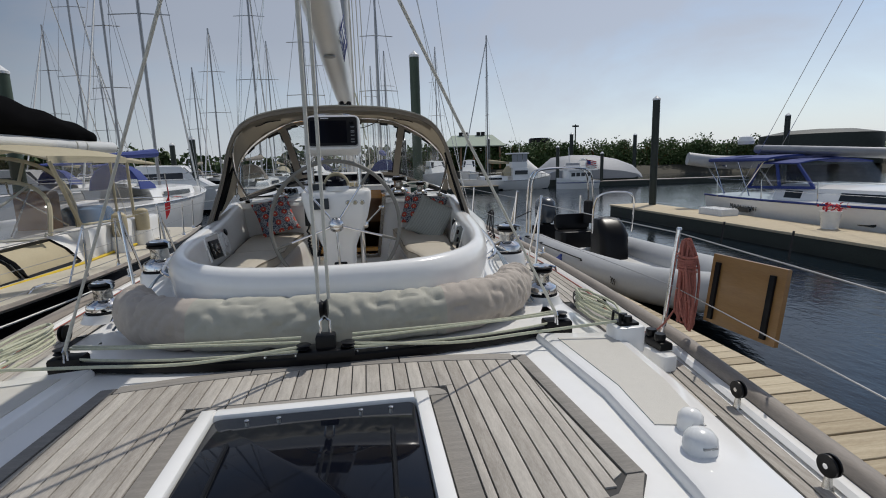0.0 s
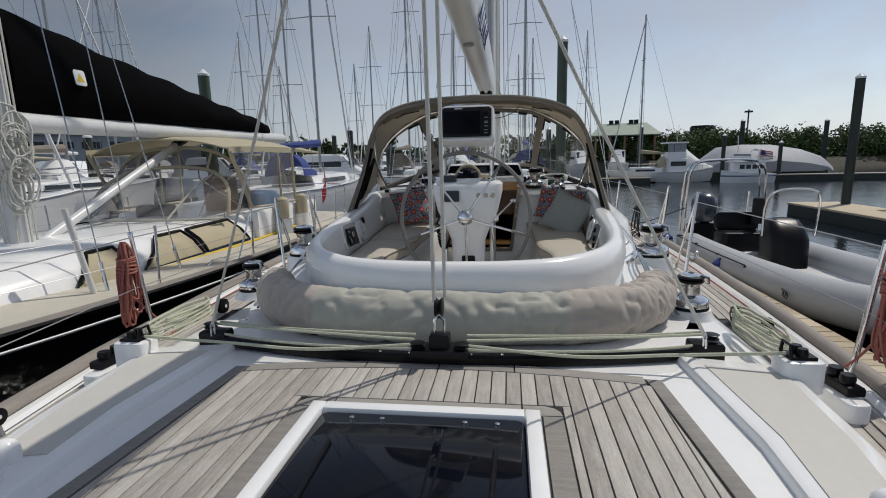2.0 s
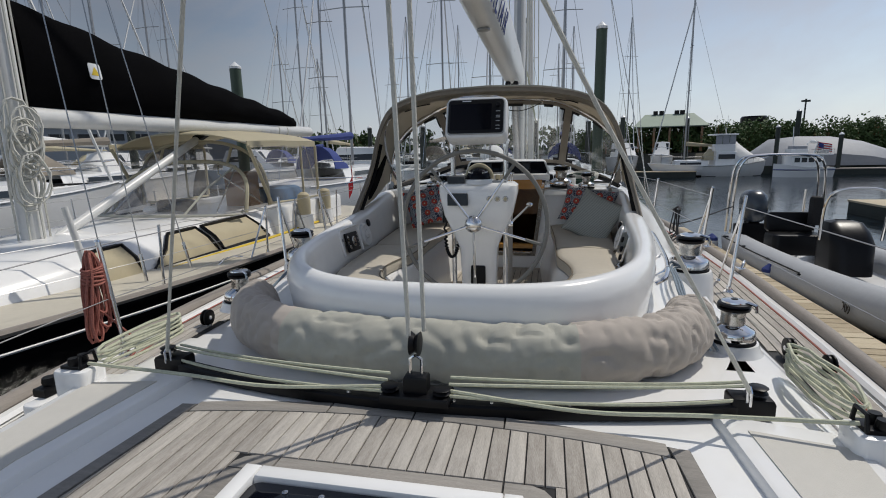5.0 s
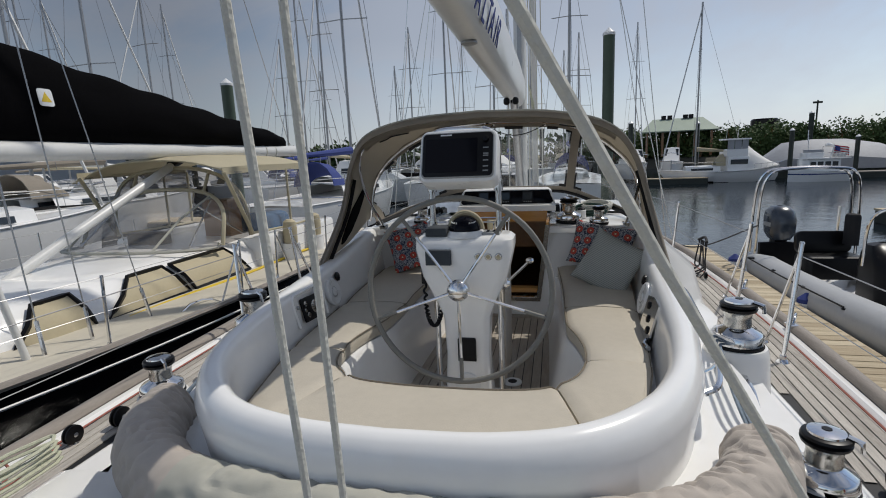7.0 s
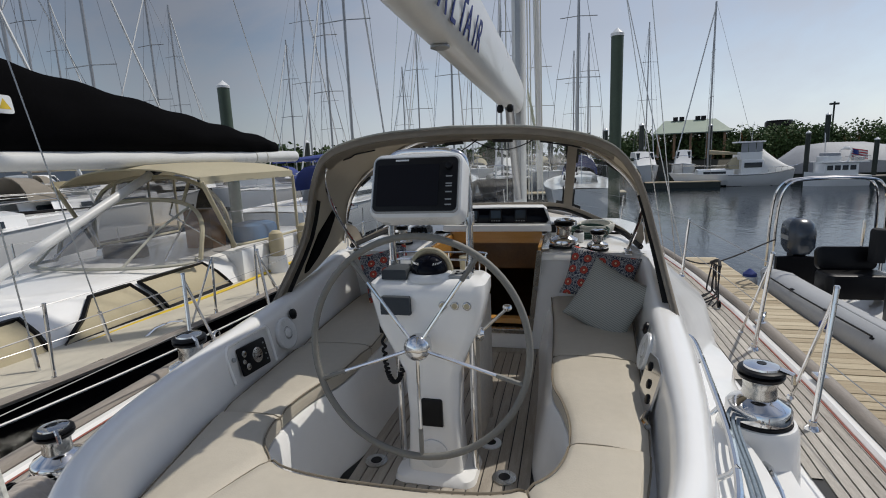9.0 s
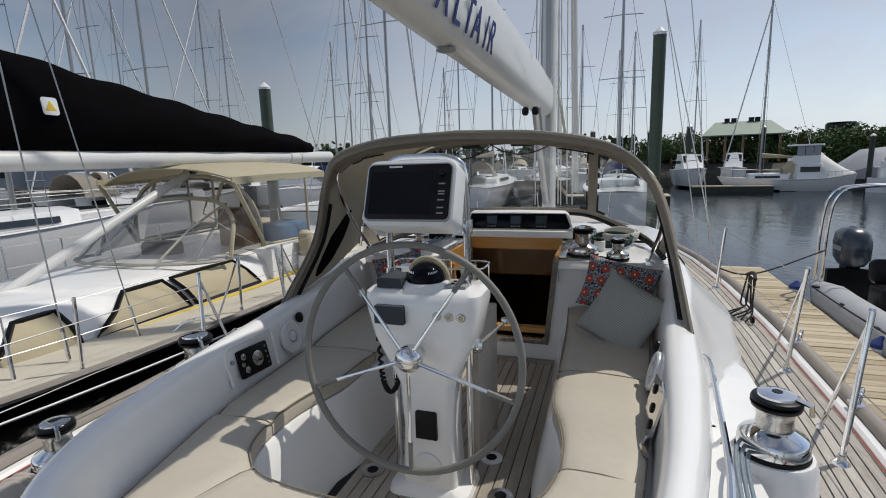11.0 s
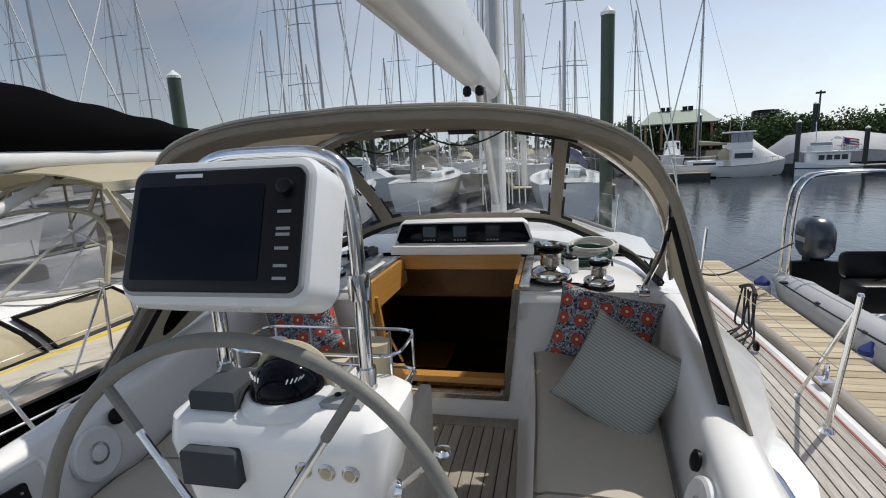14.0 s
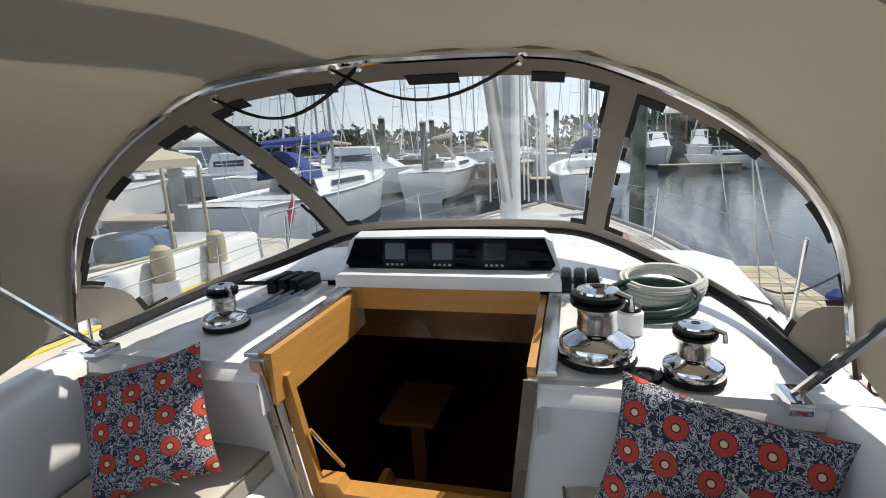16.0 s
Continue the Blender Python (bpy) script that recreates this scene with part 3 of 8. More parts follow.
def build_coaming():
    path = coaming_path()
    rows = []
    for i, p in enumerate(path):
        d = (path[min(i + 1, len(path) - 1)] - path[max(i - 1, 0)]).normalized()
        nrm = Vector((d.y, -d.x, 0))
        zt = coaming_top(p.y)
        side = min(1.0, max(0.0, (p.y - 4.0) / 0.8))
        out = 0.16 + 0.06 * side + 0.17 * min(1.0, max(0.0, (p.y - 5.35) / 0.7))
        nar = 0.66 + 0.34 * side
        floor = DECK_Z - 0.03 if side < 0.5 else SIDE_Z + 0.05
        prof = [(-0.07, 0.42), (-0.05, 0.6), (-0.03, zt - 0.09), (-0.018, zt - 0.035), (0.0, zt - 0.01), (0.03, zt + 0.002), (0.07, zt), (0.105, zt - 0.014), (0.135, zt - 0.045), (0.155, zt - 0.1), (out - 0.05, zt - 0.3), (out, 0.46), (out + 0.02, 0.43 * side + floor * (1 - side)), (out + 0.04 + 0.16 * side, 0.385 * side + floor * (1 - side)), (out + 0.05 + 0.24 * side, floor - 0.04 * side)]
        prof = [(q if q < 0 else q * nar, z) for q, z in prof]
        widen = 1 + 0.2 * min(1.0, max(0.0, (p.y - 5.6) / 0.5))
        prof = [(a if a < 0.05 else a * widen, z) for a, z in prof]
        row = [p + nrm * a + Vector((0, 0, z)) for a, z in prof]
        for q in row:
            q.x = max(-1.61, min(1.61, q.x))
        rows.append(row)
    structure("cockpit_coaming", grid(rows), GELCOAT, "glossy white moulded cockpit coaming", "coaming")


build_coaming()


def build_coaming_deck():
    """The flat moulding round the outside of the coaming's after end."""
    rows = []
    path = coaming_path()
    for i, p in enumerate(path):
        if p.y > 4.75:
            continue
        d = (path[min(i + 1, len(path) - 1)] - path[max(i - 1, 0)]).normalized()
        nrm = Vector((d.y, -d.x, 0))
        row = []
        for a in (0.06, 0.2, 0.34, 0.47):
            q = p + nrm * a
            lim = raised_x(q.y) - 0.01
            q.x = max(-lim, min(lim, q.x))
            row.append(q + Vector((0, 0, DECK_Z - 0.007)))
        rows.append(row)
    structure("coaming_deck", grid(rows), GELCOAT, "white moulded deck round the coaming", "deck")


build_coaming_deck()

SOLE_Z = 0.12
SEAT_Z = 0.52
CUSH_Z = 0.605
BULK_Y = 6.4


def lean(bm):
    """The bulkhead overhangs: its top stands further aft than its foot."""
    for v in bm.verts:
        v.co.y -= 0.18 * (v.co.z - 0.12) / 0.86
    return bm


def build_cockpit():
    structure("cockpit_floor_pan", box(-0.95, 0.95, 3.5, 6.45, SOLE_Z - 0.08, SOLE_Z - 0.012), GELCOAT, "white moulded cockpit well", "floor")
    # seat mouldings: a U of seats with sloping fronts
    half = [(0.0, 3.89), (0.2, 3.895), (0.4, 3.925), (0.5, 3.99), (0.57, 4.08), (0.61, 4.22), (0.615, 4.4), (0.585, 4.58), (0.54, 4.75), (0.53, 5.0), (0.52, 5.7), (0.48, 6.52)]
    inner = spline([(x, y, 0) for x, y in half], 4)
    inner = [Vector((-p.x, p.y, 0)) for p in reversed(inner[1:])] + inner
    rows = []
    for i, p in enumerate(inner):
        d = (inner[min(i + 1, len(inner) - 1)] - inner[max(i - 1, 0)]).normalized()
        nrm = Vector((d.y, -d.x, 0))
        rows.append([p - nrm * 0.09 + Vector((0, 0, SOLE_Z - 0.02)), p - nrm * 0.03 + Vector((0, 0, SEAT_Z - 0.12)), p - nrm * 0.008 + Vector((0, 0, SEAT_Z - 0.03)), p + nrm * 0.01 + Vector((0, 0, SEAT_Z - 0.005)), p + nrm * 0.04 + Vector((0, 0, SEAT_Z)), p + nrm * 0.3 + Vector((0, 0, SEAT_Z)), p + nrm * 0.72 + Vector((0, 0, SEAT_Z))])
    structure("cockpit_seat_moulding", grid(rows), GELCOAT, "white moulded cockpit seats", "seat")
    return inner


SEAT_INNER = build_cockpit()


def trapezoid_bulkhead():
    """The forward cockpit wall with the companionway cut through it."""
    outer = [(-1.25, SOLE_Z - 0.05), (1.25, SOLE_Z - 0.05), (1.25, 0.97), (0.41, 0.97), (0.33, 0.3), (-0.42, 0.3), (-0.435, 0.97), (-1.25, 0.97)]
    bm = bmesh.new()
    a = [bm.verts.new((x, BULK_Y, z)) for x, z in outer]
    b = [bm.verts.new((x, BULK_Y + 0.05, z)) for x, z in outer]
    n = len(a)
    for quad in ((0, 5, 6, 7), (0, 1, 4, 5), (1, 2, 3, 4)):
        bm.faces.new([a[i] for i in quad])
        bm.faces.new([b[i] for i in reversed(quad)])
    for i in range(n):
        bm.faces.new((a[i], b[i], b[(i + 1) % n], a[(i + 1) % n]))
    structure("companionway_bulkhead", lean(bm), GELCOAT, "white cockpit bulkhead with an open companionway", "bulkhead")


trapezoid_bulkhead()
ROOF_Z = 0.985


def roof_z(y):
    return lerp_table([(6.2, ROOF_Z), (7.05, ROOF_Z + 0.015), (7.5, 1.07), (7.9, 0.88), (9.5, 0.74), (11.5, 0.56), (13.0, 0.42)], y)


def build_roof():
    """The coachroof: two flanks beside the companionway and the whole width forward of it."""
    for sgn, nm in ((1, "starboard"), (-1, "port")):
        rows = []
        for y, e in ((6.2, -0.06), (6.215, -0.025), (6.25, -0.005), (6.32, 0.008), (6.6, 0.012), (7.05, 0.012)):
            o = 1.62 - 0.05 * (y - 6.2)
            rows.append([(sgn * 0.435, y, 0.8), (sgn * 0.437, y, ROOF_Z - 0.02 + e), (sgn * 0.45, y, ROOF_Z - 0.01 + e), (sgn * 0.8, y, ROOF_Z - 0.012 + e), (sgn * 1.15, y, ROOF_Z - 0.02 + e), (sgn * 1.28, y, ROOF_Z - 0.05 + e), (sgn * 1.38, y, ROOF_Z - 0.18 + 0.5 * e), (sgn * 1.48, y, 0.52), (sgn * o, y, SIDE_Z - 0.01)])
        structure("coachroof_" + nm, grid(rows), GELCOAT, "glossy white coachroof beside the companionway", "roof")
    rows = []
    for y in (7.05, 7.5, 7.75, 8.0, 8.5, 9.0, 9.6, 10.3, 11.0, 11.8, 12.6, 13.2):
        z = roof_z(y)
        w = raised_x(y) * (1.0 if y < 7.6 else 0.84)
        half = [(0.0, z + 0.02), (w * 0.4, z + 0.012), (w * 0.72, z - 0.004), (w * 0.82, z - 0.05), (w * 0.88, z - 0.18), (w * 0.94, max(SIDE_Z, z - 0.5)), (w, SIDE_Z - 0.01), (raised_x(y) + 0.02, SIDE_Z + 0.002)]
        rows.append([(-x, y, q) for x, q in reversed(half[1:])] + [(x, y, q) for x, q in half])
    structure("coachroof", grid(rows), GELCOAT, "long white coachroof running forward to the mast", "roof")
    # foredeck forward of the coachroof
    rows = [[(-rail_x(y) + 0.1, y, SIDE_Z + 0.005), (0, y, SIDE_Z + 0.05), (rail_x(y) - 0.1, y, SIDE_Z + 0.005)] for y in np.linspace(12.0, 15.4, 8)]
    structure("foredeck", grid(rows), TEAK, "weathered teak foredeck", "deck")


build_roof()


def build_cabin():
    """What shows of the dark cabin through the companionway."""
    bm = bmesh.new()
    x0, x1, y0, y1, z0, z1 = -1.1, 1.1, 6.5, 10.5, -0.95, 0.6
    v = [bm.verts.new(q) for q in ((x0, y0, z0), (x1, y0, z0), (x1, y1, z0), (x0, y1, z0), (x0, y0, z1), (x1, y0, z1), (x1, y1, z1), (x0, y1, z1))]
    for f in ((3, 0, 4, 7), (1, 2, 6, 5), (2, 3, 7, 6)):
        bm.faces.new([v[i] for i in f])
    structure("cabin_wall", bm, DARK_WOOD, "dark varnished cabin wall", "wall")
    structure("cabin_floor", box(x0, x1, y0, y1, z0 - 0.04, z0 - 0.005), DARK_WOOD, "dark varnished cabin floor", "floor")
    structure("cabin_ceiling", merge(box(-1.1, 1.1, 6.98, 7.45, 0.9, 0.93), box(-1.1, 1.1, 7.45, 7.48, 0.57, 0.93), box(-1.1, 1.1, 7.48, 10.5, 0.57, 0.6)), DARK_WOOD, "cabin deckhead", "ceiling")
    st = thing("companionway_steps", "varnished maple companionway steps leading down", "steps", (0, 0, 0))
    for k, (y, z) in enumerate(((6.78, 0.1), (6.98, -0.15), (7.18, -0.4), (7.38, -0.65))):
        part("tread", box(-0.27, 0.27, y - 0.1, y + 0.1, z - 0.03, z, 0.006), WOOD, st)
    for sx in (-0.3, 0.3):
        bm = bmesh.new()
        a = [bm.verts.new((sx - 0.015, y, z)) for y, z in ((6.68, 0.16), (6.86, 0.16), (7.55, -0.94), (7.25, -0.94))]
        b = [bm.verts.new((sx + 0.015, y, z)) for y, z in ((6.68, 0.16), (6.86, 0.16), (7.55, -0.94), (7.25, -0.94))]
        bm.faces.new(a)
        bm.faces.new(b[::-1])
        for i in range(4):
            bm.faces.new((a[i], b[i], b[(i + 1) % 4], a[(i + 1) % 4]))
        part("side_board", bm, WOOD, st)
    # table shape added in place of a sunlit patch on the cabin floor
    tb = thing("cabin_table", "varnished maple table shape standing in for a sunlit floor patch", "table", (0, 0, 0))
    part("tabletop", prism(rounded(0.4, 0.58, 0.03, 3, -0.55, 8.09), -0.22, -0.19, bevel=0.006), WOOD, tb)
    part("leg", box(-0.6, -0.5, 8.04, 8.14, -0.945, -0.22), WOOD, tb)
    # companionway joinery
    fr = thing("companionway_frame", "varnished maple and stainless companionway frame", "door frame", (0, BULK_Y, 0.33))
    fr.matrix_basis = pose(0, 0, 0)
    tagged(fr, kind="structure")

    def slab(pts, y0, y1):
        bm = bmesh.new()
        a = [bm.verts.new((x, y0, z)) for x, z in pts]
        b = [bm.verts.new((x, y1, z)) for x, z in pts]
        bm.faces.new(a)
        bm.faces.new(b[::-1])
        for i in range(len(pts)):
            bm.faces.new((a[i], b[i], b[(i + 1) % len(pts)], a[(i + 1) % len(pts)]))
        return bm
    part("sill", lean(slab([(-0.405, 0.33), (0.32, 0.33), (0.325, 0.375), (-0.405, 0.375)], BULK_Y + 0.06, BULK_Y + 0.14)), WOOD, fr)
    part("header", box(-0.43, 0.405, 6.91, 6.945, 0.925, 1.03), WOOD, fr, "varnished maple header board")
    part("cheek", box(-0.432, -0.405, 6.24, 6.91, 0.82, 1.0), WOOD, fr, "varnished maple side board")
    part("cheek", box(0.405, 0.43, 6.26, 6.945, 0.9, 1.0), WOOD, fr)
    part("jamb", lean(slab([(-0.418, 0.34), (-0.375, 0.34), (-0.39, 0.9), (-0.432, 0.9)], BULK_Y + 0.055, BULK_Y + 0.085)), WOOD, fr)
    part("step_block", lean(slab([(-0.4, 0.375), (-0.29, 0.375), (-0.31, 0.42), (-0.4, 0.42)], BULK_Y + 0.06, BULK_Y + 0.13)), WOOD, fr)
    part("stay_rod", tube([(-0.37, 6.36, 0.66), (-0.33, 6.5, 0.42)], 0.007, 6), WOOD, fr)
    part("sill_plate", box(-0.2, 0.3, 6.33, 6.42, 0.301, 0.308, 0.002), STEEL, fr, "bare steel sill plate")
    for sgn in (-1, 1):
        part("trim", lean(slab([(q, z) for q, z in (((-0.405, 0.3), (-0.445, 0.285), (-0.465, 0.985), (-0.425, 0.985)) if sgn < 0 else ((0.318, 0.3), (0.355, 0.285), (0.44, 0.985), (0.4, 0.985)))], BULK_Y - 0.014, BULK_Y - 0.004)), STEEL, fr, "stainless steel edge trim")
    part("trim", lean(slab([(-0.44, 0.262), (0.35, 0.262), (0.352, 0.3), (-0.44, 0.3)], BULK_Y - 0.016, BULK_Y - 0.005)), STEEL, fr, "stainless steel sill trim")
    part("slide_track", box(0.437, 0.49, 6.22, 6.95, ROOF_Z + 0.008, ROOF_Z + 0.024, 0.004), STEEL, fr, "stainless hatch slide track")
    part("slide_track", box(-0.49, -0.437, 6.22, 6.95, ROOF_Z + 0.008, ROOF_Z + 0.024, 0.004), STEEL, fr, "stainless hatch slide track")


build_cabin()


def build_dodger():
    """The canvas spray hood: roof, wings and a window screen in front."""
    rear = [(0, 5.16, 1.842), (0.45, 5.18, 1.819), (0.8, 5.28, 1.738), (0.99, 5.42, 1.56), (1.11, 5.45, 1.2), (1.17, 5.14, 0.845)]
    mid = [(0, 5.9, 1.885), (0.45, 5.9, 1.862), (0.79, 5.93, 1.785), (1.05, 5.95, 1.565), (1.17, 5.9, 1.22), (1.19, 5.7, 0.93)]
    front = [(0, 6.29, 1.885), (0.42, 6.29, 1.865), (0.64, 6.28, 1.81), (0.93, 6.27, 1.65), (1.13, 6.26, 1.42), (1.2, 6.24, 1.06)]
    base = [(0, 7.47, 1.19), (0.3, 7.45, 1.19), (0.6, 7.34, 1.18), (0.9, 7.13, 1.08), (1.08, 6.8, 1.03), (1.15, 6.3, 1.0)]

    def both(half, n=6):
        h = spline(half, n)
        return [Vector((-p.x, p.y, p.z)) for p in reversed(h[1:])] + h
    R, M, F, B = both(rear), both(mid), both(front), both(base)
    d = thing("spray_hood", "taupe canvas spray hood with clear vinyl windows over the companionway", "spray hood", (0, 0, 0))
    k = len(R)
    rows = []
    for t in np.linspace(0, 1, 9):
        row = []
        for i in range(k):
            a, b, c = R[i], M[i], F[i]
            q = a * (2 * (t - 0.5) * (t - 1)) + b * (4 * t * (1 - t)) + c * (2 * t * (t - 0.5))
            q = q + Vector((0, 0, 0.006 * math.sin(i * 1.7 + t * 9)))
            row.append(q)
        rows.append(row)
    part("canopy", shell(rows, -0.006), CANVAS_L, d, "taupe canvas roof and side wings")
    # rolled rear hem and facing
    part("hem", tube(R, 0.021, 8, flat=0.7), CANVAS, d)
    braid = [p + Vector((0.002 * math.sin(i * 2.6), -0.014 + 0.002 * math.cos(i * 2.6), 0.024)) for i, p in enumerate(both(rear, 26)) if p.z > 1.55]
    part("edge_braid", tube(braid, 0.006, 6), CANVAS_G, d, "pale stitched edge braid")
    vis = [[p + Vector((0, -0.02, 0.01)) for p in R], [p * 0.75 + m * 0.25 + Vector((0, 0, 0.02)) for p, m in zip(R, M)]]
    part("rear_facing", shell(vis, 0.006), CANVAS, d)
    # windscreen
    def W(u, v):
        i = min(int(u), k - 2)
        f = u - i
        a = F[i].lerp(F[i + 1], f)
        b = B[i].lerp(B[i + 1], f)
        q = a.lerp(b, v)
        return q + Vector((0, 0.05 * math.sin(math.pi * v), 0.03 * math.sin(math.pi * v)))
    mid_i = (k - 1) / 2
    posts = (mid_i - 12.5, mid_i + 12.5)

    def panel(u0, u1, v0, v1, nu=16, nv=8):
        return [[W(u0 + (u1 - u0) * a / nu, v0 + (v1 - v0) * b / nv) for a in range(nu + 1)] for b in range(nv + 1)]
    part("top_band", shell(panel(0, k - 1, 0, 0.1, 60, 2), 0.005), CANVAS, d)
    part("bottom_band", shell(panel(0, k - 1, 0.93, 1.0, 60, 2), 0.005), CANVAS, d)
    part("base_strip", tube([b + Vector((0, 0.005, 0.0)) for b in B], 0.022, 6), BLACK_MESH, d, "black base strip")
    for pu in posts:
        part("window_post", shell(panel(pu - 0.75, pu + 0.75, 0.08, 0.95, 3, 8), 0.007), CANVAS, d)
    for a, b in ((0, 2.3), (k - 3.3, k - 1)):
        part("end_band", shell(panel(a, b, 0.08, 0.95, 3, 8), 0.006), CANVAS, d)
    for nm, a, b in (("side_window", 2.3, posts[0] - 0.75), ("centre_window", posts[0] + 0.75, posts[1] - 0.75), ("side_window", posts[1] + 0.75, k - 3.3)):
        w = part(nm, grid(panel(a, b, 0.1, 0.93, 24, 10)), VINYL, d, "slightly hazy clear vinyl window")
        w.visible_shadow = False
        e = 0.28
        for uu in (a, b):
            for vv, s in ((0.1, 1), (0.93, -1)):
                su = 1 if uu == a else -1
                part("corner_patch", shell([[p + Vector((0, -0.006, 0.004)) for p in r] for r in panel(uu, uu + su * 1.4, vv, vv + s * 0.035, 3, 1)], -0.003), BLACK_MESH, w)
                part("corner_patch", shell([[p + Vector((0, -0.006, 0.004)) for p in r] for r in panel(uu, uu + su * e, vv, vv + s * 0.2, 1, 3)], -0.003), BLACK_MESH, w)
    # short black velcro tabs round the window edges
    for pu in posts:
        for vv in (0.2, 0.36, 0.52, 0.68, 0.84):
            for su in (-0.95, 0.95):
                part("velcro_tab", shell([[p + Vector((0, -0.008, 0.004)) for p in r] for r in panel(pu + su - 0.12, pu + su + 0.12, vv, vv + 0.07, 1, 1)], -0.003), BLACK_MESH, d)
    for uu in np.arange(3.2, k - 5.0, 5.5):
        if min(abs(uu + 1.1 - q) for q in posts) > 2.0:
            part("velcro_tab", shell([[p + Vector((0, -0.008, 0.004)) for p in r] for r in panel(uu, uu + 2.2, 0.09, 0.125, 4, 1)], -0.003), BLACK_MESH, d)
    # stainless bows
    inner_f = [Vector((p.x * 0.985, p.y - 0.012, p.z - 0.022)) for p in F]
    part("front_bow", tube(inner_f, 0.0125, 8), CHROME, d, "polished stainless bow")
    # the rear bow shows below its canvas sleeve only
    for sgn in (-1, 1):
        rb = [Vector((sgn * x, y, z)) for x, y, z in ((1.05, 6.2, 1.0), (1.1, 5.98, 1.27), (1.06, 5.74, 1.51), (0.95, 5.52, 1.65), (0.82, 5.43, 1.725))]
        part("rear_bow", tube(spline(rb, 6), 0.0125, 8), CHROME, d, "polished stainless bow")
    sl = [Vector((p.x * 0.99, p.y + 0.1, p.z - 0.012)) for p in R if abs(p.x) < 0.9 and p.z > 1.6]
    sleeve = [[q + Vector((0, dy, dz)) for q in sl] for dy, dz in ((-0.075, 0.012), (-0.045, -0.016), (0.0, -0.03), (0.05, -0.02), (0.085, 0.012))]
    part("bow_sleeve", shell(sleeve, 0.004), CANVAS_L, d, "canvas sleeve round the rear bow")
    for cx in (-0.62, 0.6):
        near = [q for q in sl if abs(q.x - cx) < 0.13]
        zp = [q + Vector((0, 0.01 + 0.03 * math.sin(i * 2.1), -0.036)) for i, q in enumerate(near)]
        part("sleeve_zip", tube(spline(zp, 4), 0.0045, 5), BLACK_MESH, d, "black zip in the sleeve")
        part("sleeve_flap", shell([[q + Vector((0, 0.04, -0.028)) for q in near], [q + Vector((0, 0.13 - 0.02 * math.cos(i * 2.0), -0.012)) for i, q in enumerate(near)]], 0.006), CANVAS_L, d)
    for sgn in (-1, 1):
        f = part("bow_foot", box(sgn * 1.05 - 0.025, sgn * 1.05 + 0.025, 6.16, 6.26, 0.965, 1.0, 0.006), CHROME, d, "stainless hinge foot")
        # black pocket on the side wing and its webbing strap
        def wing(a, t, off=0.012):
            i = int(a)
            q = (R[i] * (2 * (t - 0.5) * (t - 1)) + M[i] * (4 * t * (1 - t)) + F[i] * (2 * t * (t - 0.5)))
            return Vector((sgn * (abs(q.x) - off - 0.008), q.y, q.z))
        rows = [[wing(a, t0 + (t1 - t0) * k / 4) for k in range(5)] for a, t0, t1 in ((1, 0.3, 0.36), (2, 0.27, 0.48), (4, 0.27, 0.6), (6, 0.3, 0.64), (7, 0.42, 0.62), (8, 0.54, 0.6))]
        part("side_pocket", shell(rows, sgn * 0.012), CANVAS_K, d, "black mesh side pocket")
        strap = [wing(a, 0.1, 0.02) for a in range(0, 12, 2)]
        part("strap", tube(strap, 0.018, 6, flat=0.2), BLACK_MESH, d, "black webbing strap")
    for x0, x1, z0, z1, dz in ((-0.478, -0.026, 1.79, 1.84, 0.09), (-0.1, 0.4, 1.84, 1.82, 0.085)):
        pts = [Vector((x0 + (x1 - x0) * t, 6.235, z0 + (z1 - z0) * t - dz * math.sin(math.pi * t))) for t in np.linspace(0, 1, 14)]
        part("webbing_loop", tube(pts, 0.014, 6, flat=0.3), BLACK_MESH, d, "black hanging webbing loop")
        for q in (pts[0], pts[-1]):
            part("press_stud", lathe([(0.012, 0.004), (0.012, -0.004), (0.006, -0.007)], 10, q, axis='Y'), CHROME, d)
    return d


build_dodger()
# ---- aft deck things ----
def build_hatch():
    h = thing("deck_hatch", "large white-framed deck hatch with smoked acrylic lid", "hatch", (0, 1.9, DECK_Z))
    h.matrix_basis = pose(0, 0, 0)
    z = DECK_Z
    y0, y1, w = 1.42, 2.31, 0.42
    for nm, (a, b, c, d) in (("frame_side", (-w, -w + 0.055, y0, y1)), ("frame_side", (w - 0.055, w, y0, y1)), ("frame_end", (-w + 0.055, w - 0.055, y1 - 0.055, y1)), ("frame_end", (-w + 0.055, w - 0.055, y0, y0 + 0.055))):
        part(nm, box(a, b, c, d, z - 0.02, z + 0.045, 0.012), GELCOAT, h)
    part("lid", prism(rounded(2 * w - 0.12, y1 - y0 - 0.12, 0.03, 4, 0, (y0 + y1) / 2), z - 0.01, z + 0.03, bevel=0.004), HATCH_GLASS, h, "smoked dark acrylic lid")
    for x in (-0.24, -0.13, 0.16, 0.27):
        part("bolt", lathe([(0.009, z + 0.03), (0.009, z + 0.034), (0.005, z + 0.036)], 10, (x, y1 - 0.095, 0)), CHROME, h)
    for x in (-0.26, 0.26):
        part("hinge_arm", tube([(x, y0 + 0.25, z + 0.032), (x * 1.03, y1 - 0.25, z + 0.032)], 0.008, 6), BLACK, h)
        part("catch", box(x - 0.03, x + 0.03, y0 + 0.2, y0 + 0.26, z + 0.03, z + 0.048, 0.006), BLACK, h)


build_hatch()


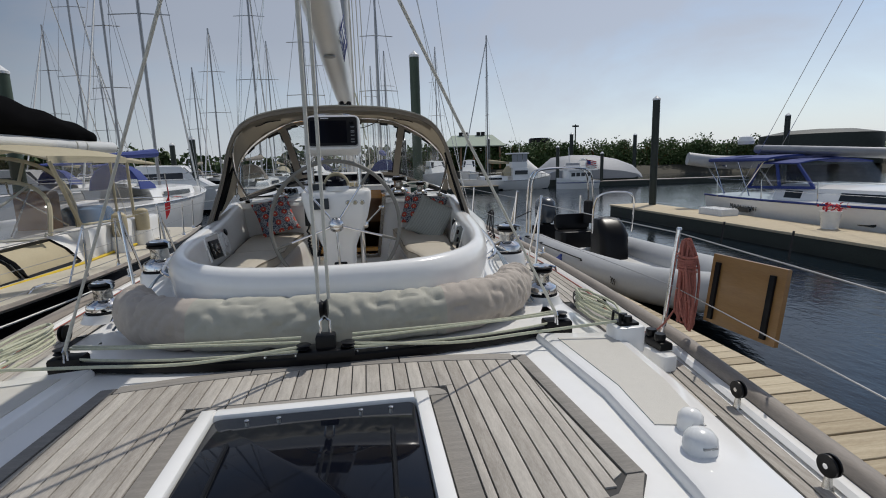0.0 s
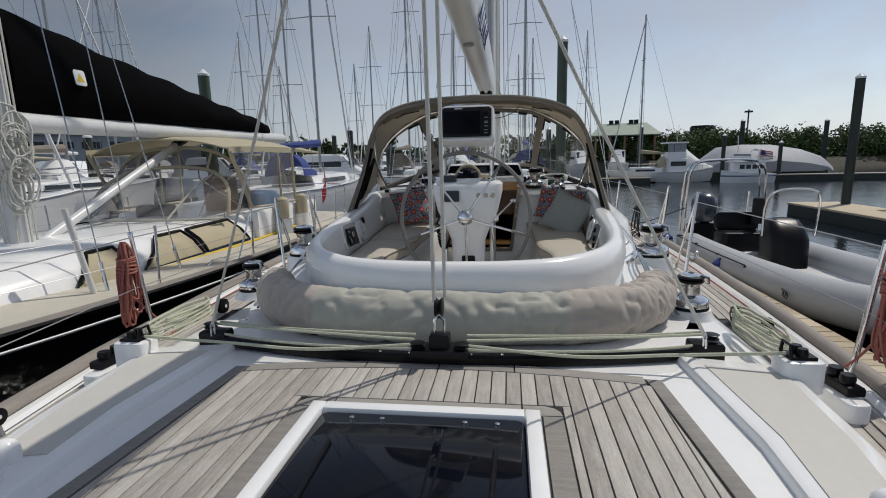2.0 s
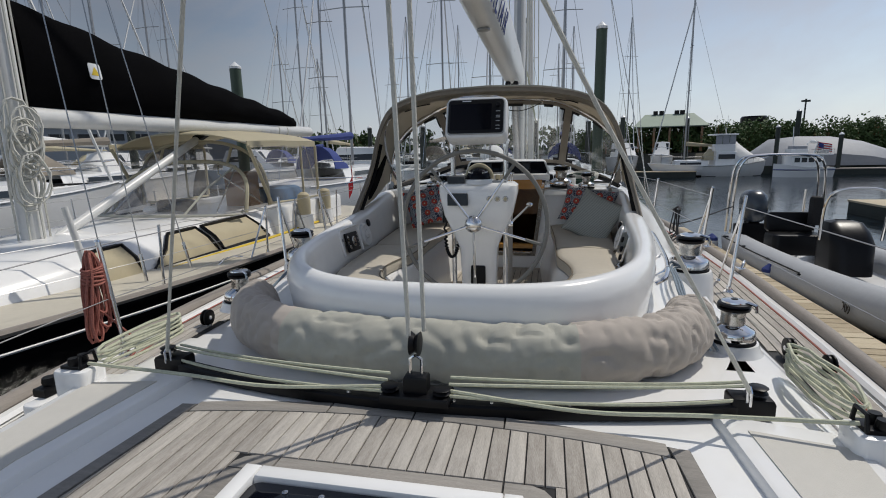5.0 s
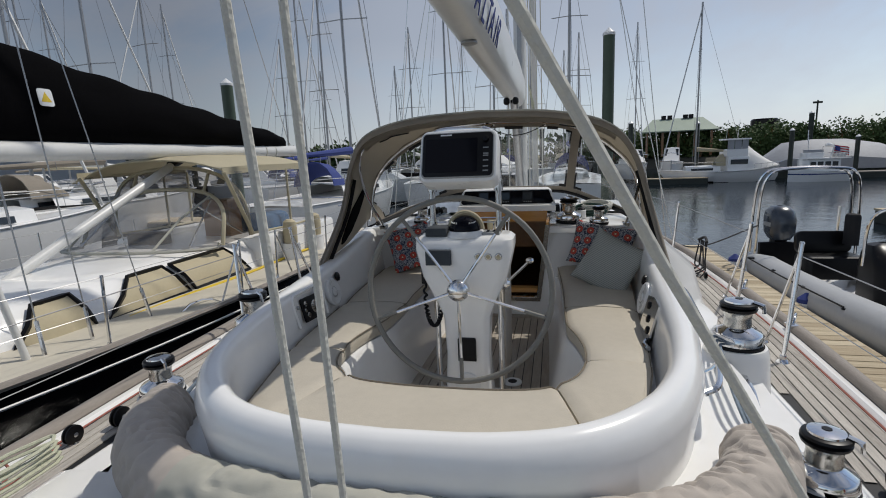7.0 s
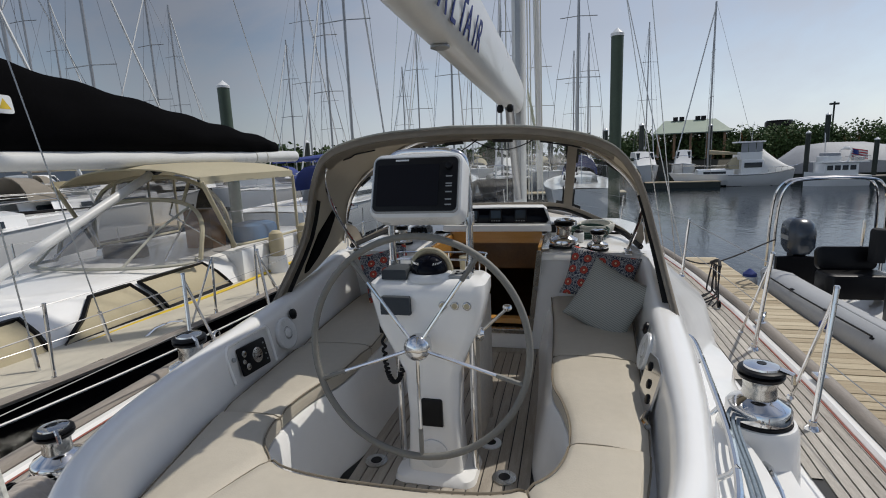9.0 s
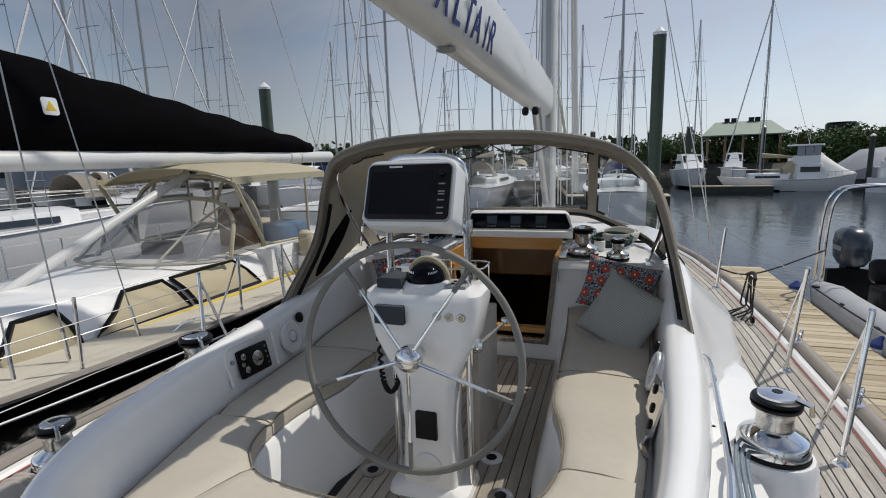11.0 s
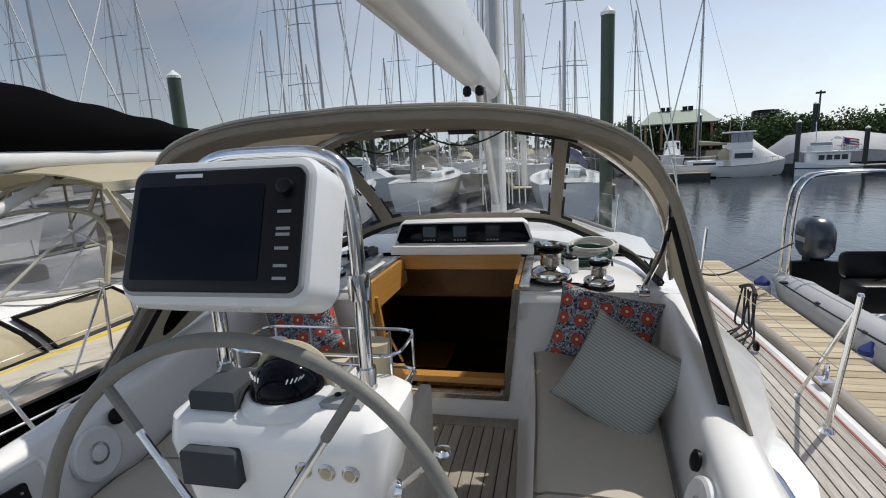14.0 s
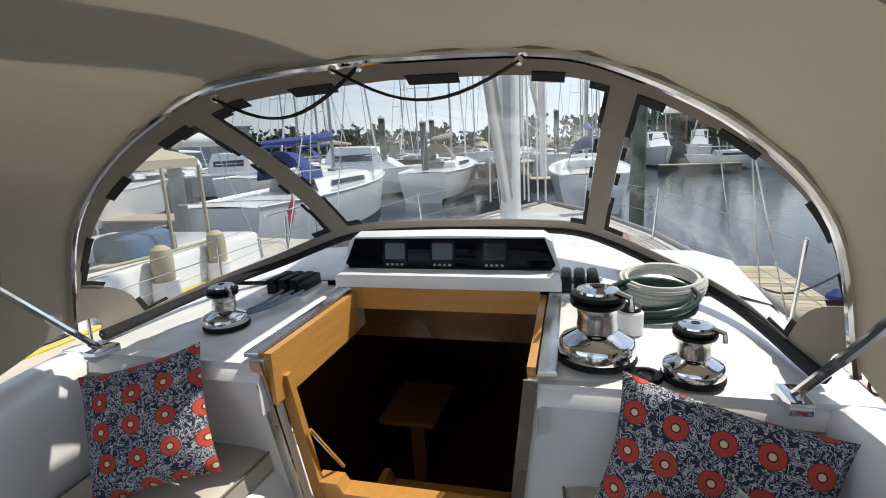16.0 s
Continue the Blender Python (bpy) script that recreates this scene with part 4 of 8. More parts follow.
def build_traveller():
    t = thing("mainsheet_traveller", "black mainsheet traveller track with white control lines", "traveller", (0, 0, 0))

    def c(x, dz=0.0, dy=0.0):
        return Vector((x, 2.77 + 0.2 * (x / 1.26) ** 2 + dy, DECK_Z + 0.03 + dz))
    xs = np.linspace(-1.26, 1.26, 33)
    rows = [[c(x, dz, dy) for x in xs] for dy, dz in ((-0.03, -0.025), (-0.03, 0.012), (-0.022, 0.02), (0.022, 0.02), (0.03, 0.012), (0.03, -0.025))]
    part("track", grid(rows), BLACK, t)
    for i, x in enumerate(np.linspace(-1.12, 1.12, 17)):
        part("track_bolt", lathe([(0.008, 0), (0.007, 0.004)], 8, c(x, 0.02, 0)), CHROME, t)
    for sgn in (-1, 1):
        p = c(sgn * 1.2)
        part("end_block", box(p.x - 0.07, p.x + 0.07, p.y - 0.045, p.y + 0.045, DECK_Z + 0.0, DECK_Z + 0.075, 0.015), BLACK, t, "black end block")
        for dz, dy in ((0.06, 0.05), (0.1, 0.02)):
            part("sheave", lathe([(0.03, -0.012), (0.034, -0.01), (0.024, 0), (0.034, 0.01), (0.03, 0.012)], 14, (p.x + sgn * 0.02, p.y + dy - 0.03, DECK_Z + dz)), BLACK, t)
        for j, (dz, dy) in enumerate(((0.075, 0.015), (0.09, 0.05), (0.06, -0.015))):
            pts = [c(sgn * x, dz - 0.01 * j + 0.01 * math.sin(x * 3 + j), dy) for x in np.linspace(0.12, 1.2, 14)]
            part("control_line", tube(pts, 0.0065, 6), ROPE_Y, t, "cream control line")
    car = c(0)
    part("car", box(-0.13, 0.13, car.y - 0.06, car.y + 0.06, DECK_Z + 0.05, DECK_Z + 0.085, 0.012), BLACK, t, "black traveller car")
    part("car_tower", box(-0.045, 0.045, car.y - 0.03, car.y + 0.03, DECK_Z + 0.08, DECK_Z + 0.15, 0.012), BLACK, t)
    for x in (-0.1, 0.1):
        part("sheave", lathe([(0.03, -0.01), (0.034, -0.008), (0.024, 0), (0.034, 0.008), (0.03, 0.01)], 14, (x, car.y - 0.02, DECK_Z + 0.1)), BLACK, t)
    bm = lathe([(0.03, -0.02), (0.045, -0.017), (0.032, 0), (0.045, 0.017), (0.03, 0.02)], 16, (0, 0, 0), axis='X')
    part("sheet_block", move(bm, pose(0, car.y, DECK_Z + 0.27)), BLACK, t, "black swivel block")
    part("shackle", tube([(-0.02, car.y, DECK_Z + 0.14), (-0.022, car.y, DECK_Z + 0.21), (0, car.y, DECK_Z + 0.225), (0.022, car.y, DECK_Z + 0.21), (0.02, car.y, DECK_Z + 0.14)], 0.007, 6), CHROME, t)
    # sheet tails that run out to the cam cleats on each side
    for sgn in (-1, 1):
        pts = spline([c(sgn * 0.12, 0.06, 0), c(sgn * 0.6, 0.03, -0.06), c(sgn * 1.0, 0.045, -0.13), (sgn * 1.42, 2.72, DECK_Z + 0.115)], 6)
        r = single("sheet_tail", tube(pts, 0.0075, 6), ROPE_Y, "cream control line led across the deck to its cleat", "rope", "traveller tails")
        cl = thing("cam_cleat", "black cam cleat on a white plinth", "cleat", (0, 0, 0), "cam cleats")
        part("plinth", prism(rounded(0.16, 0.13, 0.03, 4, sgn * 1.47, 2.72), DECK_Z - 0.03, DECK_Z + 0.1, bevel=0.015), GELCOAT, cl)
        part("base", box(sgn * 1.47 - 0.05, sgn * 1.47 + 0.05, 2.68, 2.76, DECK_Z + 0.1, DECK_Z + 0.115, 0.004), BLACK, cl)
        for dy in (-0.022, 0.022):
            part("cam", lathe([(0.02, 0), (0.022, 0.005), (0.018, 0.03)], 12, (sgn * 1.47, 2.72 + dy, DECK_Z + 0.115)), BLACK, cl)
        part("fairlead", tube([(sgn * 1.42, 2.68, DECK_Z + 0.11), (sgn * 1.42, 2.69, DECK_Z + 0.16), (sgn * 1.42, 2.75, DECK_Z + 0.16), (sgn * 1.42, 2.76, DECK_Z + 0.11)], 0.007, 6), BLACK, cl)
        # a bight of spare line on the deck
        pts = []
        rnd = random.Random(5 + sgn)
        for k in range(70):
            a = k * 0.42
            pts.append((sgn * (1.5 + 0.06 * math.cos(a) + rnd.uniform(-0.01, 0.01)), 3.1 + 0.26 * math.sin(a), DECK_Z + 0.02 + 0.0016 * k))
        single("coiled_line", tube(pts, 0.0075, 6), ROPE_Y, "loose coil of cream control line lying on the deck", "rope", "deck coils")


build_traveller()


def build_cover_roll():
    """The folded canvas cover that lies in a roll behind the coaming."""
    half = [(0.0, 3.04), (0.35, 3.05), (0.68, 3.11), (0.92, 3.24), (1.07, 3.4), (1.14, 3.56), (1.16, 3.64)]
    h = spline([(x, y, 0) for x, y in half], 16)
    path = [Vector((-p.x, p.y, 0)) for p in reversed(h[1:])] + h
    n = len(path)

    def ring(i):
        p = path[i]
        d = (path[min(i + 1, n - 1)] - path[max(i - 1, 0)]).normalized()
        nrm = Vector((d.y, -d.x, 0))
        end = min(i, n - 1 - i) / 11
        rr = 0.12 * min(1.0, 0.6 + 0.4 * end)
        out = []
        for k in range(44):
            a = math.tau * k / 44
            c3 = Vector((math.cos(a) * 1.1, math.sin(a) * 1.1, i * 0.11))
            slant = Vector((a * 0.9 + 0.05 * i, i * 0.15 - a * 0.35, 1.7))
            crease = abs(noise.noise(slant))
            tuck = abs(noise.noise(Vector((i * 0.33, a * 0.55, 7.1))))
            w = 1.0 + 0.07 * noise.noise(c3) - 0.15 * max(0.0, 0.1 - crease) / 0.1 - 0.11 * max(0.0, 0.08 - tuck) / 0.08 + 0.03 * noise.noise(c3 * 4.0)
            z = DECK_Z + 0.13 + 0.14 * math.sin(a) * w * (rr / 0.12)
            z = max(z, DECK_Z + 0.004)
            out.append(p + nrm * (math.cos(a) * rr * w) + Vector((0, 0, z)))
        return out
    r = thing("cover_roll", "rolled taupe canvas cockpit cover lashed behind the coaming", "canvas cover", (0, 0, 0))
    cuts = (0, int(n * 0.34), int(n * 0.64), n - 1)
    for j, (a, b) in enumerate(zip(cuts, cuts[1:])):
        bm = grid([ring(i) for i in range(a, b + 1)], close_u=True)
        if j == 0:
            bm.verts.ensure_lookup_table()
            bm.faces.new(bm.verts[:44])
        if j == 2:
            bm.verts.ensure_lookup_table()
            bm.faces.new(bm.verts[len(bm.verts) - 44:])
        o = part("roll_section", bm, CANVAS_G if j == 1 else ROLLED, r, "faded grey-green canvas section" if j == 1 else "")
        md = o.modifiers.new("sub", 'SUBSURF')
        md.levels = md.render_levels = 1


build_cover_roll()


def build_mainsheet():
    s = thing("mainsheet", "white braided mainsheet tackle hanging from the boom", "rope", (0, 0, 0))
    top = Vector((0.03, 2.5, 2.33))
    car = Vector((0, 2.79, DECK_Z + 0.3))
    part("fall", tube([car + Vector((-0.02, -0.035, 0)), top + Vector((-0.03, 0.06, 0))], 0.0085, 8), BRAID, s)
    part("fall", tube([car + Vector((0.02, 0.035, 0)), top + Vector((0.0, 0.2, 0))], 0.0085, 8), BRAID, s)
    bm = lathe([(0.03, -0.02), (0.05, -0.017), (0.035, 0), (0.05, 0.017), (0.03, 0.02)], 16, (0, 0, 0), axis='X')
    part("boom_block", move(bm, pose(top.x, top.y, top.z + 0.02)), BLACK, s, "black boom block")
    for sgn in (-1, 1):
        end = Vector((sgn * 1.17, 2.88, DECK_Z + 0.12))
        top = Vector((0.0, 1.9, 2.43))
        g = thing("boom_guy", "white braided line from the boom end to the traveller end", "rope", (0, 0, 0), "boom guys")
        part("rope", tube([end, end.lerp(top, 0.5) + Vector((0, 0, -0.012)), top + Vector((0, 0.02, 0.03))], 0.006, 8), BRAID, g)
        part("splice", tube([end, end.lerp(top, 0.09)], 0.008, 8), BRAID, g)
        part("shackle", tube([end + Vector((0, -0.015, -0.05)), end + Vector((0, -0.015, 0)), end + Vector((0, 0, 0.015)), end + Vector((0, 0.015, 0)), end + Vector((0, 0.015, -0.05))], 0.005, 6), CHROME, g)


build_mainsheet()


def build_boom_and_mast():
    b = thing("boom", "white in-boom furling boom with furled sail cover", "boom", (0, 9.3, 2.36))
    b.matrix_basis = pose(0, 0, 0)
    rows = []
    for y, z, w, h in ((9.2, 2.32, 0.1, 0.16), (9.05, 2.32, 0.15, 0.24), (8.0, 2.325, 0.165, 0.27), (6.5, 2.35, 0.165, 0.27), (5.0, 2.38, 0.165, 0.27), (3.5, 2.41, 0.16, 0.26), (2.0, 2.44, 0.155, 0.25), (1.85, 2.44, 0.11, 0.2)):
        rows.append([(-0.03 + 0.8 * w * math.copysign(abs(math.cos(a)) ** 0.7, math.cos(a)), y, z + h * 0.62 + h * math.copysign(abs(math.sin(a)) ** 0.85, math.sin(a)) * (1.0 if math.sin(a) < 0 else 0.8)) for a in (math.tau * k / 24 for k in range(24))])
    bm = grid(rows, close_u=True)
    bm.verts.ensure_lookup_table()
    bm.faces.new(bm.verts[:24])
    bm.faces.new(bm.verts[-24:])
    part("boom_shell", bm, ALU, b, "white painted boom shell")
    part("deck_light", lathe([(0.05, 0.0), (0.052, -0.012), (0.03, -0.02)], 16, (-0.03, 5.1, 2.275)), GREY_PL, b, "round grey fairlead plate")
    part("vang", tube([(0, 8.15, 2.26), (0, 9.15, 1.15)], 0.05, 10), ALU_G, b, "grey rod vang")
    part("vang_bracket", box(-0.03, 0.03, 8.05, 8.25, 2.19, 2.3, 0.01), BLACK, b)
    for x in (-0.05, 0.05):
        part("block", lathe([(0.02, -0.04), (0.035, -0.02), (0.035, 0.02), (0.02, 0.04)], 10, (x, 7.75, 2.18)), BLACK, b)
    for k, ch in enumerate("ALTAIR"):
        cu = bpy.data.curves.new("letter", 'FONT')
        cu.body = ch
        cu.size = 0.245
        cu.extrude = 0.002
        dummy = new("letter", cu)
        bpy.context.view_layer.update()
        me = bpy.data.meshes.new_from_object(dummy.evaluated_get(bpy.context.evaluated_depsgraph_get()))
        bpy.data.objects.remove(dummy)
        me.materials.clear()
        me.materials.append(FLAGBLUE)
        lt = new("letter", me)
        lt.parent = b
        lt.matrix_basis = pose(0.078, 4.62, 2.335, 104, 0, 90) @ pose((0.0, 0.235, 0.4, 0.56, 0.8, 0.9)[k], 0, 0)
        tagged(lt, "dark blue painted letter")
    m = thing("mast", "grey aluminium mast with halyards", "mast", (0, 9.4, roof_z(9.4)))
    m.matrix_basis = pose(0, 0, 0)
    rows = [[(0.09 * math.cos(a), 9.42 + 0.14 * math.sin(a), z) for a in (math.tau * k / 16 for k in range(16))] for z in (0.9, 6, 17)]
    part("mast_tube", grid(rows, close_u=True), ALU, m)
    part("mast_track", box(-0.03, 0.03, 9.25, 9.29, 1.3, 17.0), ALU_G, m)
    for k, (dx, dy) in enumerate(((0.14, 0.0), (-0.14, 0.02), (0.1, 0.14), (0.2, 0.1), (0.26, 0.02))):
        part("halyard", tube([(dx * 1.2, 9.3 + dy, 1.1), (dx, 9.3 + dy, 6), (dx * 0.6, 9.3 + dy, 16)], 0.008, 5), ROPE_W, m)
    part("gooseneck", box(-0.05, 0.05, 9.15, 9.32, 2.38, 2.7, 0.012), STEEL, m)
    for k in range(5):
        pts = [(0.16 + 0.02 * k + 0.035 * math.cos(a), 9.2 + 0.03 * math.sin(a), 2.25 - 0.02 * k + 0.28 * math.sin(a * 0.5) ** 2 - 0.1 * k) for a in np.linspace(0, math.tau, 16)]
        part("halyard_coil", tube(pts, 0.01, 5), ROPE_Y, m, "cream halyard coil")
    for sgn in (-1, 1):
        for y, x, top in ((9.2, 1.98, 16.5), (9.6, 1.92, 11.0), (8.7, 1.99, 9.0)):
            single("shroud", tube([(sgn * x, y, SIDE_Z + 0.02), (sgn * 0.05, 9.42, top)], 0.006, 5), STEEL, "thin stainless wire shroud", "rigging wire", "shrouds")
    single("furled_sail", tube([(0, 15.0, 0.9), (0, 12.2, 8.5), (0, 9.6, 16.5)], [0.07, 0.06, 0.03], 8), WHITE_CLOTH, "furled white headsail on the forestay", "sail")


build_boom_and_mast()


# ---- cockpit things ----
def build_cushions():
    def offset_path(off, a, b):
        out = []
        for i in range(a, b + 1):
            p = SEAT_INNER[i]
            d = (SEAT_INNER[min(i + 1, len(SEAT_INNER) - 1)] - SEAT_INNER[max(i - 1, 0)]).normalized()
            out.append(p + Vector((d.y, -d.x, 0)) * off)
        return out
    coam = coaming_path()
    n = len(SEAT_INNER)

    def outer(p, inset=0.075):
        """The spot on the coaming's foot that lies outward of the inner seat edge."""
        best = None
        for q in coam:
            if q.y > 6.3:
                continue
            s = abs(q.y - p.y) if p.y > 4.15 else abs(q.x - p.x * 1.35)
            if p.y > 4.15 and q.x * p.x < 0:
                continue
            if p.y <= 4.15 and q.y > 4.2:
                continue
            if best is None or s < best[0]:
                best = (s, q)
        q = best[1]
        v = (q - p).normalized()
        return q - v * inset
    mid = n // 2
    # the spans of the cushions along the seat
    fore, quarter, stern = (min(range(mid, n), key=lambda i: abs(SEAT_INNER[i].y - y)) - mid for y in (5.1, 4.26, 3.98))
    stops = [0, mid - fore, mid - quarter, mid - stern, mid + stern, mid + quarter, mid + fore, n - 1]
    for a, b in zip(stops, stops[1:]):
        inner = offset_path(0.012, a, b)
        out = [outer(p) for p in inner]
        c = thing("seat_cushion", "beige vinyl cockpit seat cushion with dark piping", "cushion", (0, 0, 0), "cockpit cushions")
        gap = 0.006
        ring = inner + out[::-1]
        cx = sum((p for p in ring), Vector()) / len(ring)
        o2 = [(p.x + (cx.x - p.x) * gap * 2, p.y + (cx.y - p.y) * gap * 2) for p in ring]
        nn = len(inner)
        rows = []
        for k in range(nn):
            p, q = Vector((*o2[k], 0)), Vector((*o2[len(ring) - 1 - k], 0))
            edge = k == 0 or k == nn - 1
            zt = CUSH_Z - (0.016 if edge else 0)
            rows.append([p + Vector((0, 0, SEAT_Z + 0.004)), p + Vector((0, 0, zt - 0.022)), p.lerp(q, 0.03) + Vector((0, 0, zt - 0.006))] + [p.lerp(q, s) + Vector((0, 0, zt + 0.012 * math.sin(math.pi * s))) for s in (0.1, 0.25, 0.5, 0.75, 0.92)] + [q + Vector((0, 0, zt - 0.02)), q + Vector((0, 0, SEAT_Z + 0.004))])
        bm = grid(rows)
        bm.verts.ensure_lookup_table()
        bm.faces.new(bm.verts[:10])
        bm.faces.new(bm.verts[-10:])
        part("cover", bm, CUSHION, c)
        rim = [r[1] + Vector((0, 0, 0.012)) for r in rows] + [r[-2] + Vector((0, 0, 0.002)) for r in reversed(rows)]
        part("piping", tube(rim, 0.0045, 5, close=True), PIPING, c, "dark piping")


build_cushions()


def pillow(name, label, w, h, t, mat, m, bumpy=0.0):
    rows = []
    n = 20
    top, bot = [], []
    for i in range(n + 1):
        r1, r2 = [], []
        for j in range(n + 1):
            u, v = i / n * 2 - 1, j / n * 2 - 1
            f = max(0.0, (1 - abs(u) ** 2.4) * (1 - abs(v) ** 2.4)) ** 0.55
            pinch = 1 - 0.09 * (1 - abs(u) ** 2) * abs(v) ** 3
            pinch2 = 1 - 0.09 * (1 - abs(v) ** 2) * abs(u) ** 3
            x, y = u * w / 2 * pinch2, v * h / 2 * pinch
            z = t / 2 * f + 0.012 * noise.noise(Vector((u * 2.2, v * 2.2, w * 9))) * f
            r1.append(Vector((x, y, z)))
            r2.append(Vector((x, y, -z)))
        top.append(r1)
        bot.append(r2)
    bm = bmesh.new()
    grid(top, bm=bm)
    grid(bot, bm=bm)
    bmesh.ops.remove_doubles(bm, verts=bm.verts[:], dist=0.0005)
    ob = finish(name, bm, mat, angle=80)
    ob.matrix_basis = m
    return tagged(ob, label, "pillow")


pillow("throw_pillow", "navy and red floral print throw pillow on the seat", 0.4, 0.41, 0.14, FLORAL, look((-0.755, 6.07, 0.82), (-0.56, 5.3, 1.22), -14))
pillow("throw_pillow", "navy and red floral print pillow behind a grey one", 0.5, 0.37, 0.14, FLORAL, look((0.85, 6.08, 0.825), (0.68, 5.2, 1.2), 10))
pillow("throw_pillow", "grey-green ticking stripe pillow leaning on the seat", 0.43, 0.43, 0.15, STRIPE, look((0.87, 5.64, 0.765), (0.52, 4.72, 1.215), 24))


def build_sole():
    s = tagged(finish("cockpit_sole", box(-0.5, 0.5, 4.02, BULK_Y - 0.002, SOLE_Z - 0.011, SOLE_Z - 0.004), CAULK), "teak-planked cockpit sole", "floor", "", "structure")
    y0, y1 = 4.04, 6.29
    me = None
    for k in range(15):
        x = -0.42 + k * 0.06
        part("plank", box(x - 0.027, x + 0.027, y0, y1, SOLE_Z - 0.004, SOLE_Z + 0.004, 0.0015), SOLE, s)
    part("border_plank", box(-0.48, 0.48, y1 + 0.005, BULK_Y - 0.004, SOLE_Z - 0.004, SOLE_Z + 0.004, 0.0015), SOLE, s)


build_sole()


def build_pedestal():
    p = thing("steering_pedestal", "white steering pedestal with switches and compass", "pedestal", (0, 0, 0))
    cx, cy = -0.015, 4.67
    rows = []
    for z, w, d0, d1 in ((SOLE_Z, 0.21, -0.13, 0.16), (SOLE_Z + 0.03, 0.2, -0.12, 0.15), (SOLE_Z + 0.05, 0.14, -0.09, 0.12), (0.45, 0.125, -0.08, 0.11), (0.68, 0.135, -0.09, 0.12), (0.76, 0.165, -0.11, 0.13), (0.92, 0.24, -0.13, 0.15), (1.08, 0.275, -0.14, 0.16), (1.13, 0.275, -0.12, 0.15), (1.15, 0.25, -0.09, 0.13)):
        o = rounded(w * 2, d1 - d0, min(w, (d1 - d0) / 2) * 0.42, 4, cx, cy + (d0 + d1) / 2)
        rows.append([(x, y, z) for x, y in o])
    bm = grid(rows, close_u=True)
    bm.verts.ensure_lookup_table()
    m = len(rows[0])
    bm.faces.new(bm.verts[-m:])
    part("body", bm, GELCOAT, p, "white moulded pedestal body")
    fy = cy - 0.135
    part("switch_panel", box(cx - 0.2, cx - 0.06, fy - 0.03, fy + 0.01, 1.0, 1.085, 0.008), FOAM, p, "blue-grey cover")
    for x in (0.12, 0.175, 0.23):
        k = part("push_button", lathe([(0.02, 0.012), (0.02, -0.006), (0.015, -0.01)], 16, (cx + x - 0.03, fy, 1.045), axis='Y'), STEEL, p, "steel-rimmed push button")
        part("button_cap", lathe([(0.013, -0.009), (0.012, -0.012)], 12, (cx + x - 0.03, fy, 1.045), axis='Y'), TAN, k)
    part("locker_door", box(cx - 0.05, cx + 0.055, cy - 0.096, cy - 0.075, 0.42, 0.56, 0.01), BLACK, p, "black access door")
    part("round_port", lathe([(0.075, 0.01), (0.075, -0.004), (0.06, -0.008)], 20, (cx, cy - 0.088, 0.27), axis='Y'), PLASTIC, p)
    part("autopilot_control", box(cx - 0.21, cx - 0.09, cy - 0.1, cy + 0.04, 1.15, 1.2, 0.015), FOAM, p, "dark blue-grey cover over the control head")
    part("key_panel", box(cx + 0.1, cx + 0.2, cy - 0.06, cy + 0.06, 1.145, 1.165, 0.006), GREY_PL, p, "grey key panel")
    for i in range(2):
        for j in range(2):
            part("key", lathe([(0.009, 0), (0.008, 0.004)], 8, (cx + 0.13 + 0.035 * i, cy - 0.02 + 0.04 * j, 1.165)), RUBBER, p)
    c = thing("compass", "white-rimmed steering compass with black card", "compass", (0, 0, 0))
    cc = (cx, cy - 0.01)
    part("base", lathe([(0.115, 1.14), (0.115, 1.155), (0.1, 1.175)], 28, (*cc, 0)), PLASTIC, c)
    bm = lathe([(0.088, 0), (0.086, 0.025), (0.075, 0.05), (0.05, 0.073), (0.02, 0.083), (0.001, 0.085)], 28, (0, 0, 0))
    part("dome", move(bm, pose(cc[0], cc[1] - 0.005, 1.172, 18)), SCREEN, c, "black domed compass card")
    hood = [(cc[0] + 0.092 * math.cos(a), cc[1] + 0.035 - 0.012 * math.sin(a), 1.17 + 0.1 * math.sin(a)) for a in np.linspace(0, math.pi, 18)]
    part("hood", tube(hood, 0.016, 8), CREAM, c, "cream hood")
    for k in range(15):
        a = radians(-75 + k * 10.7)
        bm = box(-0.0018, 0.0018, 0, 0.012, 0, 0.001)
        mm = pose(cc[0], cc[1] - 0.005, 1.172, 18) @ pose(0.066 * math.sin(a), -0.02 - 0.035 * math.cos(a), 0.062, 38, 0, -math.degrees(a) * 0.6)
        part("card_mark", move(bm, mm), PLASTIC, c)
    # wheel
    w = new("steering_wheel")
    w.parent = p
    tagged(w, "large leather-bound wheel with stainless spokes")
    hub = Vector((-0.02, 4.41, 0.885))
    R = 0.49
    tilt = Matrix.Rotation(radians(-6), 4, 'X')
    M = Matrix.Translation(hub) @ tilt
    ring = [M @ Vector((R * math.cos(a), 0, R * math.sin(a))) for a in (math.tau * k / 64 for k in range(64))]
    part("rim", tube(ring, 0.0155, 10, close=True), LEATHER, w, "grey stitched leather rim")
    bm = lathe([(0.02, 0.3), (0.03, 0.06), (0.058, 0.04), (0.06, 0.0), (0.05, -0.02), (0.03, -0.035), (0.001, -0.04)], 24, axis='Y')
    part("hub", move(bm, M), CHROME, w, "polished hub")
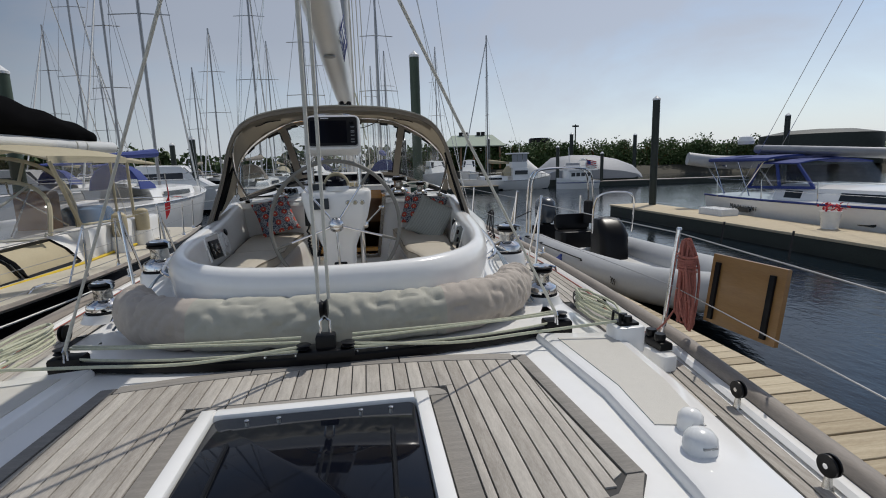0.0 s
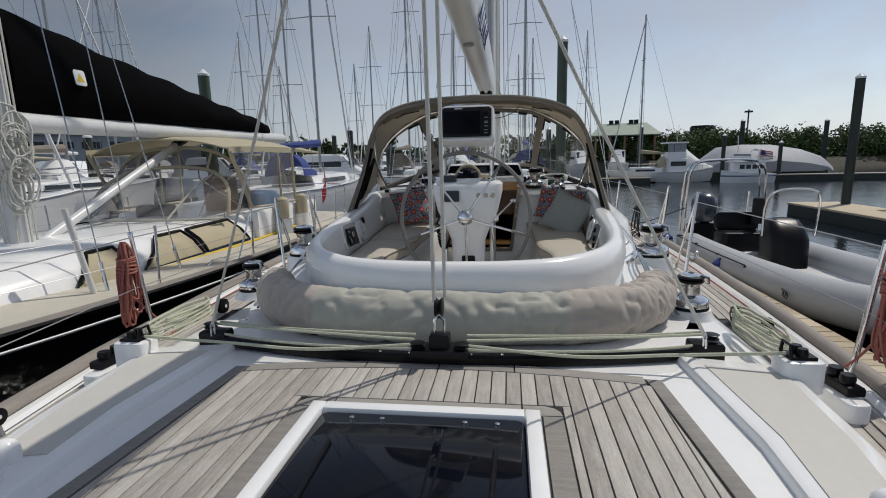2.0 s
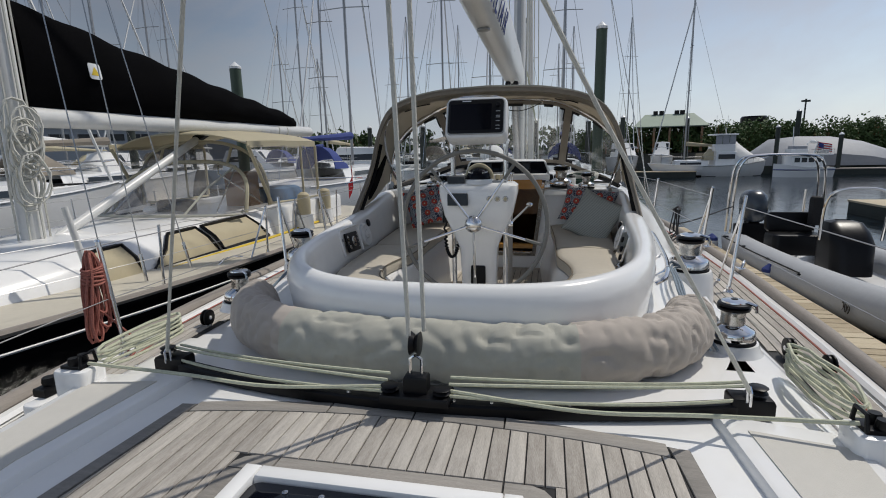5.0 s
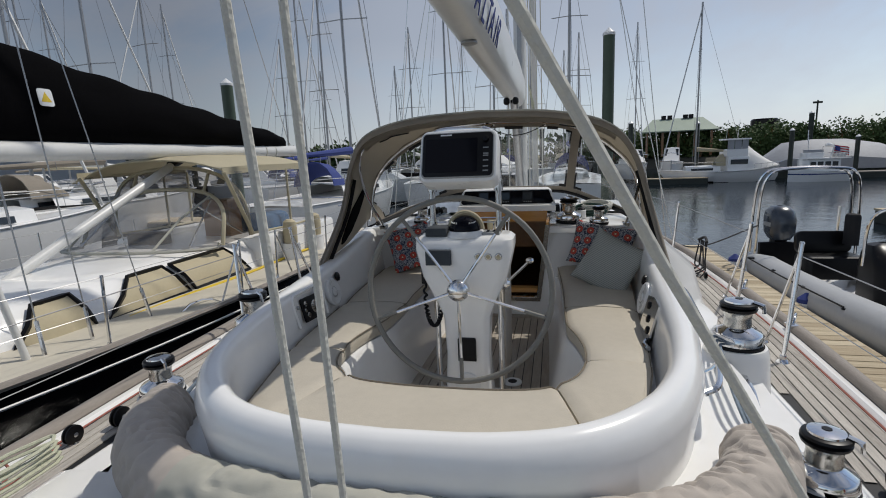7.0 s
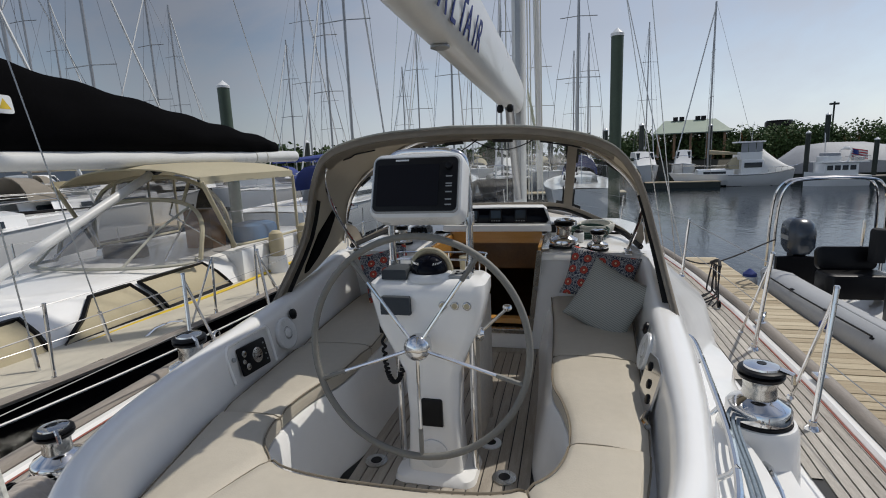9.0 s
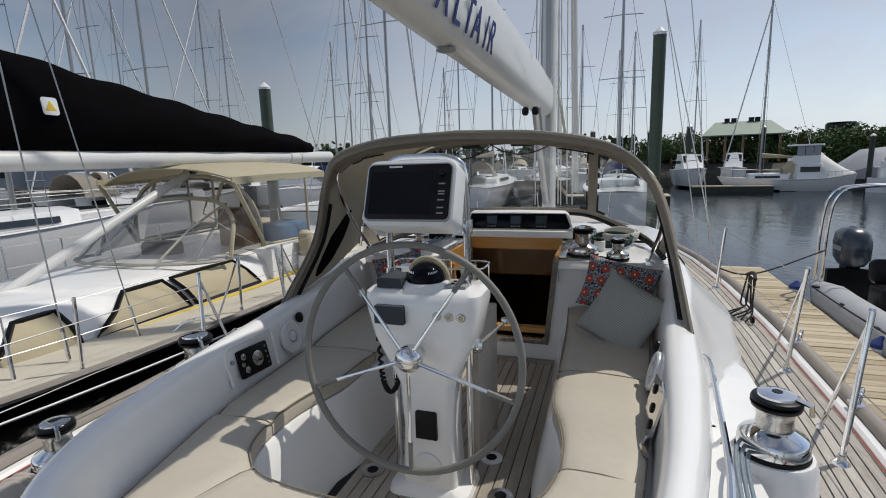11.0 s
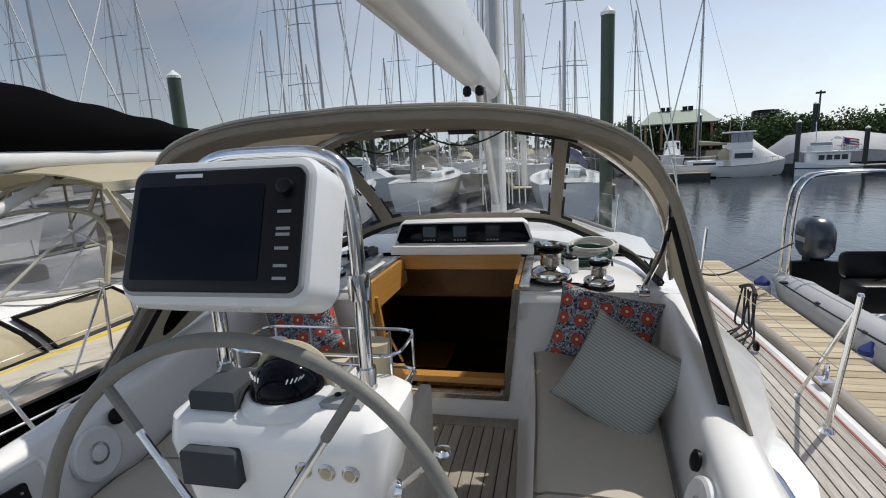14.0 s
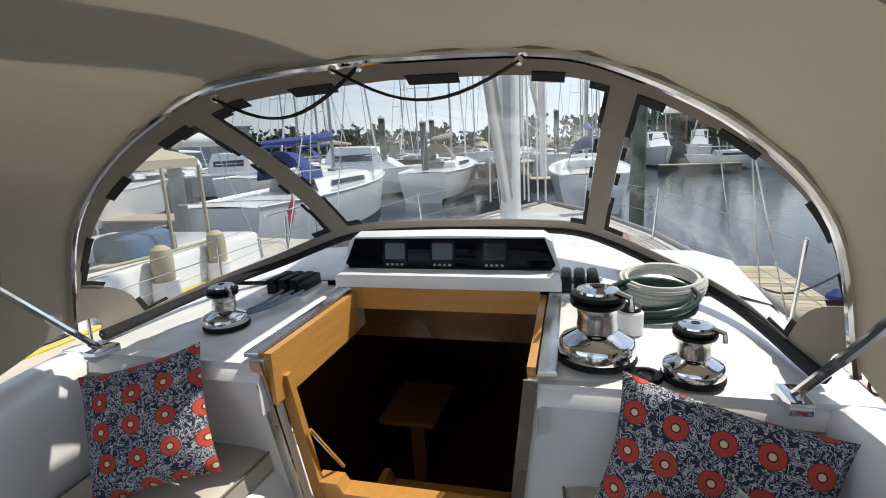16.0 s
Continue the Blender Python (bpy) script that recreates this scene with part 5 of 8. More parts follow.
    for k in range(5):
        a = radians(-88 + 72 * k)
        part("spoke", tube([M @ Vector((0.05 * math.cos(a), 0.0, 0.05 * math.sin(a))), M @ Vector((R * math.cos(a), 0, R * math.sin(a)))], 0.0085, 8), CHROME, w, "stainless spoke")
        part("spoke_sleeve", tube([M @ Vector((R * 0.74 * math.cos(a), 0.0, R * 0.74 * math.sin(a))), M @ Vector((R * math.cos(a), 0, R * math.sin(a)))], 0.011, 8), LEATHER, w)
    # guard rail and instrument pod
    g = thing("pedestal_guard", "polished stainless guard rail arched over the pedestal", "guard rail", (0, 0, 0))
    gx, gy = -0.015, cy + 0.02
    arch = spline([(gx - 0.19, gy, SOLE_Z + 0.02), (gx - 0.19, gy, 0.8), (gx - 0.19, gy, 1.3), (gx - 0.19, gy - 0.01, 1.62), (gx - 0.15, gy - 0.02, 1.715), (gx, gy - 0.02, 1.73), (gx + 0.15, gy - 0.02, 1.715), (gx + 0.19, gy - 0.01, 1.62), (gx + 0.19, gy, 1.3), (gx + 0.19, gy, 0.8), (gx + 0.19, gy, SOLE_Z + 0.02)], 6)
    part("arch", tube(arch, 0.0175, 12), CHROME, g)
    for sx in (-0.19, 0.19):
        part("clamp", lathe([(0.026, -0.03), (0.027, 0), (0.026, 0.03)], 14, (gx + sx, gy, 1.42)), CHROME, g)
        part("clamp", lathe([(0.024, -0.02), (0.024, 0.02)], 14, (gx + sx, gy, 1.2)), CHROME, g)
    n = thing("chart_plotter_pod", "white chart plotter pod with a dark screen", "chart plotter", (0, 0, 0))
    M = pose(-0.004, 4.452, 1.592, 0, 0, 0) @ pose(0, 0, 0, 69, 0, 0) @ Matrix.Diagonal((0.9, 0.9, 0.9, 1.0))

    def flat(bm):
        return move(bm, M)
    part("shell", flat(prism(rounded(0.455, 0.325, 0.055, 6), -0.13, 0.0, bevel=0.03)), PLASTIC, n, "white plastic housing")
    part("back_box", flat(prism(rounded(0.36, 0.22, 0.05, 6), -0.2, -0.125)), PLASTIC, n)
    part("bezel", flat(prism(rounded(0.42, 0.275, 0.03, 5), -0.01, 0.006, bevel=0.006)), GREY_PL, n, "grey display bezel")
    part("screen_surround", flat(prism(rounded(0.405, 0.258, 0.025, 5), 0.0, 0.011, bevel=0.003)), BLACK, n)
    part("screen", flat(prism(rounded(0.3, 0.2, 0.006, 3, -0.035, -0.005), 0.0, 0.013)), SCREEN, n, "dark unlit display")
    part("knob", flat(lathe([(0.017, 0.01), (0.016, 0.026), (0.012, 0.028)], 16, (0.163, 0.085, 0))), BLACK, n)
    for k, y in enumerate((0.035, 0.0, -0.012, -0.04, -0.075, -0.1)):
        part("key_mark", flat(box(0.148, 0.178, y - 0.003, y + 0.003, 0.011, 0.0125)), GREY_PL, n)
    part("maker_mark", flat(box(-0.1, -0.035, 0.113, 0.121, 0.011, 0.0122)), PLASTIC, n)
    # throttle and shift at the pedestal's side
    t = thing("throttle_lever", "stainless throttle lever with ball knob", "lever", (0, 0, 0))
    part("lever", tube([(0.2, 4.75, 0.84), (0.335, 4.73, 0.975)], 0.008, 8), CHROME, t)
    part("knob", lathe([(0.006, -0.02), (0.02, -0.01), (0.024, 0.0), (0.02, 0.01), (0.001, 0.016)], 14, (0.342, 4.728, 0.985)), CHROME, t)
    part("boss", lathe([(0.035, -0.02), (0.035, 0.02), (0.02, 0.035)], 16, (0.19, 4.75, 0.84), axis='X'), CHROME, t)
    # hand microphone with coiled cord
    mcr = thing("radio_handset", "black radio handset with a coiled cord", "handset", (0, 0, 0))
    part("handset", box(cx - 0.265, cx - 0.225, 4.64, 4.7, 0.86, 1.02, 0.012), BLACK, mcr)
    cord = []
    for k in range(150):
        s = k / 149
        q = Vector((cx - 0.245 + 0.055 * (1 - math.cos(math.pi * s)), 4.635, 0.86 - 0.3 * math.sin(math.pi * s) ** 0.7 + 0.1 * s))
        a = k * 1.1
        cord.append(q + Vector((0.009 * math.cos(a), 0.009 * math.sin(a), 0)))
    part("cord", tube(cord, 0.0075, 5), RUBBER, mcr)


build_pedestal()
# ---- deck gear ----
def winch(x, y, z, k=1.0, plinth=0.0):
    w = thing("winch", "polished chrome sheet winch with a black self-tailing jaw", "winch", (x, y, z), "winches")
    if plinth > 0:
        part("plinth", lathe([(0.15 * k, -plinth), (0.135 * k, -0.03), (0.125 * k, 0.0)], 24), GELCOAT, w, "white moulded plinth")
    part("base_ring", lathe([(0.112 * k, 0.0), (0.114 * k, 0.006), (0.112 * k, 0.014)], 28), RUBBER, w)
    part("base", lathe([(0.105 * k, 0.012), (0.11 * k, 0.02), (0.108 * k, 0.055 * k), (0.1 * k, 0.066 * k), (0.062 * k, 0.085 * k), (0.056 * k, 0.09 * k)], 32), CHROME, w)
    part("drum", lathe([(0.055 * k, 0.088 * k), (0.058 * k, 0.1 * k), (0.055 * k, 0.13 * k), (0.058 * k, 0.155 * k), (0.062 * k, 0.16 * k)], 28), STEEL, w)
    part("self_tailer", lathe([(0.062 * k, 0.16 * k), (0.074 * k, 0.166 * k), (0.078 * k, 0.178 * k), (0.066 * k, 0.184 * k), (0.078 * k, 0.19 * k), (0.074 * k, 0.2 * k), (0.06 * k, 0.205 * k)], 28), BLACK, w, "black self-tailing jaw")
    part("crown", lathe([(0.06 * k, 0.203 * k), (0.058 * k, 0.212 * k), (0.035 * k, 0.218 * k), (0.02 * k, 0.219 * k)], 24), CHROME, w)
    part("socket", lathe([(0.018 * k, 0.217 * k), (0.016 * k, 0.221 * k)], 8), BLACK, w)
    part("feeder_arm", tube([(0.05 * k, -0.03 * k, 0.21 * k), (0.085 * k, -0.05 * k, 0.2 * k), (0.088 * k, -0.05 * k, 0.165 * k)], 0.009 * k, 6), CHROME, w)
    return w


for sgn in (-1, 1):
    winch(sgn * 1.41, 4.65, 0.555, 1.14, 0.26)
    winch(1.36 if sgn > 0 else -1.5, 3.64 if sgn > 0 else 3.93, 0.44, 0.95, 0.05)
winch(0.6, 6.37, ROOF_Z + 0.006, 1.0)
winch(0.845, 6.3, ROOF_Z - 0.006, 0.72)
winch(-0.75, 6.48, ROOF_Z + 0.004, 0.76)


def build_roof_gear():
    p = thing("instrument_pod", "white pod with a row of dark instrument displays", "instrument panel", (0, 0, 0))
    rows = []
    for y, z0, z1, w in ((6.975, 1.07, 1.1, 0.49), (6.985, 1.07, 1.235, 0.45), (7.03, 1.07, 1.255, 0.44), (7.12, 1.0, 1.24, 0.44), (7.2, 1.0, 1.1, 0.46)):
        rows.append([(-w - 0.03, y, z0), (-w, y, z1 - 0.02), (-w + 0.03, y, z1), (0, y, z1 + 0.006), (w - 0.03, y, z1), (w, y, z1 - 0.02), (w + 0.03, y, z0)])
    part("housing", grid(rows), GELCOAT, p)
    part("sliding_hatch_lip", box(-0.49, 0.49, 6.89, 7.05, 1.03, 1.09, 0.02), GELCOAT, p, "white hatch garage lip")
    M = pose(0, 6.972, 1.165, 80, 0, 0)
    part("fascia", move(prism([(-0.465, -0.045), (-0.445, -0.068), (0.445, -0.068), (0.465, -0.045), (0.42, 0.066), (-0.42, 0.066)], -0.004, 0.008, bevel=0.004), M), SCREEN, p, "glossy black fascia")
    for x in (-0.225, -0.01, 0.215):
        d = part("display", move(prism(rounded(0.11, 0.112, 0.015, 4, x, 0.0), 0.006, 0.016, bevel=0.003), M), BLACK, p, "square instrument display")
        part("display_glass", move(prism(rounded(0.09, 0.07, 0.006, 3, x, 0.01), 0.014, 0.0175), M), PANE, d)
        for k in range(4):
            part("key", move(box(x - 0.04 + k * 0.022, x - 0.028 + k * 0.022, -0.052, -0.043, 0.015, 0.0175), M), GREY_PL, d)
    # rope clutches and coils
    for x, y, n in ((-0.7, 6.9, 3), (0.56, 7.03, 3)):
        c = thing("rope_clutch", "black triple rope clutch on the coachroof", "rope clutch", (0, 0, 0), "rope clutches")
        part("pad", prism(rounded(0.22, 0.24, 0.02, 3, x, y), ROOF_Z, ROOF_Z + 0.03), GELCOAT, c)
        for k in range(n):
            xx = x - 0.055 + k * 0.055
            part("clutch_body", box(xx - 0.023, xx + 0.023, y - 0.1, y + 0.1, ROOF_Z + 0.028, ROOF_Z + 0.085, 0.012), BLACK, c)
            part("clutch_handle", box(xx - 0.017, xx + 0.017, y - 0.11, y + 0.05, ROOF_Z + 0.085, ROOF_Z + 0.1, 0.006), BLACK, c)
    rnd = random.Random(4)
    for nm, cx, cy, z0, mat, lab, turns, rx, ry in (("rope_coil", 0.86, 6.92, ROOF_Z + 0.035, ROPE_W, "neat coil of white rope on the coachroof", 9, 0.14, 0.12), ("rope_coil", 0.8, 6.78, ROOF_Z + 0.012, material("dark_green_rope", (0.02, 0.05, 0.04), 0.85, var=0.3, scale=50, bump=0.7, bscale=200), "coil of dark green rope under a white one", 4, 0.15, 0.1)):
        pts = []
        for k in range(turns * 22):
            a = math.tau * k / 22
            j = 1 + 0.1 * math.sin(k * 0.13) + rnd.uniform(-0.012, 0.012)
            pts.append((cx + rx * j * math.cos(a), cy + ry * j * math.sin(a), z0 + 0.05 * k / (turns * 22) + 0.05 * (0.5 + 0.5 * math.sin(a)) + 0.006 * math.sin(k * 0.3)))
        single(nm, tube(pts, 0.0095, 6), mat, lab, "rope", "rope coils")
    for k in range(3):
        pts = spline([(-0.78 + 0.02 * k, 6.55, ROOF_Z + 0.02), (-0.72 + 0.03 * k, 6.65, ROOF_Z + 0.03), (-0.7 + 0.05 * k, 6.8, ROOF_Z + 0.05)], 5)
        single("halyard_tail", tube(pts, 0.007, 6), ROPE_B, "grey halyard tail leading to its clutch", "rope", "halyard tails")
    s = thing("winch_handle_holder", "small white cylinder with a black cap", "holder", (0.715, 6.59, ROOF_Z + 0.006))
    part("body", lathe([(0.042, 0), (0.042, 0.07), (0.036, 0.076)], 20), PLASTIC, s)
    part("cap", lathe([(0.034, 0.074), (0.034, 0.09), (0.022, 0.098)], 18), BLACK, s)
    single("deck_socket", lathe([(0.045, 0.0), (0.043, 0.014), (0.025, 0.018), (0.02, 0.01)], 20, (0.722, 6.275, ROOF_Z - 0.004)), BLACK, "black round deck socket", "socket")


build_roof_gear()


def build_cockpit_fittings():
    coam = coaming_path(8)

    def wall(sgn, y, z):
        """A spot on the coaming's inner face and its slope."""
        q = min((p for p in coam if p.x * sgn > 0), key=lambda p: abs(p.y - y))
        zt = coaming_top(y)
        f = (z - 0.6) / max(0.05, zt - 0.09 - 0.6)
        x = abs(q.x) - 0.05 + 0.02 * min(1.2, max(0, f))
        return pose(sgn * (x - 0.018), y, z, 0, sgn * -75, 0) @ pose(0, 0, 0, 0, 0, 3 * sgn)
    for sgn in (-1, 1):
        M = wall(sgn, 4.96, 0.71)
        s = thing("cockpit_speaker", "round white flush-mounted cockpit speaker", "loudspeaker", (0, 0, 0), "speakers")
        part("rim", move(lathe([(0.095, -0.01), (0.095, 0.008), (0.085, 0.014), (0.07, 0.012)], 28), M), PLASTIC, s)
        part("grille", move(lathe([(0.07, 0.0), (0.07, 0.009), (0.04, 0.012)], 24), M), GREY_PL, s)
        part("cone_cap", move(lathe([(0.03, 0.01), (0.028, 0.016), (0.012, 0.02)], 16), M), PLASTIC, s)
        M = wall(sgn, 5.08, 0.79)
        single("coaming_plug", move(lathe([(0.032, -0.005), (0.032, 0.006), (0.02, 0.012)], 14), M), BLACK, "black rubber plug in the coaming", "plug", "coaming plugs")
    M = wall(-1, 4.59, 0.715)
    p = thing("engine_panel", "black engine panel with white gauges in a moulded recess", "instrument panel", (0, 0, 0))
    lip = [(0.085, -0.175, 0.004), (-0.05, -0.185, 0.004), (-0.095, -0.165, 0.004), (-0.105, -0.12, 0.004), (-0.118, 0.13, 0.004), (-0.11, 0.17, 0.004), (-0.07, 0.18, 0.004), (0.085, 0.175, 0.004)]
    part("recess_lip", move(tube(spline([Vector(q) for q in lip], 4), 0.009, 8), M), GELCOAT, p, "raised white edge of the recess")
    part("fascia", move(prism(rounded(0.145, 0.225, 0.012, 3), 0.004, 0.016, bevel=0.003), M), BLACK, p)
    part("screw_cover", move(lathe([(0.012, 0.004), (0.012, 0.012), (0.006, 0.014)], 12, (-0.03, -0.145, 0)), M), GREY_PL, p)
    for x, y, rad in ((0.0, 0.018, 0.04), (-0.036, -0.078, 0.017), (0.034, -0.07, 0.017), (0.002, -0.09, 0.012)):
        g = part("gauge", move(lathe([(rad, 0.014), (rad, 0.021), (rad * 0.9, 0.022)], 24, (x, y, 0)), M), STEEL, p, "round gauge with a steel bezel")
        part("dial", move(lathe([(rad * 0.9, 0.019), (rad * 0.88, 0.0212), (0.0005, 0.0212)], 24, (x, y, 0)), M), PLASTIC if rad > 0.015 else BLACK, g, "white dial" if rad > 0.015 else "dark dial")
        if rad > 0.015:
            for k in range(9):
                t = math.radians(-120 + 30 * k)
                c, e = math.cos(t), math.sin(t)
                part("tick", move(tube([(x - rad * 0.82 * c, y + rad * 0.82 * e, 0.0222), (x - rad * 0.62 * c, y + rad * 0.62 * e, 0.0222)], rad * 0.035, 4), M), BLACK, g)
            part("needle", move(tube([(x, y, 0.0225), (x + rad * 0.45, y - rad * 0.45, 0.0225)], rad * 0.04, 4), M), BLACK, g)
            part("counter_window", move(box(x + rad * 0.2, x + rad * 0.45, y - rad * 0.05, y + rad * 0.5, 0.0212, 0.0222), M), BLACK, g)
    for k in range(4):
        part("warning_lamp", move(lathe([(0.005, 0.015), (0.004, 0.019)], 10, (-0.045 + 0.03 * k, 0.09, 0)), M), GREY_PL, p)
    M = wall(1, 4.62, 0.69)
    p = thing("shower_plate", "polished steel plate with black knobs in the coaming", "fitting", (0, 0, 0))
    part("plate", move(prism([(-0.11, -0.07), (-0.07, -0.12), (0.1, -0.12), (0.12, 0.0), (0.1, 0.14), (-0.07, 0.14), (-0.11, 0.08)], -0.002, 0.008), M), CHROME, p)
    for x, y in ((0.06, 0.06), (0.0, 0.0), (-0.05, -0.05)):
        part("knob", move(lathe([(0.022, 0.006), (0.021, 0.014), (0.014, 0.017)], 16, (x, y, 0)), M), BLACK, p)
    part("pull_handle", move(tube([(-0.09, -0.1, 0.01), (-0.1, -0.16, 0.03), (-0.1, -0.22, 0.02)], 0.012, 8), M), CHROME, p)
    # drains, bag and rack at the pedestal
    for x, y in ((0.212, 4.955), (0.322, 4.66), (-0.36, 4.68)):
        d = thing("floor_drain", "round white drain cover in the cockpit sole", "drain", (0, 0, 0), "drains")
        part("ring", lathe([(0.06, SOLE_Z + 0.004), (0.06, SOLE_Z + 0.012), (0.03, SOLE_Z + 0.014)], 20, (x, y, 0)), PLASTIC if y > 4.9 else STEEL, d)
        part("grate", lathe([(0.03, SOLE_Z + 0.014), (0.028, SOLE_Z + 0.016)], 14, (x, y, 0)), BLACK, d)
    r = thing("drink_rack", "stainless wire drink rack on the pedestal guard", "rack", (0, 0, 0))
    for z in (1.08, 1.2):
        loop = [(x - 0.035, y + 4.9, z) for x, y in rounded(0.5, 0.2, 0.05, 4)]
        part("hoop", tube(loop, 0.005, 6, close=True), CHROME, r)
    for x in (-0.25, -0.13, 0.0, 0.13, 0.2):
        part("upright", tube([(x, 5.0, 1.08), (x, 5.0, 1.2)], 0.004, 5), CHROME, r)
        part("upright", tube([(x, 4.8, 1.08), (x, 4.8, 1.2)], 0.004, 5), CHROME, r)
        part("floor_wire", tube([(x, 4.8, 1.08), (x, 5.0, 1.08)], 0.004, 5), CHROME, r)
    part("cup", lathe([(0.036, 1.085), (0.042, 1.19)], 16, (-0.2, 4.9, 0)), PLASTIC, r)
    part("cup", lathe([(0.036, 1.085), (0.042, 1.2)], 16, (0.12, 4.9, 0)), TAN, r)
    t = thing("folding_table", "folded cockpit table leaf behind the pedestal", "table", (0, 0, 0))
    part("leaf", box(0.15, 0.19, 4.8, 5.22, 0.22, 0.92, 0.01), SOLE, t)
    part("leg", tube([(0.17, 5.25, SOLE_Z), (0.17, 5.25, 0.25)], 0.015, 8), CHROME, t)


build_cockpit_fittings()


def build_side_gear():
    for sgn in (-1, 1):
        grp = "stanchions"
        feet = [(1.86, 3.02 if sgn > 0 else 3.34, 0.03), (1.83, 5.12, 0.05), (1.915, 6.21, 0.0), (1.9, 8.45, 0.0), (1.62, 11.8, 0.0), (0.8, 14.2, 0.0)]
        tops = []
        for x, y, ln in feet:
            x = min(x, rail_x(y) - 0.14)
            st = thing("stanchion", "polished stainless lifeline stanchion on the side deck", "stanchion", (0, 0, 0), grp)
            gate = y in (5.12, 6.21)
            top = Vector((sgn * (x + 0.05 + ln), y + (0.0 if not gate else 0.12 if y < 6 else -0.06), 0.985 if gate else 0.93))
            part("post", tube([(sgn * x, y, SIDE_Z), top], 0.0135, 10), CHROME, st)
            part("foot", lathe([(0.04, SIDE_Z), (0.038, SIDE_Z + 0.012), (0.02, SIDE_Z + 0.03), (0.018, SIDE_Z + 0.05)], 16, (sgn * x, y, 0)), CHROME, st)
            part("cap", lathe([(0.016, 0), (0.012, 0.012)], 10, top), CHROME, st)
            if gate:
                yb = y + 0.34 if y < 6 else y + 0.37
                part("brace", tube([top + Vector((0, 0, -0.04)), (sgn * (x + 0.03), yb, SIDE_Z + 0.01)], 0.0105, 8), CHROME, st)
                part("brace_foot", lathe([(0.025, 0), (0.015, 0.025)], 12, (sgn * (x + 0.03), yb, SIDE_Z)), CHROME, st)
            tops.append(top)
        aft = [Vector((sgn * 1.62, 0.95, 0.98))]
        line = aft + tops
        for z in (0.91, 0.61):
            def on(p, z=z):
                f = (z - SIDE_Z) / (0.93 - SIDE_Z)
                return Vector((p.x - sgn * 0.06 * (1 - f), p.y, z))
            for a, b in ((0, 2), (3, 6)):
                single("lifeline", tube([on(p) for p in line[a:b + 1]], 0.003 if z < 0.9 else 0.0035, 5), ALU_G, "thin wire lifeline between the stanchions", "lifeline", "lifelines")
        # pushpit rail end
        pp = thing("pushpit", "stainless pushpit rail at the stern quarter", "rail", (0, 0, 0), "pushpits")
        part("rail", tube(spline([(sgn * 1.66, 1.12, SIDE_Z), (sgn * 1.68, 1.08, 0.9), (sgn * 1.62, 0.95, 0.98), (sgn * 1.3, 0.86, 0.98), (sgn * 0.85, 0.84, 0.98)], 5), 0.0125, 8), CHROME, pp)
        part("leg", tube([(sgn * 0.85, 0.84, 0.98), (sgn * 0.85, 0.93, SIDE_Z + 0.13)], 0.0125, 8), CHROME, pp)
        # coaming handrails and rope along the outside
        h = thing("handrail", "curved stainless handrail outside the coaming", "handrail", (0, 0, 0), "handrails")
        part("rail", tube(spline([(sgn * 1.19, 5.2, 0.68), (sgn * 1.234, 5.18, 0.725), (sgn * 1.25, 5.05, 0.73), (sgn * 1.215, 4.66, 0.725), (sgn * 1.16, 4.16, 0.715), (sgn * 1.09, 3.84, 0.7), (sgn * 1.03, 3.8, 0.67)], 5), 0.0125, 8), CHROME, h)
        for x, y in ((1.2, 4.85), (1.165, 4.4), (1.11, 4.0)):
            part("rail_bracket", tube([(sgn * (x - 0.05), y, 0.66), (sgn * x, y, 0.69), (sgn * (x + 0.025), y, 0.722)], 0.009, 8), CHROME, h)
        for j in range(3):
            pts = spline([(sgn * (1.34 + 0.02 * j), 4.7, 0.6 - 0.02 * j), (sgn * (1.25 + 0.02 * j), 4.5, 0.62 - 0.015 * j), (sgn * (1.19 + 0.022 * j), 4.1, 0.64 - 0.02 * j), (sgn * (1.16 + 0.022 * j), 3.8, 0.6 - 0.02 * j), (sgn * (1.2 + 0.03 * j), 3.5, DECK_Z + 0.02)], 6)
            single("sheet_line", tube(pts, 0.0075, 6), ROPE_B, "blue-grey sheet running along the coaming", "rope", "sheets")
        # horn cleat, blocks and fairleads
        c = thing("horn_cleat", "stainless horn cleat by the coaming", "cleat", (0, 0, 0), "horn cleats")
        part("horn", tube([(sgn * 1.34, 4.14, 0.46), (sgn * 1.35, 4.22, 0.49), (sgn * 1.37, 4.38, 0.49), (sgn * 1.38, 4.46, 0.46)], 0.012, 8), CHROME, c)
        for y in (4.26, 4.34):
            part("post", tube([(sgn * 1.36, y, 0.36), (sgn * 1.36, y, 0.485)], 0.012, 8), CHROME, c)
        copy_thing(c, pose(-sgn * 0.01, -0.5, -0.02))
        for x, y, z, k in ((1.72, 3.86, SIDE_Z + 0.06, 0.95), (1.82, 3.68, SIDE_Z + 0.055, 0.85), (1.73, 2.25, SIDE_Z + 0.085, 0.66), (1.62, 1.72, SIDE_Z + 0.085, 0.66), (1.95, 7.2, SIDE_Z + 0.05, 0.6)):
            b = thing("turning_block", "black turning block standing on the side deck", "block", (sgn * x, y, z), "turning blocks")
            part("cheek", lathe([(0.02 * k, -0.022 * k), (0.055 * k, -0.018 * k), (0.056 * k, -0.008 * k), (0.035 * k, -0.004 * k), (0.035 * k, 0.004 * k), (0.056 * k, 0.008 * k), (0.055 * k, 0.018 * k), (0.02 * k, 0.022 * k)], 20, axis='X'), BLACK, b)
            part("pin", lathe([(0.014 * k, -0.025 * k), (0.014 * k, 0.025 * k)], 10, axis='X'), CHROME, b)
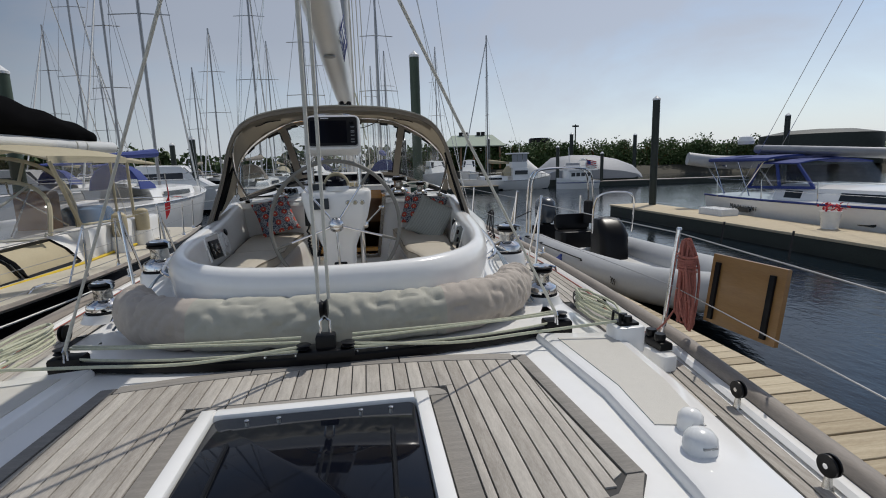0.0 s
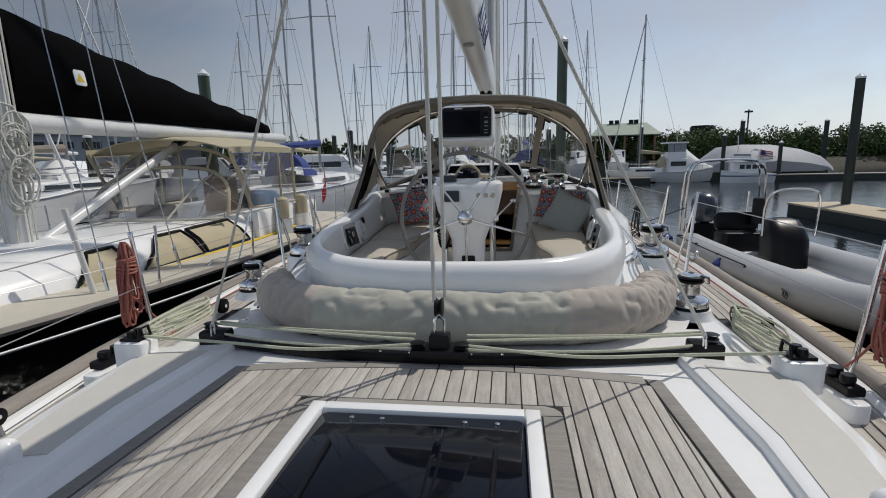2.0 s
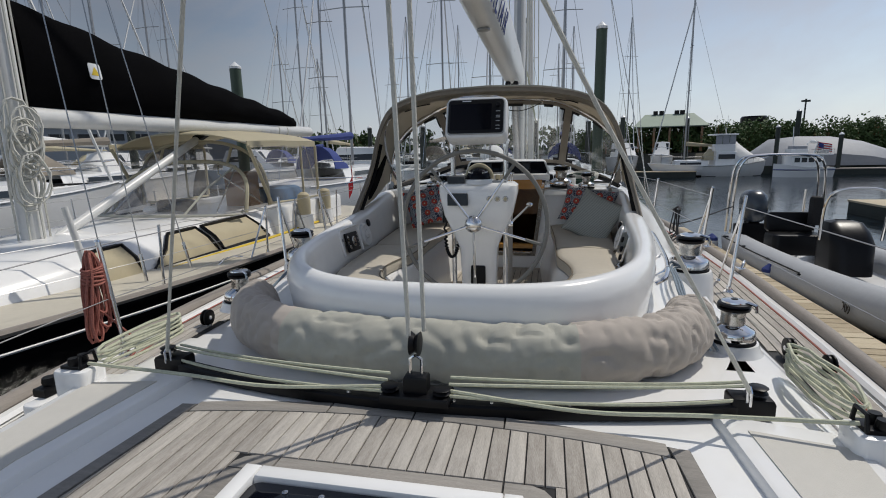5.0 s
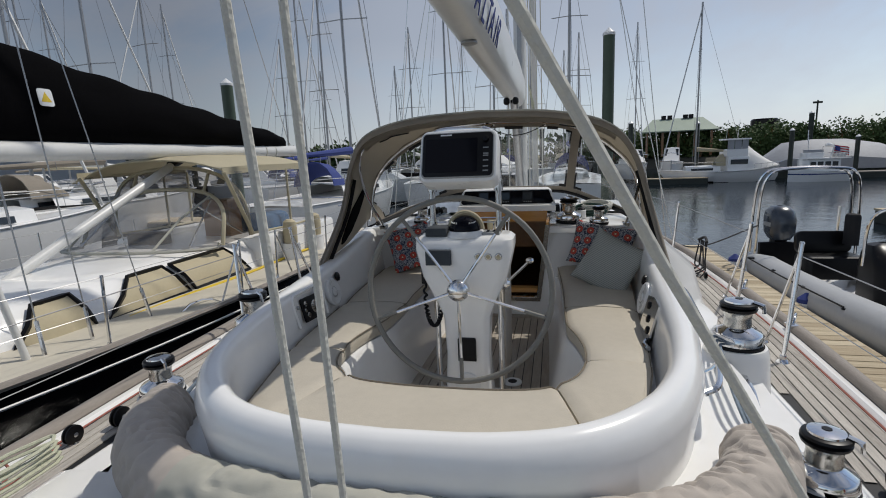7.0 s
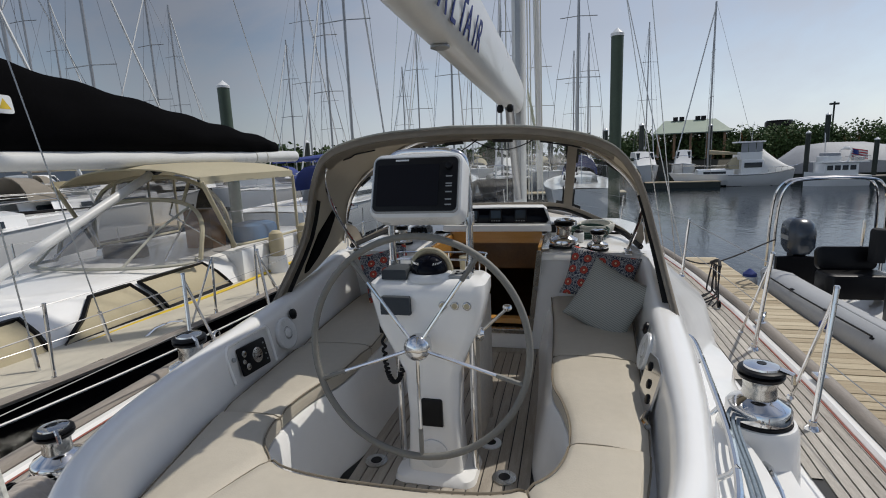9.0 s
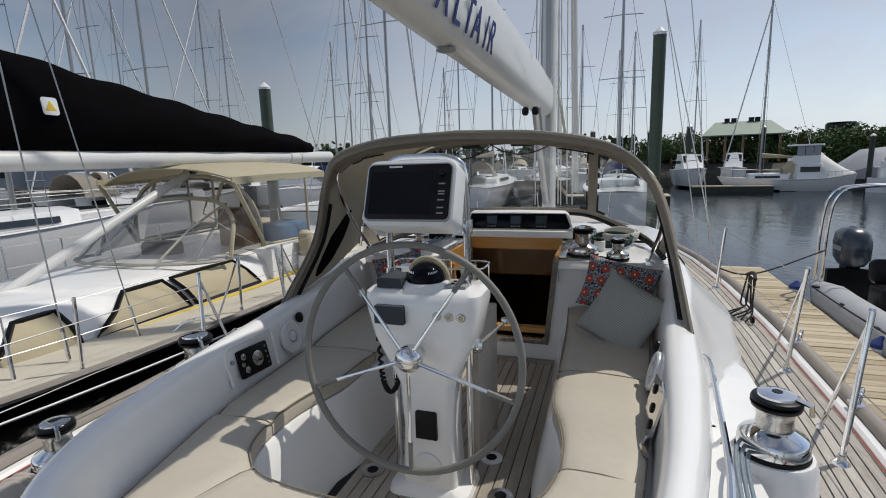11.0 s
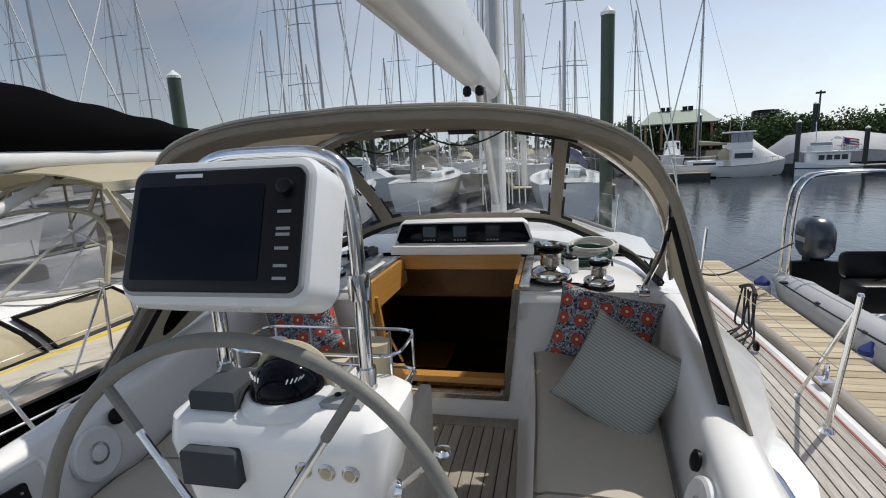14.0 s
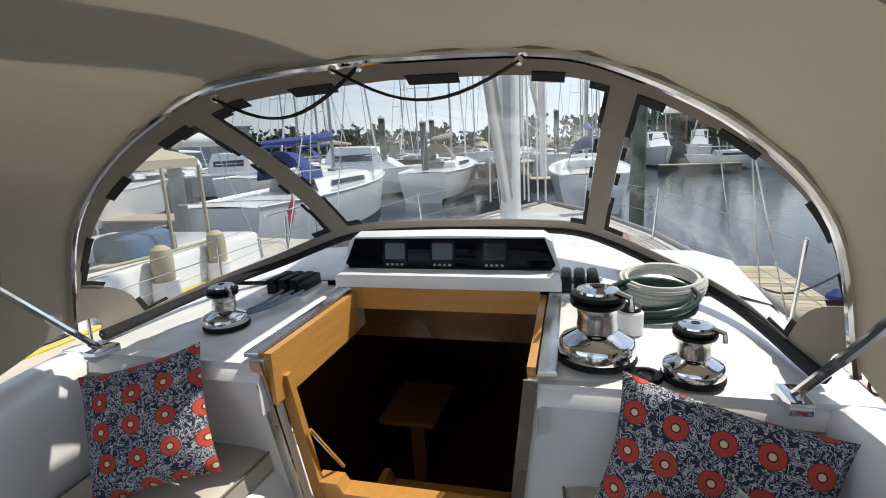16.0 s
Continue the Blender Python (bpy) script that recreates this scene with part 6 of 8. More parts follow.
            part("stand_up_spring", lathe([(0.03 * k, -z + SIDE_Z), (0.022 * k, -z + SIDE_Z + 0.015), (0.016 * k, -0.045 * k)], 12), STEEL, b)
        r = thing("fairlead_track", "white angled plinth with a black double cam block", "block", (0, 0, 0), "quarter blocks")
        part("plinth", move(prism(rounded(0.09, 0.3, 0.03, 4), 0, 0.09, bevel=0.012), pose(sgn * 1.66, 2.78, SIDE_Z - 0.003, 0, 0, sgn * 4)), GELCOAT, r)
        part("block", move(box(-0.035, 0.035, -0.1, 0.08, 0.09, 0.13, 0.012), pose(sgn * 1.68, 2.8, SIDE_Z, 0, 0, sgn * 4)), BLACK, r)
        for dy in (-0.05, 0.03):
            part("sheave", lathe([(0.026, -0.02), (0.03, 0.0), (0.026, 0.02)], 14, (sgn * 1.68, 2.8 + dy, SIDE_Z + 0.145)), BLACK, r)
        # red jib sheet hank hung on the quarter stanchion
        hk = thing("rope_hank", "faded red rope hank hung on the lifeline stanchion", "rope", (0, 0, 0), "rope hanks")
        base = Vector((sgn * 1.93, 2.92 if sgn > 0 else 3.27, 0.89))
        rnd = random.Random(21)
        for k in range(13):
            dx, dy = rnd.uniform(-0.022, 0.022), rnd.uniform(-0.025, 0.025)
            ln = rnd.uniform(0.34, 0.5)
            w = rnd.uniform(0.015, 0.04)
            loop = [base + Vector((dx + 0.5 * w * math.sin(a) + 0.01 * math.sin(3 * a + k), dy * (1.2 - math.cos(a)) + (0.35 + 0.65 * abs(math.sin(a / 2)) ** 3) * w * math.sin(a) * (1.6 if k % 2 else -1.6), -0.2 + (0.2 if math.cos(a) > 0 else ln - 0.2) * math.cos(a))) for a in np.linspace(0, math.tau, 20)[:-1]]
            part("loop", tube(loop, 0.0075, 5, close=True), ROPE_R, hk)
        for k in range(6):
            ring = [base + Vector((0.042 * math.cos(a), 0.05 * math.sin(a), -0.09 - 0.016 * k + 0.008 * math.sin(a + k))) for a in np.linspace(0, math.tau, 18)[:-1]]
            part("wrap", tube(ring, 0.0078, 5, close=True), ROPE_R, hk)
        part("tail", tube(spline([base + Vector((0, 0.03, -0.35)), base + Vector((-sgn * 0.1, 0.12, -0.55)), (sgn * 1.78, 3.3, SIDE_Z + 0.02), (sgn * 1.8, 3.6, SIDE_Z + 0.05)], 6), 0.006, 5), ROPE_R, hk)
        pts = [(sgn * (rail_x(y) - 0.16), y, SIDE_Z + 0.012) for y in np.linspace(3.6, 10, 20)]
        single("jib_sheet", tube(pts, 0.006, 5), ROPE_R, "thin red line lying along the toe rail", "rope", "deck lines")
        for y in (5.75, 6.75):
            f = thing("mooring_fairlead", "curved stainless mooring fairlead on the rail", "fairlead", (0, 0, 0), "fairleads")
            x = rail_x(y) - 0.08
            part("bow", tube(spline([(sgn * x, y - 0.09, SIDE_Z + 0.06), (sgn * (x + 0.03), y - 0.05, SIDE_Z + 0.11), (sgn * (x + 0.08), y + 0.06, SIDE_Z + 0.1), (sgn * (x + 0.09), y + 0.1, SIDE_Z + 0.02)], 5), 0.011, 8), CHROME, f)
            part("plate", box(sgn * x - 0.03, sgn * x + 0.03, y - 0.13, y - 0.04, SIDE_Z + 0.05, SIDE_Z + 0.075, 0.006), CHROME, f)
    # the brown gangway board lashed outside the starboard lifeline
    b = thing("boarding_plank", "folded brown varnished board lashed to the lifeline", "board", (0, 0, 0))
    M = pose(2.02, 2.6, 0.665, 0, 7, 4)
    part("panel", move(box(-0.012, 0.012, -0.22, 0.22, -0.2, 0.16, 0.006), M), BROWNBOARD, b)
    for y in (-0.16, 0.17):
        part("batten", move(box(-0.026, -0.014, y - 0.014, y + 0.014, -0.18, 0.12, 0.003), M), BLACK, b)
    part("lashing", move(tube([(0.0, -0.2, 0.2), (0.0, -0.2, 0.33)], 0.005, 5), M), ROPE_K, b)
    part("lashing", move(tube([(0.0, 0.2, 0.2), (0.0, 0.2, 0.33)], 0.005, 5), M), ROPE_K, b)
    # black mooring line on the starboard rail
    m = thing("mooring_line", "bundle of black mooring line draped over the rail", "rope", (0, 0, 0))
    for k in range(6):
        y = 7.4 + 0.05 * k
        part("strand", tube(spline([(2.0, y, 0.62), (1.98 + 0.03 * math.sin(k * 2.3), y - 0.04 + 0.03 * math.sin(k * 1.7), 0.45 - 0.02 * k), (1.97 - 0.03 * math.sin(k * 1.9), y - 0.1, 0.34), (1.9 - 0.02 * k, y - 0.2, SIDE_Z + 0.03)], 4), 0.0075, 6), ROPE_K, m)
    part("strand", tube(spline([(2.0, 7.4, 0.62), (2.02, 7.55, 0.65), (2.0, 7.7, 0.6)], 4), 0.014, 6), ROPE_K, m)
    single("spring_line", tube(spline([(2.0, 9.6, 0.3), (2.7, 10.3, 0.05), (3.9, 11.4, 0.22)], 8), 0.011, 6), ROPE_K, "black spring line slung across to the dinghy", "rope")
    # domed vents on the locker tops
    for sgn in (-1, 1):
        for x, y, r, mat in ((1.18, 1.74, 0.05, PLASTIC), (1.23, 1.86, 0.041, GELCOAT)):
            v = thing("deck_vent", "small white domed vent on the deck", "vent", (sgn * x, y, DECK_Z + 0.034), "deck vents")
            part("dome", lathe([(r, 0), (r * 1.02, 0.02), (r * 0.95, 0.045), (r * 0.7, 0.062), (r * 0.3, 0.07), (0.001, 0.071)], 24), mat, v)
            part("slot", box(-r * 0.45, r * 0.45, -r * 0.99, -r * 0.85, 0.028, 0.034), GREY_PL, v)


build_side_gear()


# ---- planking ----
def build_teak():
    t = tagged(finish("teak_deck_panel", prism([(-0.93, 2.66), (-0.985, 1.7), (-0.9, 1.58), (-0.9, 1.15), (0.9, 1.15), (0.9, 1.58), (0.985, 1.7), (0.93, 2.66), (0.6, 2.73), (0.3, 2.765), (0, 2.775), (-0.3, 2.765), (-0.6, 2.73)], DECK_Z - 0.012, DECK_Z + 0.004), CAULK), "weathered teak planked panel round the deck hatch", "deck", "", "structure")

    def far(x):
        return 2.77 - 0.105 * (x / 0.93) ** 2

    def side(y):
        return 0.925 + 0.055 * (2.66 - y) / 0.96
    zt = DECK_Z + 0.011
    pw, gap = 0.0545, 0.005
    # borders
    for sgn in (-1, 1):
        for a, b in ((0.003, 0.33), (0.336, 0.86)):
            xs = np.linspace(a, b, 7)
            o = [(sgn * x, far(x)) for x in xs] + [(sgn * x, far(x) - 0.072) for x in reversed(xs)]
            part("border_plank", prism(o, DECK_Z, zt, bevel=0.002), TEAK_X, t)
        o = [(side(2.64), 2.655), (side(1.7), 1.71), (side(1.7) - 0.055, 1.71), (side(2.55) - 0.055, 2.57), (0.866, 2.66)]
        part("border_plank", prism([(sgn * x, y) for x, y in o], DECK_Z, zt, bevel=0.002), TEAK_X, t)
        o = [(side(1.7), 1.704), (0.9, 1.58), (0.62, 1.5), (0.62, 1.56), (0.86, 1.63), (side(1.7) - 0.055, 1.704)]
        part("border_plank", prism([(sgn * x, y) for x, y in o], DECK_Z, zt, bevel=0.002), TEAK_X, t)
        # round the hatch
        part("hatch_border", prism([(sgn * 0.43, 1.3), (sgn * 0.5, 1.3), (sgn * 0.5, 2.32), (sgn * 0.43, 2.32)], DECK_Z, zt, bevel=0.002), TEAK_X, t)
        o = [(0.36, 2.322), (0.36, 2.395), (0.44, 2.395), (0.475, 2.38), (0.495, 2.355), (0.5, 2.326)]
        part("hatch_border", prism([(sgn * x, y) for x, y in o], DECK_Z, zt, bevel=0.002), TEAK_X, t)
    part("hatch_border", prism([(-0.354, 2.322), (0.354, 2.322), (0.354, 2.395), (-0.354, 2.395)], DECK_Z, zt, bevel=0.002), TEAK_X, t)
    # long planks
    n = 17
    for sgn in (-1, 1):
        for k in range(n):
            x0 = k * (pw + gap) + gap / 2
            x1 = min(x0 + pw, 0.9)
            if x0 > 0.87:
                break
            lo = 2.401 if x0 < 0.5 else (1.62 if x1 < 0.84 else 1.66)
            y1a, y1b = far(x0) - 0.078, far(x1) - 0.078
            if x1 > side(2.5) - 0.061:
                x1 = side(2.5) - 0.063
            if x0 < 0.5 < x1 - 0.012:
                part("plank", prism([(sgn * 0.506, 1.62), (sgn * x1, 1.62), (sgn * x1, 2.398), (sgn * 0.506, 2.398)], DECK_Z, zt, bevel=0.002), TEAK, t)
            part("plank", prism([(sgn * x0, lo), (sgn * x1, lo), (sgn * x1, y1b), (sgn * x0, y1a)], DECK_Z, zt, bevel=0.002), TEAK, t)
        part("plank", prism([(sgn * (side(2.5) - 0.058), 1.69), (sgn * (side(1.71) - 0.066), 1.715), (sgn * (side(2.4) - 0.064), 2.4), (sgn * (side(2.5) - 0.058), 2.4)], DECK_Z, zt, bevel=0.001), TEAK, t, "tapered plank against the border")
    # side decks: planks sprung along the rail
    for sgn, nm in ((1, "starboard"), (-1, "port")):
        rows = [[(sgn * (raised_x(y) + 0.03), y, SIDE_Z + 0.003), (sgn * (rail_x(y) - 0.165), y, SIDE_Z + 0.003)] for y in np.linspace(0.95, 12.5, 30) if rail_x(y) - raised_x(y) > 0.22]
        d = structure("side_deck_teak_" + nm, grid(rows), CAULK, "weathered teak side deck", "deck")
        for k in range(9):
            ys = [y for y in np.linspace(0.95, 12.4, 47) if rail_x(y) - 0.17 - (k + 1) * 0.052 > raised_x(y) + 0.02]
            if len(ys) < 2:
                break
            w0, w1 = 0.172 + k * 0.052, 0.172 + k * 0.052 + 0.046
            rows = [[(sgn * (rail_x(y) - w0), y, SIDE_Z + 0.004), (sgn * (rail_x(y) - w0 - 0.001), y, SIDE_Z + 0.009), (sgn * (rail_x(y) - w1 + 0.001), y, SIDE_Z + 0.009), (sgn * (rail_x(y) - w1), y, SIDE_Z + 0.004)] for y in ys]
            part("plank", grid(rows), TEAK, d)


build_teak()
# ---- neighbours and harbour ----
def text_mesh(body, size, mat, m, name="lettering"):
    cu = bpy.data.curves.new("text", 'FONT')
    cu.body = body
    cu.size = size
    cu.extrude = 0.002
    tmp = new("text", cu)
    bpy.context.view_layer.update()
    me = bpy.data.meshes.new_from_object(tmp.evaluated_get(bpy.context.evaluated_depsgraph_get()))
    bpy.data.objects.remove(tmp)
    me.materials.clear()
    me.materials.append(mat)
    ob = new(name, me)
    ob.matrix_basis = m
    return ob


def hull_rows(length, beam, sheer, keel=-0.5, n=16, water=-1.0):
    """Sections from the bow (y = 0) to the stern (y = length), about x = 0."""
    rows = []
    for i in range(n + 1):
        s = i / n
        w = beam / 2 * (1 - (1 - min(1, s / 0.62)) ** 2.2) * (1 - 0.28 * max(0, (s - 0.62) / 0.38) ** 2)
        w = max(w, 0.02)
        zs = sheer + 0.25 * (1 - s) ** 2
        rake = 0.55 * (1 - s) ** 3
        rows.append([(-w, s * length, zs), (-w * 0.98, s * length + rake * 0.3, zs - 0.25), (-w * 0.9, s * length + rake * 0.7, (zs + water) / 2), (-w * 0.75, s * length + rake, water - 0.02), (0, s * length + rake, water + keel), (w * 0.75, s * length + rake, water - 0.02), (w * 0.9, s * length + rake * 0.7, (zs + water) / 2), (w * 0.98, s * length + rake * 0.3, zs - 0.25), (w, s * length, zs)])
    return rows


def hull_parts(boat, length, beam, sheer, hull_mat, deck_mat, stripe=None, n=16):
    rows = hull_rows(length, beam, sheer, n=n)
    bm = grid(rows)
    bm.verts.ensure_lookup_table()
    bm.faces.new(bm.verts[len(bm.verts) - 9:])
    part("hull", bm, hull_mat, boat)
    deck = [[r[0], ((r[0][0]) * 0.5, r[0][1], r[0][2] + 0.03), (0, r[0][1], r[0][2] + 0.05), (r[8][0] * 0.5, r[8][1], r[8][2] + 0.03), r[8]] for r in rows]
    part("deck", grid(deck), deck_mat, boat)
    for i in (0, 8):
        part("rubbing_strake", tube([Vector(r[i]) + Vector((0, 0, 0.015)) for r in rows], 0.035, 6), stripe or hull_mat, boat)
    for i, j in ((2, 3), (6, 5)):
        band = []
        for r in rows:
            a, c = Vector(r[i]), Vector(r[j])
            out = Vector((math.copysign(0.012, a.x), 0, 0))
            band.append([c + out, c.lerp(a, 0.28) + out])
        part("boot_stripe", grid(band), BLACKHULL, boat, "dark waterline stripe")
    return rows


def mast_rig(boat, y, h, foot=0.4, wires=True, mat=None, spread=1.2, r=0.07):
    mat = mat or ALU_G
    part("mast", tube([(0, y, foot), (0, y, h)], r, 8), mat, boat)
    for f in (0.45, 0.72):
        z = foot + (h - foot) * f
        part("spreader", tube([(-spread * (1.05 - f * 0.5), y, z), (0, y, z + 0.05), (spread * (1.05 - f * 0.5), y, z)], 0.022, 5), mat, boat)
    if wires:
        for sx in (-1, 1):
            part("shroud", tube([(sx * spread * 1.15, y, foot - 0.2), (sx * spread * 0.8, y, foot + (h - foot) * 0.45), (0, y, h)], 0.011, 4), mat, boat)


def build_neighbour():
    b = thing("moored_sailboat", "black-hulled sailing yacht moored alongside with cream cockpit enclosure", "sailboat", (-5.2, -1.6, 0))
    L, W = 14.6, 4.15
    y0 = -1.6
    rows = hull_parts(b, L, W, 0.02, BLACKHULL, BUFF, TOERAIL, 20)
    part("cove_stripe", tube([Vector(r[7]) + Vector((0.006, 0, 0.1)) for r in rows], 0.02, 5), GELCOAT, b, "white stripe")
    # trunk cabin
    def trunk(y, f):
        w = lerp_table([(3.6, 0.5), (5.0, 0.95), (7.0, 1.22), (11.5, 1.25)], y)
        z = lerp_table([(3.6, 0.1), (5.0, 0.28), (7.0, 0.42), (11.5, 0.46)], y)
        return [(f * w, y, 0.0), (f * (w - 0.06), y, z * 0.6), (f * (w - 0.22), y, z), (f * (w - 0.5), y, z + 0.06), (0, y, z + 0.09)]
    ys = np.linspace(3.6, 11.6, 14)
    rr = []
    for y in ys:
        right = trunk(y, 1)
        left = trunk(y, -1)
        rr.append(left[:-1] + right[::-1])
    part("trunk_cabin", grid(rr), GELCOAT, b, "white trunk cabin")
    # window covers on the near side
    def side_spot(y, s):
        w = lerp_table([(3.6, 0.5), (5.0, 0.95), (7.0, 1.22), (11.5, 1.25)], y)
        z = lerp_table([(3.6, 0.1), (5.0, 0.28), (7.0, 0.42), (11.5, 0.46)], y)
        q = 0.17 + 0.81 * s
        x = w - 0.06 * q / 0.6 if q < 0.6 else w - 0.06 - 0.16 * (q - 0.6) / 0.4
        return Vector((x + 0.012, y, z * q))
    for a0, a1, b0, b1 in ((7.5, 8.7, 8.0, 8.5), (8.8, 9.95, 8.62, 9.65), (6.6, 7.38, 6.95, 7.3)):
        quad = [side_spot(a0, 0.1), side_spot(a1, 0.1), side_spot(b1, 1.0), side_spot(b0, 1.0)]
        nrm = (quad[1] - quad[0]).cross(quad[3] - quad[0]).normalized()
        if nrm.x < 0:
            nrm = -nrm
        sheet = [[side_spot(a0 + (b0 - a0) * s + ((a1 + (b1 - a1) * s) - (a0 + (b0 - a0) * s)) * u, s) + Vector((0.014, 0, 0.008)) for u in np.linspace(0, 1, 7)] for s in (0.0, 0.25, 0.58, 0.75, 1.0)]
        w = part("window_cover", shell(sheet, 0.006), TAN, b, "tan canvas window cover")
        rim = sheet[0] + [r[-1] for r in sheet[1:]] + sheet[-1][-2::-1] + [r[0] for r in sheet[-2:0:-1]]
        part("black_border", tube([q + Vector((0.008, 0, 0.004)) for q in rim], 0.026, 4, close=True), BLACK, w)
    pl = part("portlight", prism(rounded(0.34, 0.16, 0.05, 4), -0.01, 0.01), CHROME, b, "oval steel portlight")
    pl.matrix_basis = pose(0.93, 5.1, 0.12, 90, 0, 90)
    part("glass", prism(rounded(0.27, 0.1, 0.04, 4), 0.008, 0.014), PANE, pl)
    part("water_hose", tube([(1.36 + 0.03 * math.sin(y * 2.1), y, 0.078) for y in np.linspace(2.2, 11.6, 40)], 0.022, 6), YELLOW, b, "yellow hose lying on the deck")
    part("fabric_cover", lathe([(0.2, 0.0), (0.19, 0.04), (0.1, 0.06), (0.001, 0.062)], 16, (0.55, 7.9, 0.42)), CREAM, b, "beige hatch cover")
    # mast, boom, sail cover, vang
    my = 7.2
    part("mast", tube([(0, my, 0.2), (0, my, 17)], 0.12, 14), ALU, b, "silver painted mast")
    for k in range(7):
        a = k * 0.9
        part("halyard", tube([(0.15 * math.cos(a), my + 0.15 * math.sin(a), 0.4), (0.13 * math.cos(a), my + 0.13 * math.sin(a), 6), (0.1 * math.cos(a), my + 0.1, 15)], 0.012, 5), ROPE_W, b)
    rnd = random.Random(8)
    for k in range(16):
        cx, cz = 0.18 + rnd.uniform(-0.05, 0.12), 1.35 + rnd.uniform(-0.3, 0.45)
        loop = [(cx + 0.05 * math.sin(a), my - 0.1 + rnd.uniform(-0.02, 0.02) + 0.12 * math.sin(a), cz + 0.24 * math.cos(a)) for a in np.linspace(0, math.tau, 14)[:-1]]
        part("halyard_coil", tube(loop, 0.012, 5, close=True), ROPE_W, b)
    part("mast_collar", lathe([(0.3, 0.2), (0.26, 0.26), (0.15, 0.32)], 16, (0, my, 0)), TAN, b)
    ye, zb = 14.15, 1.86
    part("boom", tube([(0, my + 0.2, zb - 0.02), (0, ye, zb + 0.02)], 0.115, 14), ALU, b, "white boom")
    for y in (12.6, 12.95):
        part("boom_band", tube([(0.12 * math.cos(a), y, zb + 0.12 * math.sin(a)) for a in np.linspace(0, math.tau, 16)[:-1]], 0.012, 5, close=True), ROPE_W, b)
    rowsc = []
    tab = ((my + 0.15, 1.1, 0.12), (my + 0.5, 1.08, 0.17), (8.6, 0.92, 0.2), (9.8, 0.76, 0.2), (11.0, 0.58, 0.19), (12.2, 0.42, 0.17), (13.1, 0.3, 0.13), (13.45, 0.22, 0.06))
    for y in np.linspace(my + 0.15, 13.45, 48):
        h = lerp_table([(q[0], q[1]) for q in tab], y)
        w = lerp_table([(q[0], q[2]) for q in tab], y)
        ring = []
        for k in range(24):
            a = math.tau * k / 24
            fold = abs(noise.noise(Vector((y * 1.1 + 1.6 * math.sin(a), math.sin(a) * 1.4, 4.0 + math.cos(a)))))
            wr = 1 + 0.16 * noise.noise(Vector((y * 1.9, 2 * math.sin(a), math.cos(a)))) - 0.4 * max(0.0, 0.13 - fold)
            top = 0.018 * math.sin(y * 7.0)
            ring.append((w * math.cos(a) * (1 - 0.35 * max(0, math.sin(a))) * wr, y, zb + 0.08 + (h + top) * (0.5 + 0.5 * math.sin(a))))
        rowsc.append(ring)
    bm = grid(rowsc, close_u=True)
    bm.verts.ensure_lookup_table()
    bm.faces.new(bm.verts[:24])
    bm.faces.new(bm.verts[-24:])
    cov = part("sail_cover", bm, CANVAS_K, b, "black canvas sail cover")
    bd = part("maker_badge", prism(rounded(0.17, 0.19, 0.03, 3), 0, 0.006), PLASTIC, b, "white badge with a yellow mark")
    bd.matrix_basis = pose(0.185, 8.15, 2.42, 90, 0, 90) @ pose(0, 0, 0, -8, 0, 0)
    part("badge_mark", prism([(-0.06, -0.05), (0.06, -0.05), (0.0, 0.06)], 0.006, 0.008), YELLOW, bd)
    part("vang", tube([(0, my + 0.25, 0.45), (0, 10.4, zb - 0.1)], 0.06, 10), ALU, b, "white rod vang")
    part("vang_head", tube([(0, 10.1, zb - 0.22), (0, 10.5, zb - 0.06)], 0.07, 8), BLACK, b)
    # cockpit enclosure: bimini with clear curtains, and the dodger in front of it
    def bow(half, top, y0, y1, foot, n=21, p=0.62):
        out = []
        for a in np.linspace(0.0, math.pi, n):
            c, q = math.cos(a), math.sin(a)
            out.append(Vector((half * math.copysign(abs(c) ** 0.8, c), y0 + (y1 - y0) * q, foot + (top - foot) * q ** p)))
        return out
    top_rows = []
    for y, e, c in ((9.75, 1.5, 1.7), (9.95, 1.53, 1.75), (10.6, 1.56, 1.77), (11.3, 1.58, 1.77), (11.9, 1.58, 1.75)):
        top_rows.append([(x, y - 0.12 * (1 - (x / 1.22) ** 2) * (1 if y < 9.8 else 0), e + (c - e) * (1 - abs(x / 1.22) ** 2.6)) for x in np.linspace(-1.22, 1.22, 17)])
    part("bimini_top", shell(top_rows, 0.02), CREAM, b, "cream canvas bimini top")
    for sx in (-1, 1):
        part("bimini_valance", shell([[(sx * 1.225, y, z - 0.02 * (y < 9.8)) for y in (9.62, 10.4, 11.2, 11.9)] for z in (1.6, 1.5)], 0.01), CREAM, b)
        for y0, y1, r in ((9.64, 10.16, 0.03), (11.3, 11.3, 0.02), (11.9, 11.9, 0.025)):
            part("enclosure_post", tube([(sx * 1.22, y0, 1.52), (sx * 1.23, y1, 0.58)], r, 6), CREAM, b)
        wv = part("side_curtain", grid([[(sx * (1.22 + 0.008 * math.sin(y * 9 + z * 4)), y, z) for y in np.linspace(9.7 + 0.5 * (1.52 - z) / 0.94, 11.88, 22)] for z in (1.52, 1.3, 1.05, 0.8, 0.6)]), HAZY, b, "hazy clear vinyl side curtain")
        wv.visible_shadow = False
        part("curtain_hem", tube([(sx * 1.23, 10.16, 0.59), (sx * 1.23, 11.0, 0.56), (sx * 1.23, 11.9, 0.56)], 0.02, 6), CREAM, b)
    low = bow(1.18, 1.28, 9.5, 10.0, 0.52)
    high = bow(1.2, 1.6, 10.15, 10.1, 0.56)
    foot = [Vector((1.14 * math.cos(a), 9.45 - 0.8 * math.sin(a) ** 0.8, 0.5 + 0.06 * math.sin(a))) for a in np.linspace(0.0, math.pi, 21)]
